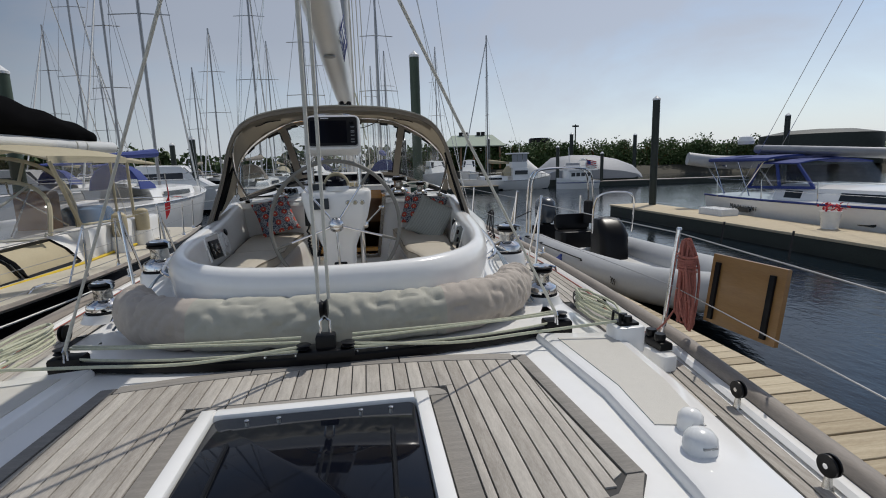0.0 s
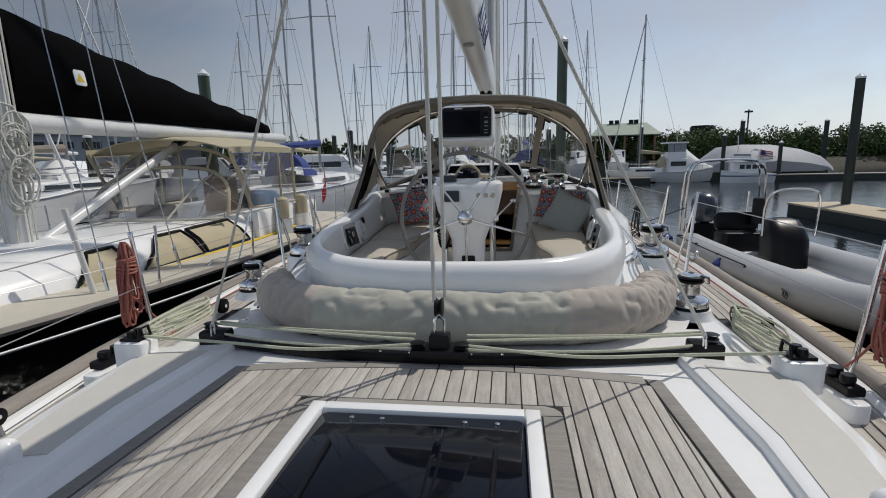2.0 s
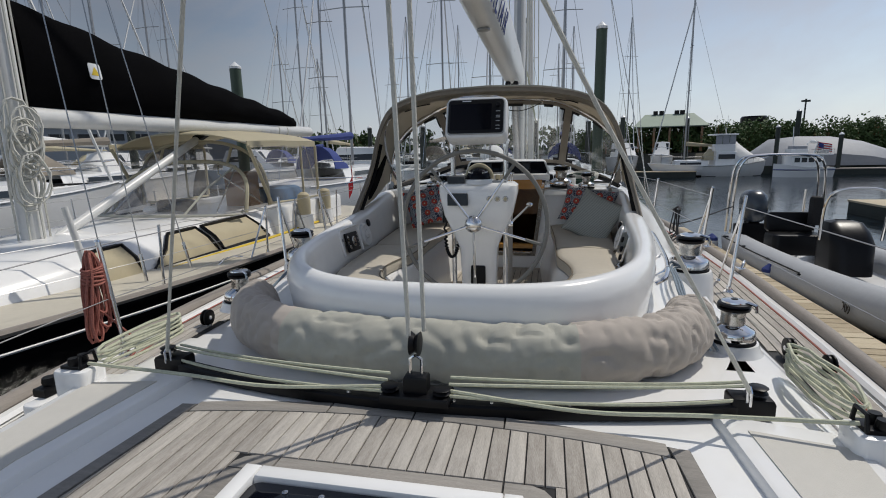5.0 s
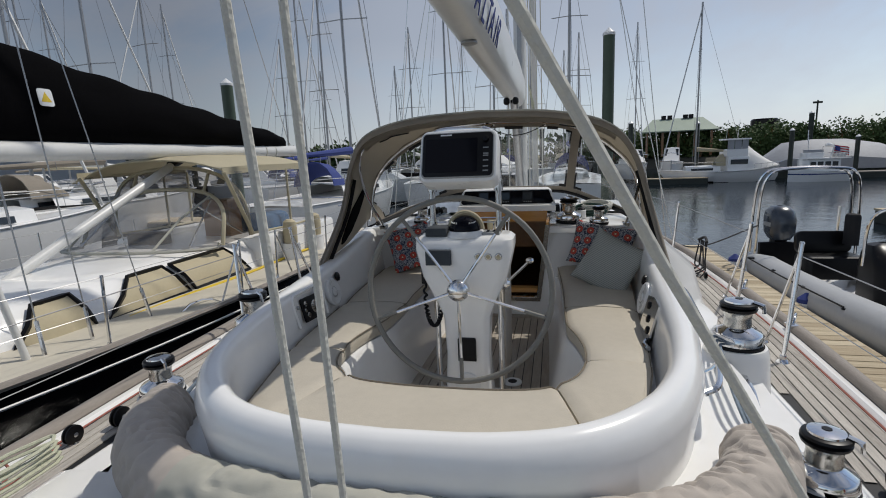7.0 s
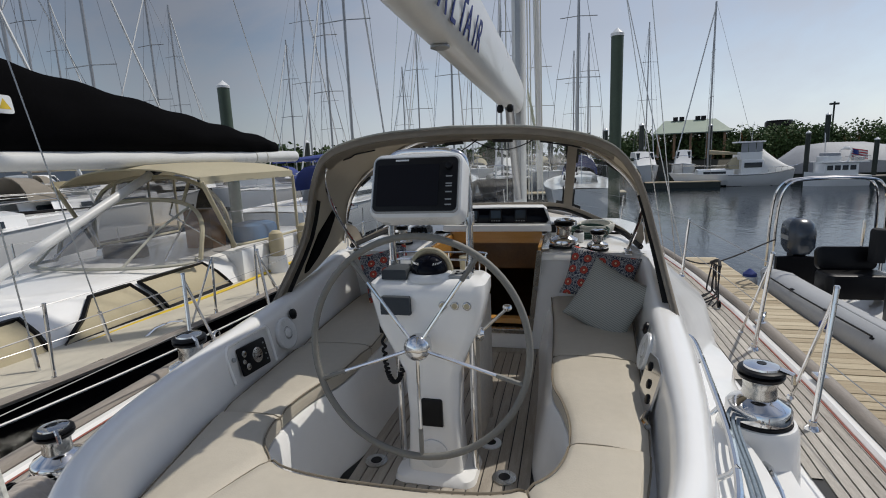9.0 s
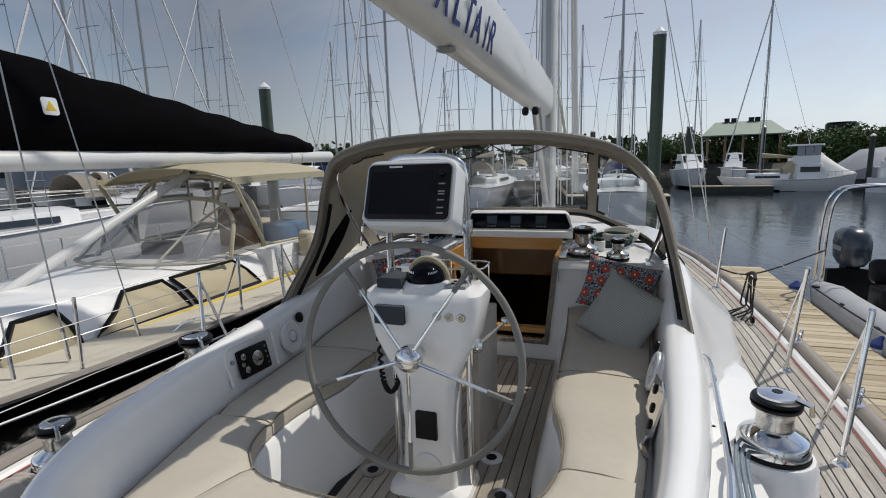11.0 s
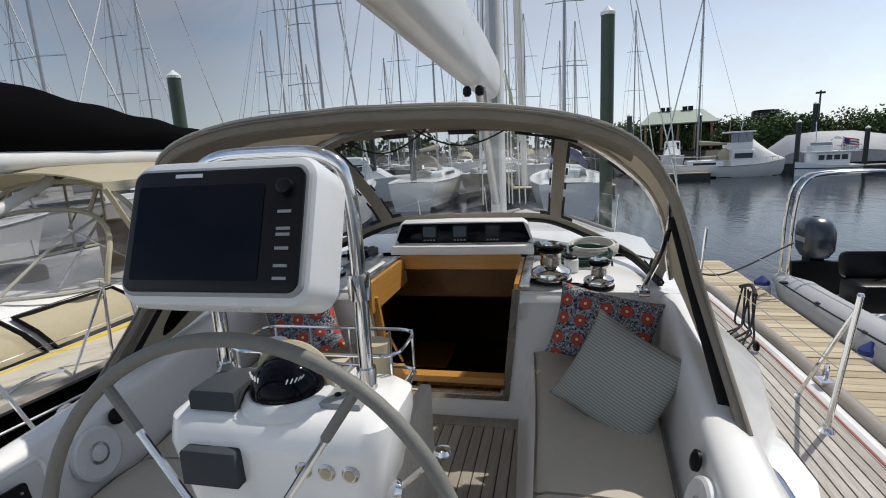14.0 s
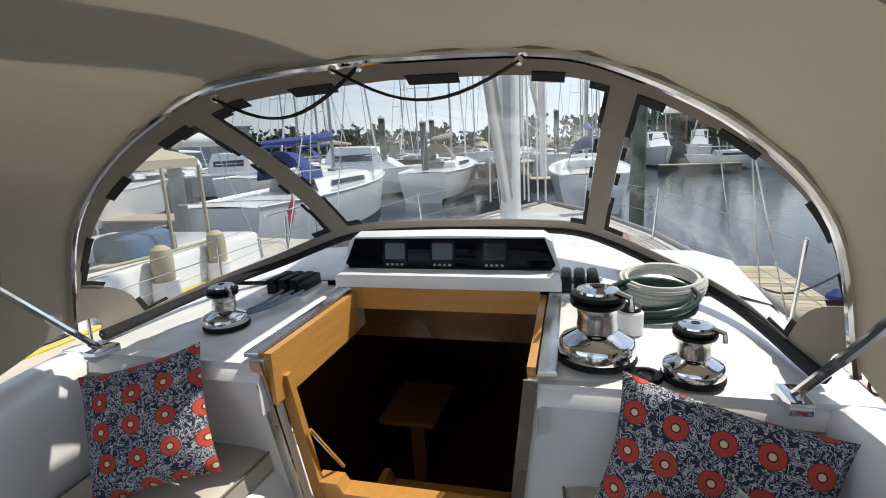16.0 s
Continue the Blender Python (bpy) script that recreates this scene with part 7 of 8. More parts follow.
    wv = part("dodger_window", grid([foot, [p.lerp(q, 0.5) + Vector((0, -0.03, 0.05)) for p, q in zip(foot, low)], low]), HAZY, b, "clear vinyl dodger window")
    wv.visible_shadow = False
    for i0, i1 in ((0, 7), (7, 14), (14, 21)):
        sw = part("smoked_panel", grid([low[max(0, i0 - 1):i1], high[max(0, i0 - 1):i1]]), SMOKED, b, "smoked vinyl upper panel")
        sw.visible_shadow = False
    for nm, line, r in (("dodger_band", low, 0.03), ("dodger_band", high, 0.03), ("dodger_hem", foot, 0.022)):
        part(nm, tube(line, r, 6), CREAM if nm == "dodger_band" else CANVAS_G, b)
    for i in (7, 13):
        part("dodger_seam", tube([low[i], high[i]], 0.024, 6), CREAM, b)
    for i in (0, 6, 14, 20):
        part("window_seam", tube([foot[i], foot[i].lerp(low[i], 0.5) + Vector((0, -0.03, 0.05)), low[i]], 0.016, 6), CANVAS_G, b)
    for sx in (-1, 1):
        part("dodger_strut", tube([(sx * 1.1, 10.1, 0.6), (sx * 0.7, 9.6, 1.1), (sx * 0.5, 9.9, 1.24)], 0.014, 6), STEEL, b)
        part("dodger_strut", tube([(sx * 0.9, 9.2, 0.55), (sx * 0.75, 10.0, 1.2)], 0.014, 6), STEEL, b)
    part("instrument_hump", prism(rounded(0.62, 0.3, 0.12, 5, -0.1, 9.6), 0.5, 0.7, bevel=0.06), BLACK, b, "dark instrument hump")
    part("cockpit_coaming", box(-1.3, 1.3, 10.2, 12.8, 0.05, 0.52, 0.06), GELCOAT, b)
    part("seat_back", box(0.3, 0.75, 10.3, 10.6, 0.5, 1.1, 0.05), DARK_WOOD, b, "brown helm seat")
    part("blue_cushion", prism(rounded(0.6, 0.75, 0.14, 5, 0.8, 11.2), 0.52, 0.8, bevel=0.12), BLUE, b, "blue cushion in the cockpit")
    for x, y in ((1.42, 10.9), (1.4, 11.8)):
        wv = part("covered_winch", lathe([(0.11, 0.3), (0.115, 0.55), (0.1, 0.66), (0.05, 0.7)], 14, (x, y, 0.0)), TAN, b, "winch under a beige cover")
        part("winch_pad", lathe([(0.16, 0.02), (0.14, 0.31)], 14, (x, y, 0)), GELCOAT, b)
    # rails
    def edge(y):
        s = y / L
        return W / 2 * (1 - (1 - min(1, s / 0.62)) ** 2.2) * (1 - 0.28 * max(0, (s - 0.62) / 0.38) ** 2) - 0.1
    ysn = (3.4, 5.2, 6.9, 8.7, 9.5, 11.2, 12.9, 14.2)
    for sx in (1, -1):
        for y in ysn:
            st = part("stanchion", tube([(sx * edge(y), y, 0.05), (sx * (edge(y) + 0.03), y, 0.72)], 0.014, 8), CHROME, b)
            part("socket", lathe([(0.04, 0.05), (0.022, 0.08), (0.02, 0.12)], 10, (sx * edge(y), y, 0)), CHROME, st)
        for z in (0.7, 0.4):
            part("lifeline", tube([(sx * (edge(y) + 0.02), y, z) for y in ysn], 0.003, 4), ALU_G, b)
    for y in (8.7, 9.5):
        part("gate_brace", tube([(edge(y) + 0.02, y, 0.7), (edge(y), y + (0.4 if y > 9 else -0.4), 0.05)], 0.012, 6), CHROME, b)
    part("stern_rail", tube(spline([(1.4, 12.9, 0.72), (1.35, 14.3, 0.75), (0, 14.7, 0.75), (-1.35, 14.3, 0.75)], 5), 0.014, 6), CHROME, b)
    for k, (x, y, z, y2, z2) in enumerate(((1.6, 7.0, 0.05, 7.2, 14), (1.55, 6.6, 0.05, 7.2, 9), (1.58, 7.7, 0.05, 7.25, 9), (0, 14.5, 0.2, 7.2, 16.5))):
        part("shroud", tube([(x, y, z), (0, y2, z2)], 0.008, 4), STEEL, b)
        if k < 3:
            d = (Vector((0, y2, z2)) - Vector((x, y, z))).normalized()
            part("turnbuckle", tube([Vector((x, y, z)), Vector((x, y, z)) + d * 0.35], 0.018, 6), CHROME, b)
    part("preventer_post", tube([(1.5, 6.5, 0.05), (1.4, 6.4, 0.95)], 0.028, 10), ALU, b, "white padded post")
    part("deck_cleat", tube([(1.78, 7.9, 0.07), (1.76, 8.05, 0.11), (1.76, 8.25, 0.11), (1.78, 8.4, 0.07)], 0.014, 6), CHROME, b)
    part("chock", box(1.86, 1.95, 7.0, 7.35, 0.0, 0.09, 0.02), STEEL, b)
    f = part("furled_flag", shell([[(0.9 + 0.08 * math.sin(4 * s) * s, 14.5 - 0.1 * s, 1.15 - 0.55 * s - 0.12 * t) for s in np.linspace(0, 1, 8)] for t in (0, 1, 2, 3)], 0.004), FLAGRED, b, "furled red and white ensign")
    part("flag_staff", tube([(0.9, 14.55, 0.5), (0.9, 14.45, 1.3)], 0.012, 6), STEEL, b)


build_neighbour()


def build_dinghy():
    """The grey inflatable on the far side of the finger dock, bow towards us."""
    d = thing("inflatable_boat", "grey rigid inflatable boat with dark outboard and steel arch", "dinghy", (0, 0, 0))
    z = -0.55

    def side(sx, r=0.27):
        pts = spline([(4.78, 12.7, z + 0.02), (4.78 + sx * 0.62, 12.4, z), (4.78 + sx * 0.78, 11, z), (4.78 + sx * 0.8, 9, z + 0.02), (4.78 + sx * 0.72, 7.3, z + 0.08), (4.78 + sx * 0.4, 6.2, z + 0.16), (4.78, 5.85, z + 0.2)][1 if True else 0:], 6)
        rs = [r * min(1, 0.35 + 0.65 * min(1, i / 5)) for i in range(len(pts))]
        return tube(pts, rs, 16)
    for sx in (-1, 1):
        t = part("tube", side(sx), HYPALON, d, "grey inflatable side tube")
        grab = spline([(4.78 + sx * 0.98, 11.5, z + 0.18), (4.78 + sx * 1.02, 10, z + 0.2), (4.78 + sx * 1.0, 8.4, z + 0.22)], 8)
        part("grab_line", tube(grab, 0.011, 5), ROPE_K, t)
        for y in (11.4, 10.4, 9.4, 8.4):
            part("line_patch", lathe([(0.06, -0.01), (0.05, 0.012)], 10, (4.78 + sx * 0.96, y, z + 0.2)), BLACK, t)
    rows = [[(4.78 - 0.65 * w, y, z + 0.02), (4.78, y, z - 0.2), (4.78 + 0.65 * w, y, z + 0.02)] for y, w in ((12.2, 1), (9, 1), (7, 0.85), (6.1, 0.3))]
    part("hull", grid(rows), GELCOAT, d)
    part("transom", box(4.2, 5.36, 12.1, 12.2, z - 0.3, z + 0.35, 0.02), BLACK, d)
    o = part("outboard", grid([[(x, y, zz) for x, y in rounded(w, l, min(w, l) * 0.42, 5, 4.6, 12.35 + sh)] for zz, w, l, sh in ((z + 0.38, 0.3, 0.44, 0), (z + 0.5, 0.42, 0.6, 0), (z + 0.75, 0.43, 0.64, 0.02), (z + 0.9, 0.38, 0.56, 0.04), (z + 0.98, 0.26, 0.36, 0.05), (z + 1.0, 0.1, 0.12, 0.05))], close_u=True), OUTBOARD, d, "dark blue outboard cowling")
    part("leg", box(4.5, 4.7, 12.25, 12.5, z - 0.6, z + 0.42, 0.04), BLACK, o)
    part("side_mark", box(4.385, 4.39, 12.2, 12.5, z + 0.62, z + 0.7), GREY_PL, o)
    c = part("console", grid([[(x, y, zz) for x, y in rounded(w, l, min(w, l) * 0.3, 5, 4.85, 9.5 + sh)] for zz, w, l, sh in ((z, 0.56, 0.7, 0), (z + 0.45, 0.58, 0.66, 0.02), (z + 0.62, 0.54, 0.5, 0.08), (z + 0.74, 0.44, 0.3, 0.14), (z + 0.77, 0.2, 0.1, 0.16))], close_u=True), BLACK, d, "black steering console")
    part("seat", prism(rounded(0.86, 0.5, 0.1, 5, 4.78, 10.9), z, z + 0.36, bevel=0.06), BLACK, d, "black bench seat")
    part("seat_back", move(prism(rounded(0.8, 0.36, 0.1, 5), -0.05, 0.05, bevel=0.03), pose(4.78, 11.16, z + 0.52, 78)), BLACK, d, "black padded backrest")
    part("screen_hoop", tube(spline([(4.45, 9.4, z + 0.5), (4.45, 9.35, z + 1.05), (4.6, 9.3, z + 1.25), (5.1, 9.3, z + 1.25), (5.25, 9.35, z + 1.05), (5.25, 9.4, z + 0.5)], 5), 0.02, 8), CHROME, c)
    for y in (11.75, 12.0):
        part("arch", tube(spline([(4.0, y, z + 0.2), (4.02, y - 0.02, z + 1.2), (4.12, y - 0.05, z + 1.6), (4.4, y - 0.06, z + 1.7), (5.16, y - 0.06, z + 1.7), (5.44, y - 0.05, z + 1.6), (5.54, y - 0.02, z + 1.2), (5.56, y, z + 0.2)], 5), 0.024, 8), CHROME, d, "stainless radar arch")
    part("ski_post", tube([(4.98, 11.2, z + 0.3), (5.0, 11.2, z + 1.1)], 0.02, 8), CHROME, d)
    part("striped_cloth", prism(rounded(0.16, 0.24, 0.06, 4, 5.1, 11.0), z + 0.5, z + 1.0, bevel=0.05), BLACK_MESH, d)
    tx = text_mesh("MS 909", 0.15, BLACK, pose(3.8, 7.35, z + 0.03, 90, 0, -90) @ pose(0, 0, 0, -8, 0, 0))
    tx.parent = d
    tagged(tx, "black registration characters")
    tx.matrix_basis = pose(3.82, 7.62, z + 0.04, 90, 0, -97)
    for x, y in ((3.75, 9.2), (3.73, 11.9)):
        f = thing("fender", "white fender hung between dock and dinghy", "fender", (x, y, -0.66), "fenders")
        part("body", lathe([(0.02, -0.32), (0.1, -0.26), (0.12, -0.1), (0.12, 0.1), (0.1, 0.2), (0.04, 0.25)], 16), PLASTIC, f)
        part("cap", lathe([(0.12, 0.05), (0.105, 0.2), (0.04, 0.26), (0.02, 0.28)], 16), FLAGBLUE, f)


build_dinghy()


def pile(x, y, top, r, mat, cone=True):
    p = thing("mooring_pile", "tall dark green mooring pile with a pointed cap", "pile", (x, y, -1.2), "mooring piles")
    part("shaft", tube([(0, 0, 0), (0, 0, (top + 1.2) * 0.5), (0, 0, top + 1.2)], r, 14), mat, p)
    if cone:
        part("cap", lathe([(r * 1.08, top + 1.2), (r * 1.1, top + 1.26), (0.01, top + 1.26 + r * 0.9)], 14), PLASTIC, p, "white pointed cap")


pile(1.72, 14.9, 4.25, 0.135, PILE)
pile(-8.6, 15.0, 3.85, 0.16, PILE)
pile(11.83, 19.52, 3.6, 0.14, PILE_D)
pile(10.88, 43.51, 3.33, 0.15, PILE_D)
pile(16.64, 42.13, 2.47, 0.15, PILE_D)
pile(21.5, 43.77, 1.87, 0.15, PILE_D)
rng = random.Random(17)
for x, y, top, r in ((-3.4, 38, 2.9, 0.18), (-9, 30, 3.0, 0.17), (-9.6, 42, 3.3, 0.2), (-13.5, 40, 3.2, 0.18), (-6.2, 28, 2.6, 0.16), (-16.5, 34, 3.1, 0.18), (-0.6, 45, 3.6, 0.2), (3.3, 40, 3.2, 0.18), (7.3, 52, 4.0, 0.22), (26.5, 62.5, 4.6, 0.24), (35.5, 63, 4.4, 0.24), (-22, 30, 3.2, 0.18), (-19, 22, 2.6, 0.18), (33, 36, 4.3, 0.2), (41, 34, 3.2, 0.2)):
    pile(x, y, top, r, PILE_D)


def far_dock(name, x0, x1, y0, y1, label):
    d = thing(name, label, "dock", (0, 0, 0), "docks")
    part("float", box(x0, x1, y0, y1, -1.02, -0.62, 0.02), PILE_D, d)
    part("planking", box(x0 - 0.03, x1 + 0.03, y0 - 0.03, y1 + 0.03, -0.615, -0.55, 0.01), DOCKWOOD if x1 < 14 else TOERAIL, d)


far_dock("floating_dock", 10.45, 12.1, 2.5, 20.4, "long floating timber dock across the basin")
far_dock("floating_dock", 6.3, 11.2, 41.4, 42.4, "floating timber dock by the far bank")
far_dock("floating_dock", 19.6, 36.0, 43.2, 44.4, "floating timber dock by the far bank")
far_dock("floating_dock", -30.0, 4.0, 33.0, 34.6, "floating timber dock between the moored boats")
far_dock("floating_dock", -40.0, -7.2, 19.5, 21.2, "floating timber dock between the moored boats")


def build_main_event():
    b = thing("moored_sailboat", "white sailing yacht with a navy bimini lying at the far dock", "sailboat", (14.4, 2.5, -0.62))
    L, W = 15.2, 4.3
    rows = hull_parts(b, L, W, 0.55, GELCOAT, GELCOAT, FLAGBLUE, 18)
    rr = []
    for y in np.linspace(3.5, 12.2, 10):
        w = lerp_table([(3.5, 0.5), (6, 1.2), (12.2, 1.4)], y)
        rr.append([(-w, y, 0.55), (-w + 0.15, y, 0.95), (-w + 0.5, y, 1.05), (w - 0.5, y, 1.05), (w - 0.15, y, 0.95), (w, y, 0.55)])
    part("trunk_cabin", grid(rr), GELCOAT, b)
    for y0, y1 in ((4.6, 5.1), (6.2, 8.2), (8.6, 10.0), (11.2, 11.8)):
        part("cabin_window", grid([[(-lerp_table([(3.5, 0.5), (6, 1.2), (12.2, 1.4)], y) + 0.03 + 0.08 * s, y, 0.64 + 0.22 * s) for y in (y0, y1)] for s in (0, 1)]), PANE, b, "dark cabin window")
    for y in (5.0, 8.5, 12.6):
        part("hull_port", move(prism(rounded(0.5, 0.16, 0.07, 4), -0.01, 0.02), pose(-2.02 if y > 6 else -1.93, y, 0.22, 90, 0, -90)), PANE, b, "dark hull window")
    tx = text_mesh("MAIN EVENT", 0.25, BLACK, pose(-2.0, 13.3, -0.05, 90, 0, -90))
    tx.parent = b
    tagged(tx, "black lettering on the hull")
    tx.matrix_basis = pose(-1.84, 13.5, 0.2, 84, 0, -96.4)
    part("bimini", shell([[(x, y, 1.8 + 0.1 * (1 - (x / 1.4) ** 2)) for x in np.linspace(-1.4, 1.4, 9)] for y in (12.5, 13.8, 15.3)], 0.06), FLAGBLUE, b, "navy bimini top")
    part("bimini_edge", tube([(-1.4, 12.5, 1.8), (-1.42, 13.8, 1.8), (-1.4, 15.3, 1.8)], 0.05, 6), FLAGBLUE, b)
    for y in (12.6, 13.8, 15.0):
        part("bimini_leg", tube([(-1.4, y, 1.8), (-1.45, y + (0.9 if y < 13 else -0.7), 0.6)], 0.02, 6), CHROME, b)
    part("dodger_top", shell([[(x, y, 1.66 + 0.12 * (1 - (x / 1.3) ** 2)) for x in np.linspace(-1.3, 1.3, 9)] for y in (11.4, 12.0, 12.9)], 0.04), FLAGBLUE, b, "navy dodger")
    dw = part("dodger_window", grid([[(-1.3, 12.9, 1.65), (-1.3, 11.4, 1.65), (0, 11.2, 1.74), (1.3, 11.4, 1.65)], [(-1.35, 13.2, 0.9), (-1.3, 10.8, 0.97), (0, 10.6, 1.06), (1.3, 10.8, 0.97)]]), VINYL, b)
    for p, q in (((-1.3, 12.9, 1.65), (-1.36, 13.25, 0.9)), ((-1.3, 11.4, 1.65), (-1.3, 10.8, 0.97)), ((-1.3, 12.2, 1.65), (-1.33, 12.0, 0.94)), ((-1.36, 13.25, 0.9), (-1.3, 10.8, 0.97))):
        part("dodger_frame", tube([p, q], 0.05, 6), FLAGBLUE, b)
    part("boom", tube([(0, 4.6, 1.62), (0, 14.6, 2.18)], 0.15, 12), ALU_G, b, "grey boom with furled sail")
    part("mast", tube([(0, 4.4, 0.5), (0, 4.4, 18)], 0.12, 10), ALU_G, b)
    for k, (p, q) in enumerate((((-0.3, 15.0, 0.7), (0, 4.4, 18)), ((-1.9, 3.2, 0.6), (0, 4.4, 17)), ((-0.4, 9, 2.8), (0, 4.4, 15)), ((0.3, 14.8, 0.7), (0, 4.4, 17)))):
        part("stay", tube([p, q], 0.012, 4), STEEL, b)
    for y in (4, 6, 8, 10, 12, 14):
        part("stanchion", tube([(-1.95, y, 0.55), (-1.98, y, 1.2)], 0.016, 6), CHROME, b)
    for z in (1.18, 0.88):
        part("lifeline", tube([(-1.97, y, z) for y in (3, 6, 9, 12, 14.5)], 0.007, 4), STEEL, b)
    for p, q in (((-1.2, 14.6, 0.6), (-1.2, 15.9, 1.9)), ((0.9, 14.6, 0.6), (0.9, 15.9, 1.9)), ((-1.2, 14.6, 1.6), (-1.0, 15.9, 1.7))):
        part("davit", tube([p, q], 0.03, 6), CHROME, b)
    t = part("slung_dinghy", tube(spline([(-2.0, 15.7, 1.9), (-1.0, 15.4, 1.75), (0.6, 15.4, 1.7), (1.4, 15.7, 1.7), (0.6, 16.3, 1.7), (-1.0, 16.3, 1.8)], 5), 0.24, 12), HYPALON, b, "grey dinghy slung on davits")
    part("radar_dome", lathe([(0.25, 0), (0.28, 0.1), (0.2, 0.25), (0.01, 0.3)], 14, (-0.8, 14.2, 2.35)), PLASTIC, b)
    for y, z in ((6.8, -0.15), (5.4, -0.2), (5.0, -0.2)):
        part("fender", lathe([(0.03, z - 0.5), (0.14, z - 0.4), (0.14, z + 0.2), (0.04, z + 0.35)], 12, (-2.24, y, 0)), PLASTIC, b, "white fender")
    bx = single("dock_box", move(box(-0.3, 0.3, -0.55, 0.55, 0, 0.22, 0.05), pose(11.6, 15.3, -0.548)), PLASTIC, "low white tray on the dock", "box")
    pot = thing("flower_pot", "white pot of red flowers on the dock", "plant pot", (11.75, 11.4, -0.548))
    part("pot", lathe([(0.18, 0), (0.22, 0.4), (0.24, 0.44), (0.2, 0.44)], 16), PLASTIC, pot)
    bm = bmesh.new()
    r2 = random.Random(3)
    for k in range(60):
        c = Vector((r2.gauss(0, 0.12), r2.gauss(0, 0.12), 0.52 + r2.uniform(-0.06, 0.14)))
        u, v = Vector((r2.uniform(-1, 1), r2.uniform(-1, 1), r2.uniform(-1, 1))).normalized() * 0.05, Vector((r2.uniform(-1, 1), r2.uniform(-1, 1), 0.3)).normalized() * 0.04
        bm.faces.new([bm.verts.new(c + u), bm.verts.new(c + v), bm.verts.new(c - u), bm.verts.new(c - v)])
    part("flowers", bm, FLAGRED, pot, "red flowers")


build_main_event()


def far_sailboat(x, y, rz, L, h, hull, cover, sheer=0.35):
    b = thing("distant_sailboat", "moored white sailing yacht with bare mast and canvas cover", "sailboat", (x, y, 0), "moored yachts", rz)
    W = L * 0.3
    hull_parts(b, L, W, sheer, hull, GELCOAT, None, 10)
    rr = []
    for s in np.linspace(0.3, 0.68, 6):
        w = W * 0.27
        rr.append([(-w, s * L, sheer), (-w * 0.85, s * L, sheer + 0.42), (0, s * L, sheer + 0.5), (w * 0.85, s * L, sheer + 0.42), (w, s * L, sheer)])
    part("cabin", grid(rr), GELCOAT, b)
    for sx in (-1, 1):
        part("cabin_window", grid([[(sx * (W * 0.272 - 0.03 * q), s * L, sheer + 0.14 + 0.16 * q) for s in (0.36, 0.46, 0.6)] for q in (0, 1)]), PANE, b)
    part("boom_cover", tube([(0, L * 0.43, sheer + 1.7), (0, L * 0.6, sheer + 1.6), (0, L * 0.82, sheer + 1.5)], [0.16, 0.12, 0.06], 8), cover, b, "furled sail under a cover")
    part("dodger", shell([[(W * 0.24 * math.cos(a), yy, sheer + 0.45 + hh * math.sin(a)) for a in np.linspace(0, math.pi, 9)] for yy, hh in ((L * 0.63, 0.35), (L * 0.68, 0.8), (L * 0.74, 0.85))], 0.03), cover, b)
    mast_rig(b, L * 0.42, h, sheer + 0.3, True, ALU_G, W * 0.4, 0.062)
    part("forestay", tube([(0, 0.2, sheer + 0.3), (0, L * 0.42, h * 0.97)], 0.045, 5), WHITE_CLOTH, b)
    part("backstay", tube([(0, L * 0.98, sheer + 0.2), (0, L * 0.42, h)], 0.012, 4), STEEL, b)
    part("pulpit", tube([(-0.4, 0.8, sheer + 0.9), (0, 0.0, sheer + 0.95), (0.4, 0.8, sheer + 0.9)], 0.025, 5), CHROME, b)
    for sx in (-1, 1):
        part("guard_wire", tube([(sx * W * 0.3, L * 0.15, sheer + 0.75), (sx * W * 0.49, L * 0.5, sheer + 0.7), (sx * W * 0.4, L * 0.95, sheer + 0.75)], 0.012, 4), STEEL, b)
    return b


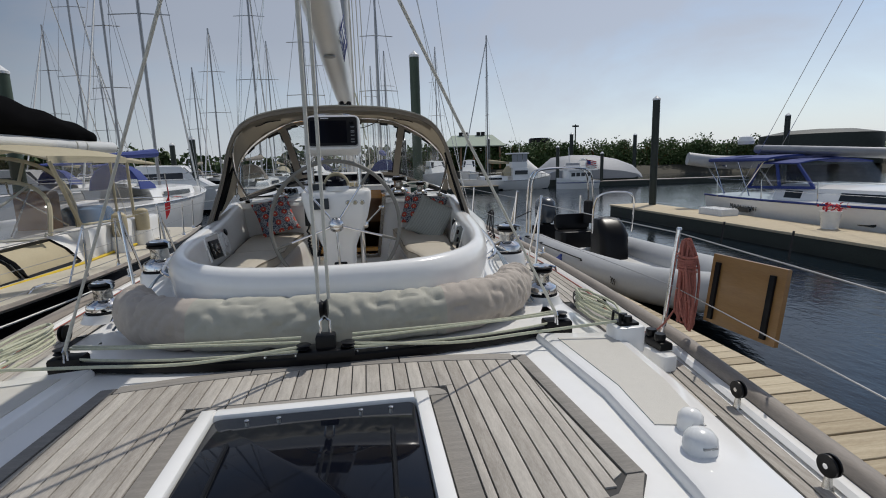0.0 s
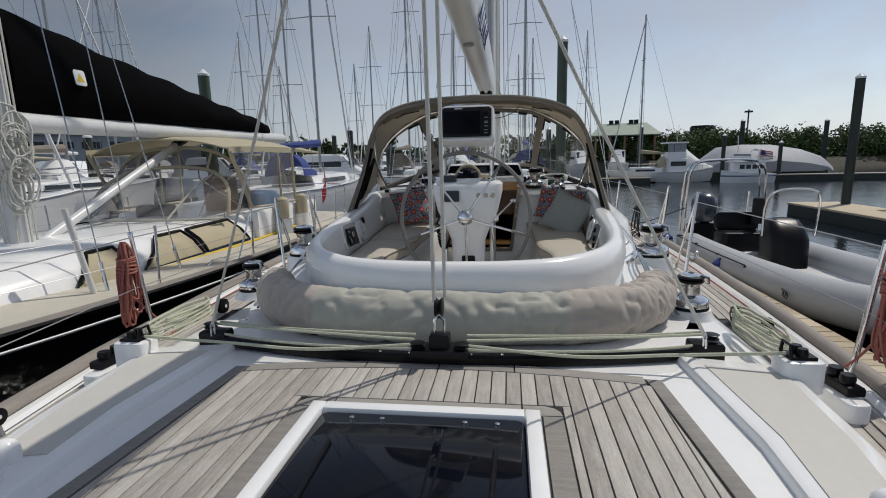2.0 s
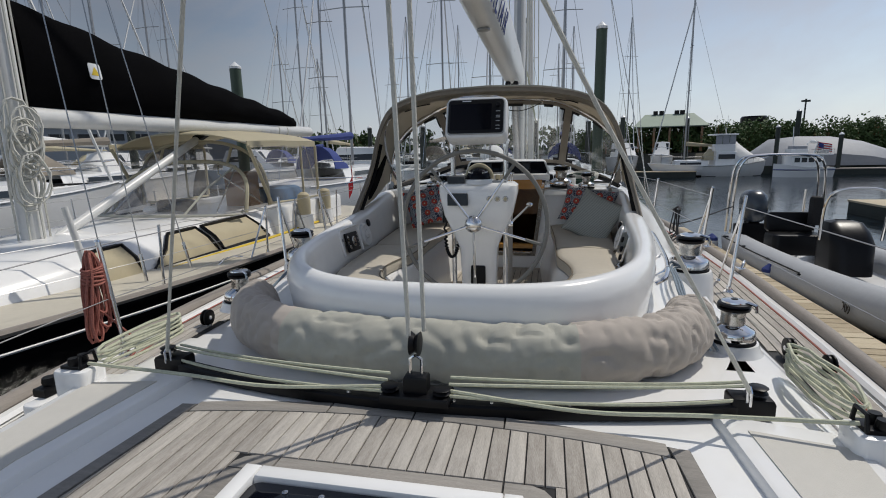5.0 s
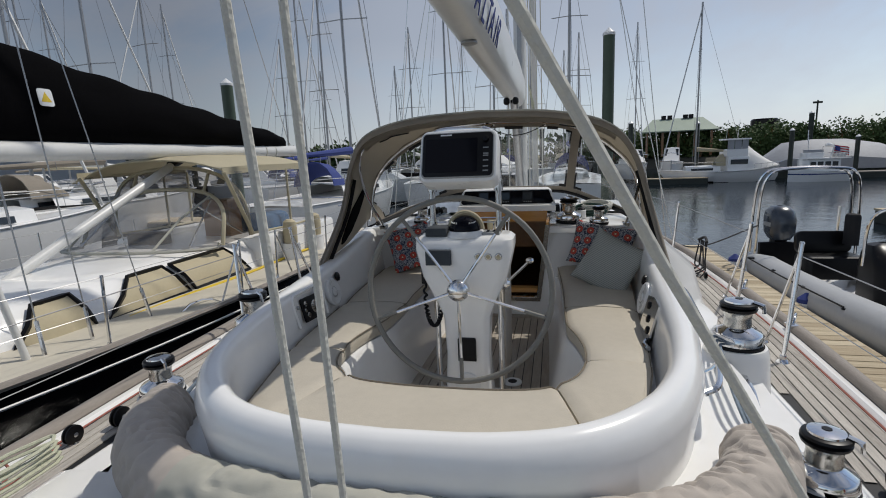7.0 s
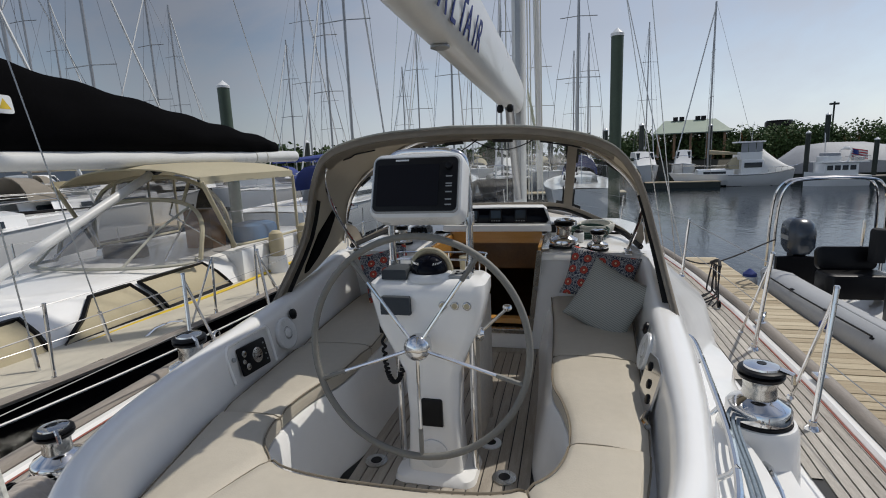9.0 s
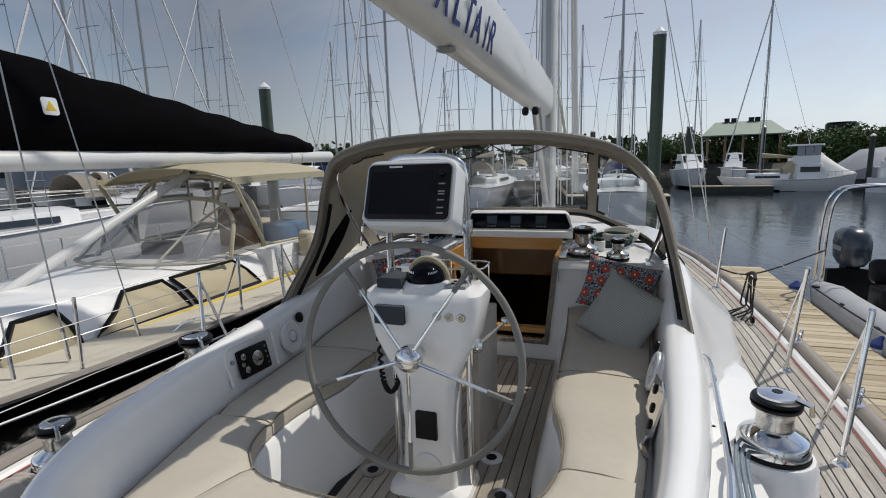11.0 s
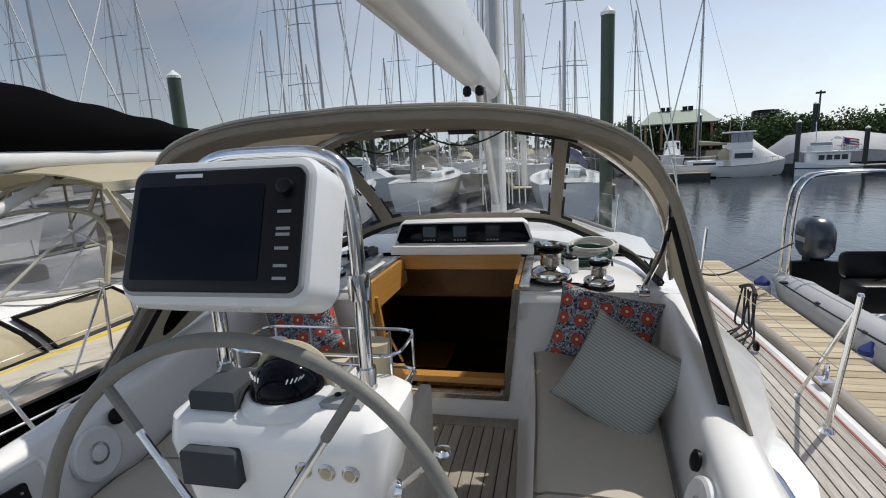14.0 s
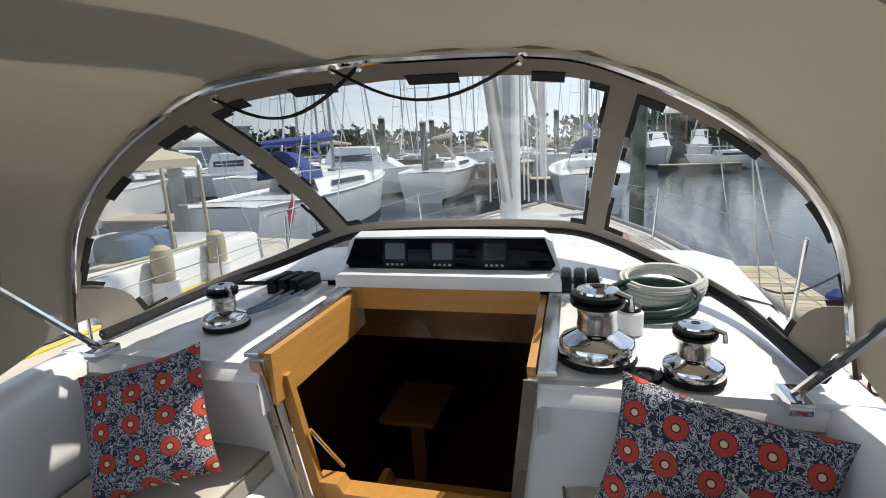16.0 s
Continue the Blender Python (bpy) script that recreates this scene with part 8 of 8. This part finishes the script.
def far_cruiser(x, y, rz, L, hull=None, tower=False, wrap=False):
    b = thing("distant_motor_boat", "moored white motor cruiser with a covered bridge", "motor boat", (x, y, 0), "moored cruisers", rz)
    W, sh = L * 0.33, 0.35
    hull_parts(b, L, W, sh, hull or GELCOAT, GELCOAT, None, 10)
    rr = []
    for s, h in ((0.26, 0.1), (0.36, 0.6), (0.44, 1.25), (0.7, 1.3), (0.74, 0.7)):
        w = W * 0.36
        rr.append([(-w, s * L, sh), (-w * 0.86, s * L, sh + h), (0, s * L, sh + h + 0.06), (w * 0.86, s * L, sh + h), (w, s * L, sh)])
    part("cabin", grid(rr), GELCOAT, b)
    for sx in (-1, 1):
        part("cabin_window", grid([[(sx * (W * 0.352 - 0.1 * q), s * L, sh + 0.55 + 0.45 * q) for s in (0.43, 0.55, 0.69)] for q in (0, 1)]), PANE, b)
    part("windscreen", grid([[(-W * 0.28, 0.365 * L, sh + 0.66), (W * 0.28, 0.365 * L, sh + 0.66)], [(-W * 0.28, 0.43 * L, sh + 1.2), (W * 0.28, 0.43 * L, sh + 1.2)]]), PANE, b)
    if tower:
        part("fly_bridge", box(-W * 0.3, W * 0.3, 0.5 * L, 0.72 * L, sh + 1.34, sh + 2.0, 0.1), GELCOAT, b)
        e = part("bridge_curtain", box(-W * 0.29, W * 0.29, 0.5 * L, 0.7 * L, sh + 2.0, sh + 2.9, 0.05), SHRINK, b, "grey bridge enclosure")
        part("hard_top", box(-W * 0.33, W * 0.33, 0.48 * L, 0.74 * L, sh + 2.9, sh + 3.02, 0.03), GELCOAT, b)
        part("aerial", tube([(0.3, 0.66 * L, sh + 3), (0.4, 0.68 * L, sh + 5.5)], 0.02, 4), GELCOAT, b)
    if wrap:
        part("bow_wrap", grid([[(-0.2, 0.02 * L, sh + 0.2), (0, 0.02 * L, sh + 0.3), (0.2, 0.02 * L, sh + 0.2)], [(-W * 0.4, 0.25 * L, sh + 0.1), (0, 0.25 * L, sh + 1.0), (W * 0.4, 0.25 * L, sh + 0.1)], [(-W * 0.45, 0.5 * L, sh + 0.2), (0, 0.5 * L, sh + 2.8), (W * 0.45, 0.5 * L, sh + 0.2)]]), WHITE_CLOTH, b, "white shrink-wrapped foredeck")
    part("bow_rail", tube([(-W * 0.4, 0.35 * L, sh + 0.7), (-W * 0.2, 0.08 * L, sh + 0.85), (0, 0.0, sh + 0.9), (W * 0.2, 0.08 * L, sh + 0.85), (W * 0.4, 0.35 * L, sh + 0.7)], 0.025, 5), CHROME, b)
    return b


# the far bank, from the pavilion round to the covered boat
far_cruiser(7.22, 44.63, 4, 7.2)
far_cruiser(9.72, 46.35, -12, 5.7)
far_sailboat(8.08, 42.99, -90, 6.2, 11.7, GELCOAT, TAN, -0.25)
far_cruiser(-2.0, 60, 60, 8.0)


def build_sport_boat():
    """A convertible with its bow to the right and the foredeck shrink-wrapped."""
    b = thing("sport_fishing_boat", "white sport fishing boat with a white wrapped foredeck", "motor boat", (11.78, 42.99, -0.14))
    b.matrix_basis = pose(11.78, 42.99, -0.14) @ Matrix.Scale(0.86, 4)
    rows = []
    for x, w, zs in ((0, 1.3, -0.05), (1.2, 1.4, -0.05), (2.6, 1.4, 0.0), (3.8, 1.15, 0.12), (4.7, 0.6, 0.24), (5.3, 0.03, 0.32)):
        rows.append([(x, -w, zs), (x - 0.1 * (x > 3), -w * 0.9, -0.55), (x - 0.35 * (x > 3), -w * 0.6, -1.1), (x - 0.35 * (x > 3), w * 0.6, -1.1), (x - 0.1 * (x > 3), w * 0.9, -0.55), (x, w, zs)])
    part("hull", grid(rows), GELCOAT, b, "white flared hull")
    part("boot_stripe", tube([Vector(q[2]) + Vector((0, -0.03, 0.12)) for q in rows], 0.06, 5), BLACKHULL, b, "black boot stripe")
    part("rub_rail", tube([Vector(q[0]) + Vector((0, -0.02, -0.03)) for q in rows], 0.03, 5), GREY_PL, b)
    part("deck", grid([[q[0], q[-1]] for q in rows]), GELCOAT, b)
    part("deckhouse", prism([(1.0, -1.1), (2.6, -1.1), (2.9, -0.7), (2.9, 0.7), (2.6, 1.1), (1.0, 1.1)], -0.05, 1.15, bevel=0.08), GELCOAT, b)
    part("side_window", box(1.2, 2.5, -1.13, -1.09, 0.5, 0.9, 0.02), PANE, b)
    part("fly_bridge", prism([(0.9, -1.0), (2.5, -1.0), (2.7, -0.6), (2.7, 0.6), (2.5, 1.0), (0.9, 1.0)], 1.15, 1.75, bevel=0.08), GELCOAT, b)
    for x0, x1 in ((0.95, 1.45), (1.5, 2.0), (2.05, 2.5)):
        part("bridge_curtain", box(x0, x1, -0.98, -0.95, 1.75, 2.5, 0.01), SHRINK, b, "grey vinyl bridge curtain")
    part("hard_top", prism(rounded(2.0, 2.2, 0.3, 5, 1.75, 0), 2.5, 2.62, bevel=0.03), GELCOAT, b)
    wrap = []
    for x, w, z0, zt in ((2.5, 1.2, 0.0, 2.2), (3.1, 1.15, 0.05, 1.65), (3.8, 0.98, 0.14, 1.1), (4.5, 0.65, 0.24, 0.66), (5.2, 0.08, 0.33, 0.38)):
        wrap.append([(x, -w, z0), (x, -w * 0.75, z0 + (zt - z0) * 0.62), (x, -w * 0.25, zt), (x, w * 0.25, zt), (x, w * 0.75, z0 + (zt - z0) * 0.62), (x, w, z0)])
    part("shrink_wrap", grid(wrap), WHITE_CLOTH, b, "taut white shrink wrap over the foredeck")
    for k in range(5):
        x = 3.0 + 0.5 * k
        part("rail_post", tube([(x, -1.12 + 0.2 * max(0, k - 1), 0.08), (x, -1.14 + 0.2 * max(0, k - 1), 0.5)], 0.015, 5), CHROME, b)
    part("bow_rail", tube([(3.0, -1.14, 0.5), (3.5, -1.14, 0.5), (5.0, -0.54, 0.55), (5.5, 0.0, 0.6)], 0.018, 5), CHROME, b)
    for x in (1.2, 2.1):
        part("aerial", tube([(x, 0.4, 2.6), (x + 0.1, 0.4, 4.2)], 0.012, 4), PLASTIC, b)


def build_trawler():
    b = thing("trawler_yacht", "white trawler yacht with open bridge, rails and an ensign", "motor boat", (16.34, 40.93, -0.14))
    b.matrix_basis = pose(16.34, 40.93, -0.14) @ Matrix.Scale(0.86, 4)
    rows = []
    for x, w, zs in ((-0.3, 0.03, 0.1), (0.4, 0.8, 0.0), (1.3, 1.2, -0.15), (2.6, 1.25, -0.25), (3.7, 1.1, -0.2)):
        rows.append([(x, -w, zs), (x, -w * 0.92, -0.6), (x, -w * 0.75, -1.1), (x, w * 0.75, -1.1), (x, w * 0.92, -0.6), (x, w, zs)])
    bm = grid(rows)
    bm.verts.ensure_lookup_table()
    bm.faces.new(bm.verts[-6:])
    part("hull", bm, GELCOAT, b)
    part("sheer_stripe", tube([Vector(q[1]) + Vector((0, -0.03, 0.2)) for q in rows], 0.045, 5), FLAGBLUE, b, "blue sheer stripe")
    part("deck", grid([[q[0], q[-1]] for q in rows]), GELCOAT, b)
    part("deckhouse", prism([(0.7, -0.9), (2.9, -0.9), (2.9, 0.9), (0.7, 0.9), (0.5, 0.5), (0.5, -0.5)], -0.2, 0.75, bevel=0.05), GELCOAT, b)
    for x in (0.85, 1.35, 1.85, 2.35):
        part("window", box(x, x + 0.38, -0.92, -0.89, 0.2, 0.55, 0.02), PANE, b)
    part("boat_deck", box(0.5, 3.5, -1.05, 1.05, 0.75, 0.83, 0.03), GELCOAT, b)
    part("bridge", prism(rounded(1.3, 1.5, 0.3, 5, 1.3, 0), 0.83, 1.25, bevel=0.05), GELCOAT, b)
    part("bridge_cover", prism(rounded(1.1, 1.3, 0.3, 5, 1.35, 0), 1.25, 1.5, bevel=0.1), SHRINK, b, "grey bridge cover")
    part("radar_arch", tube([(2.2, -0.8, 0.83), (2.4, -0.8, 1.7), (2.4, 0.8, 1.7), (2.2, 0.8, 0.83)], 0.05, 6), GELCOAT, b)
    part("radar", lathe([(0.22, 0), (0.24, 0.08), (0.15, 0.18), (0.01, 0.2)], 14, (2.4, 0, 1.74)), PLASTIC, b)
    part("mast", tube([(1.0, 0, 1.5), (0.9, 0, 3.0)], 0.035, 6), GELCOAT, b)
    for x in np.linspace(2.5, 3.5, 5):
        part("rail_post", tube([(x, -1.0, 0.83), (x, -1.0, 1.2)], 0.014, 4), CHROME, b)
    part("rail", tube([(1.9, -1.0, 1.2), (3.5, -1.0, 1.2), (3.5, 1.0, 1.2)], 0.016, 5), CHROME, b)
    part("skiff", prism([(2.7, -0.6), (3.4, -0.5), (3.5, 0.2), (2.8, 0.5)], 0.86, 1.15, bevel=0.08), HYPALON, b, "grey skiff on the boat deck")


build_sport_boat()
build_trawler()


def build_covered_boat():
    b = thing("covered_boat", "large boat under a grey tarpaulin on the far bank", "boat", (26.74, 46.35, -1.0), "", 84)
    rr = []
    for s, w, h in ((0, 0.6, 1.0), (0.8, 1.4, 1.7), (2.4, 1.9, 2.3), (4.6, 2.0, 2.7), (6.8, 1.9, 2.75), (8.8, 1.7, 2.55), (10.0, 1.4, 1.7)):
        rr.append([(-w, s, 0.6), (-w * 1.02, s, h * 0.55), (-w * 0.5, s, h * 0.9), (0, s, h + 0.1 * math.sin(s * 3)), (w * 0.5, s, h * 0.9), (w * 1.02, s, h * 0.55), (w, s, 0.6)])
    part("tarpaulin", grid(rr), SHRINK, b, "sagging grey tarpaulin")
    part("hull", box(-1.5, 1.5, 0.8, 9.8, 0, 0.7, 0.1), PILE_D, b)


build_covered_boat()
# rows of yachts ahead and to port
lay = random.Random(29)
for k, (x, y) in enumerate(((-2.6, 27), (-7.5, 26), (-12.5, 25.5), (-17.5, 24.5), (-23.5, 24), (0.9, 33), (-1.2, 37.5), (-6.2, 37), (-11, 38), (-16, 38.5), (-21.5, 37), (-27, 39), (2.2, 44), (-4, 52), (-9.5, 54), (-15.5, 55), (8.6, 55), (-21, 52), (1.4, 56), (-12.5, 14.5), (-17.5, 12.5), (-23, 10), (-30, 22), (-34, 36))):
    L = lay.uniform(9, 12.5)
    far_sailboat(x + lay.uniform(-0.4, 0.4), y, 180 * (k % 2) + lay.uniform(-4, 4), L, lay.uniform(10, 15), GELCOAT if k % 4 else BLACKHULL, (WHITE_CLOTH, FLAGBLUE, CREAM, CANVAS)[k % 4])
for x, y, rz in ((-14, 31, 85), (-6, 31, 95), (-24, 30.5, 88), (-31, 30, 90)):
    far_cruiser(x, y, rz, 8.5)


def build_flag(x, y, z, rz, s):
    f = thing("ensign", "red white and blue striped ensign on a staff", "flag", (x, y, z), "ensigns", rz)
    part("staff", tube([(0, 0, -1.5), (0, 0.1, 0.75 * s)], 0.025, 6), STEEL, f)
    for k in range(7):
        rows = [[(u * 1.1 * s, 0.12 * math.sin(u * 6) + 0.1 * z0, z0 * s - 0.25 * u * s) for u in np.linspace(0, 1, 8)] for z0 in (0.7 - 0.1 * k, 0.605 - 0.1 * k)]
        part("stripe", shell(rows, 0.006), FLAGRED if k % 2 == 0 else WHITE_CLOTH, f)
    rows = [[(u * 0.45 * s, 0.12 * math.sin(u * 6) + 0.1 * z0 - 0.012, z0 * s - 0.25 * u * s) for u in np.linspace(0, 1, 5)] for z0 in (0.7, 0.33)]
    part("canton", shell(rows, -0.006), FLAGBLUE, f)


build_flag(18.66, 40.76, 0.85, 0, 0.8)


def build_bank():
    bm = bmesh.new()
    pts = []
    prof = [(-140, 66), (-60, 74), (-30, 84), (0, 86), (6, 78), (20, 72), (50, 72), (70, 52), (75, 30), (80, 0), (110, -60)]
    front = [(x, y) for x, y in prof]
    rows = [[(x, y, -1.1) for x, y in front], [(x * 1.02, y * 1.02 + 1.5, 0.2) for x, y in front], [(x * 1.1, y * 1.08 + 10, 0.9) for x, y in front], [(x * 3, y * 2 + 260, 1.2) for x, y in front]]
    structure("far_bank", grid(rows), EARTH, "low dark bank on the far side of the harbour", "ground")


build_bank()


def shrub_crowns(name, spots, label, seed, leaf=0.34, per=190):
    """Scrub and small trees: stems with a crown of many small leaf clumps."""
    r = random.Random(seed)
    t = thing(name, label, "trees", (0, 0, 0))
    verts, faces = [], []
    sb = bmesh.new()
    for x, y, z, w, h in spots:
        tube([(x, y, z - 0.5), (x + r.uniform(-0.3, 0.3), y, z + h * 0.5), (x + r.uniform(-0.6, 0.6), y, z + h * 0.85)], [0.16, 0.1, 0.03], 5, sb)
        for q in range(3):
            a = r.uniform(0, math.tau)
            tube([(x, y, z + h * 0.35), (x + math.cos(a) * w * 0.4, y + math.sin(a) * w * 0.3, z + h * r.uniform(0.6, 0.85))], [0.07, 0.02], 4, sb)
        lobes = [(x + r.uniform(-w, w) * 0.55, y + r.uniform(-w, w) * 0.4, z + h * r.uniform(0.12, 0.85), w * r.uniform(0.3, 0.55)) for q in range(9)]
        for cx, cy, cz, cr in lobes:
            for q in range(int(per / 8)):
                d = Vector((r.gauss(0, 1), r.gauss(0, 1), r.gauss(0, 0.8))).normalized() * cr * r.uniform(0.55, 1.1)
                c = Vector((cx, cy, cz)) + d
                if c.z < z - 0.6:
                    continue
                u = Vector((r.uniform(-1, 1), r.uniform(-1, 1), r.uniform(-1, 1))).normalized() * leaf * r.uniform(0.6, 1.4)
                v = u.cross(Vector((r.uniform(-1, 1), r.uniform(-1, 1), r.uniform(-1, 1)))).normalized() * leaf * r.uniform(0.4, 0.9)
                n = len(verts)
                verts += [c + u, c + v, c - u, c - v]
                faces.append((n, n + 1, n + 2, n + 3))
    tagged(part("stems", sb, DARK_WOOD, t), kind="stuff")
    me = bpy.data.meshes.new("crown")
    me.from_pydata([tuple(v) for v in verts], [], faces)
    me.materials.append(LEAF)
    o = new("crown", me)
    o.parent = t
    tagged(o, "ragged dark green leaves", kind="stuff")


def scatter(line, n, seed, wr, hr, deep=6.0):
    r = random.Random(seed)
    out = []
    for k in range(n):
        s = r.random() * (len(line) - 1)
        i = int(s)
        f = s - i
        x = line[i][0] + (line[i + 1][0] - line[i][0]) * f
        y = line[i][1] + (line[i + 1][1] - line[i][1]) * f + r.uniform(0, deep)
        out.append((x, y, 0.3, r.uniform(*wr), r.uniform(*hr)))
    return out


shrub_crowns("bank_trees", scatter([(6, 82), (20, 77), (34, 76), (50, 76), (60, 68)], 150, 5, (1.8, 3.4), (2.0, 4.4)), "dense dark green scrub and small trees on the bank", 5, leaf=0.2, per=420)
shrub_crowns("bank_trees", scatter([(60, 68), (72, 52), (77, 30), (84, 4)], 100, 6, (1.8, 3.4), (2.0, 4.0)), "dense dark green scrub along the bank", 6, leaf=0.22, per=360)
shrub_crowns("bank_trees", scatter([(-120, 74), (-60, 80), (-30, 90), (6, 90)], 110, 7, (2.0, 4.0), (2.6, 5.2)), "distant line of dark green trees behind the moorings", 7, leaf=0.5, per=130)


def build_sheds():
    s = thing("boat_shed", "grey metal boat shed with a row of high windows", "building", (-58, 60, 0), "", 42)
    part("wall", box(-16, 16, -7, 7, 0, 5.0), BUILDING, s)
    rows = [[(-16.4, -7.4, 5.0), (16.4, -7.4, 5.0)], [(-16.4, 0, 6.2), (16.4, 0, 6.2)], [(-16.4, 7.4, 5.0), (16.4, 7.4, 5.0)]]
    part("roof", shell(rows, 0.15), SHRINK, s, "pale metal roof")
    for k in range(10):
        part("window", box(-14 + k * 2.8, -12 + k * 2.8, -7.05, -6.98, 3.4, 4.2), PANE, s)
    for x in (-9, 0, 8):
        part("door", box(x - 1.5, x + 1.5, -7.06, -6.98, 0, 2.6), SHRINK, s)
    w = thing("boat_shed", "dark grey lean-to beside the boat shed", "building", (-72, 44, 0), "", 60)
    part("wall", box(-9, 9, -5, 5, 0, 3.6), BUILDING, w)
    part("roof", box(-9.4, 9.4, -5.4, 5.4, 3.6, 3.85), SHRINK, w)
    part("window", box(-4, 2, -5.06, -4.98, 1.2, 2.4), PANE, w)
    p = thing("pavilion", "open pavilion with a pale green pitched roof", "building", (17.3, 80, 0), "", -8)
    for x in (-4, -2, 0, 2, 4):
        part("post", box(x - 0.15, x + 0.15, -3.2, -2.9, 0.5, 3.8), DARK_WOOD, p)
    rows = [[(-4.8, -4, 3.8), (4.8, -4, 3.8)], [(-3.2, 0, 5.6), (3.2, 0, 5.6)], [(-4.8, 4, 3.8), (4.8, 4, 3.8)]]
    part("roof", shell(rows, 0.15), material("green_metal_roof", (0.3, 0.36, 0.28), 0.5, var=0.08, scale=0.5), p)
    part("gable", grid([[(3.2, 0, 5.6), (4.8, -4, 3.8)], [(3.2, 0.01, 5.6), (4.8, 4, 3.8)]]), PILE, p)
    for x in (-1.8, -1.0, 1.0, 1.7):
        part("roof_vent", box(x - 0.3, x + 0.3, -0.3, 0.3, 5.5, 6.2), BLACK, p)
    t = thing("water_tank", "dark round tank showing over the trees", "tank", (30.5, 86, 0))
    part("tank", lathe([(1.8, 0), (1.8, 5.1), (1.6, 5.35)], 24), BLACKHULL, t)
    t = thing("storage_tank", "low wide dark tank beyond the scrub", "tank", (62, 62, 0))
    part("tank", lathe([(7.0, 0), (7.0, 3.9), (4.0, 4.5), (0.1, 4.7)], 32), PILE_D, t)
    l = thing("light_pole", "dark lamp pole beyond the trees", "street lamp", (33.7, 78, 0))
    part("pole", tube([(0, 0, 0), (0, 0, 7.0)], 0.1, 6), PILE_D, l)
    part("lamp_head", box(-0.5, 0.5, -0.15, 0.15, 6.6, 6.85, 0.04), PILE_D, l)


build_sheds()


# ---- finger dock ----
def build_dock():
    d = tagged(finish("finger_dock", box(2.42, 3.6, -3, 13.6, -1.05, -0.56), DARK_WOOD), "weathered timber finger dock alongside the hull", "dock", "", "structure")
    bm = box(2.42, 3.62, -0.068, 0.068, -0.55, -0.51, 0.005)
    me = bpy.data.meshes.new("plank")
    bmesh.ops.recalc_face_normals(bm, faces=bm.faces[:])
    bm.to_mesh(me)
    bm.free()
    me.materials.append(DOCKWOOD)
    rnd = random.Random(9)
    for k in range(114):
        o = new("plank", me)
        o.parent = d
        o.matrix_basis = pose(rnd.uniform(-0.006, 0.006), -2.9 + k * 0.145, rnd.uniform(-0.003, 0.003), 0, 0, rnd.uniform(-0.15, 0.15))
    part("stringer", box(3.63, 3.68, -3, 13.6, -0.75, -0.54, 0.006), DOCKWOOD, d)


build_dock()
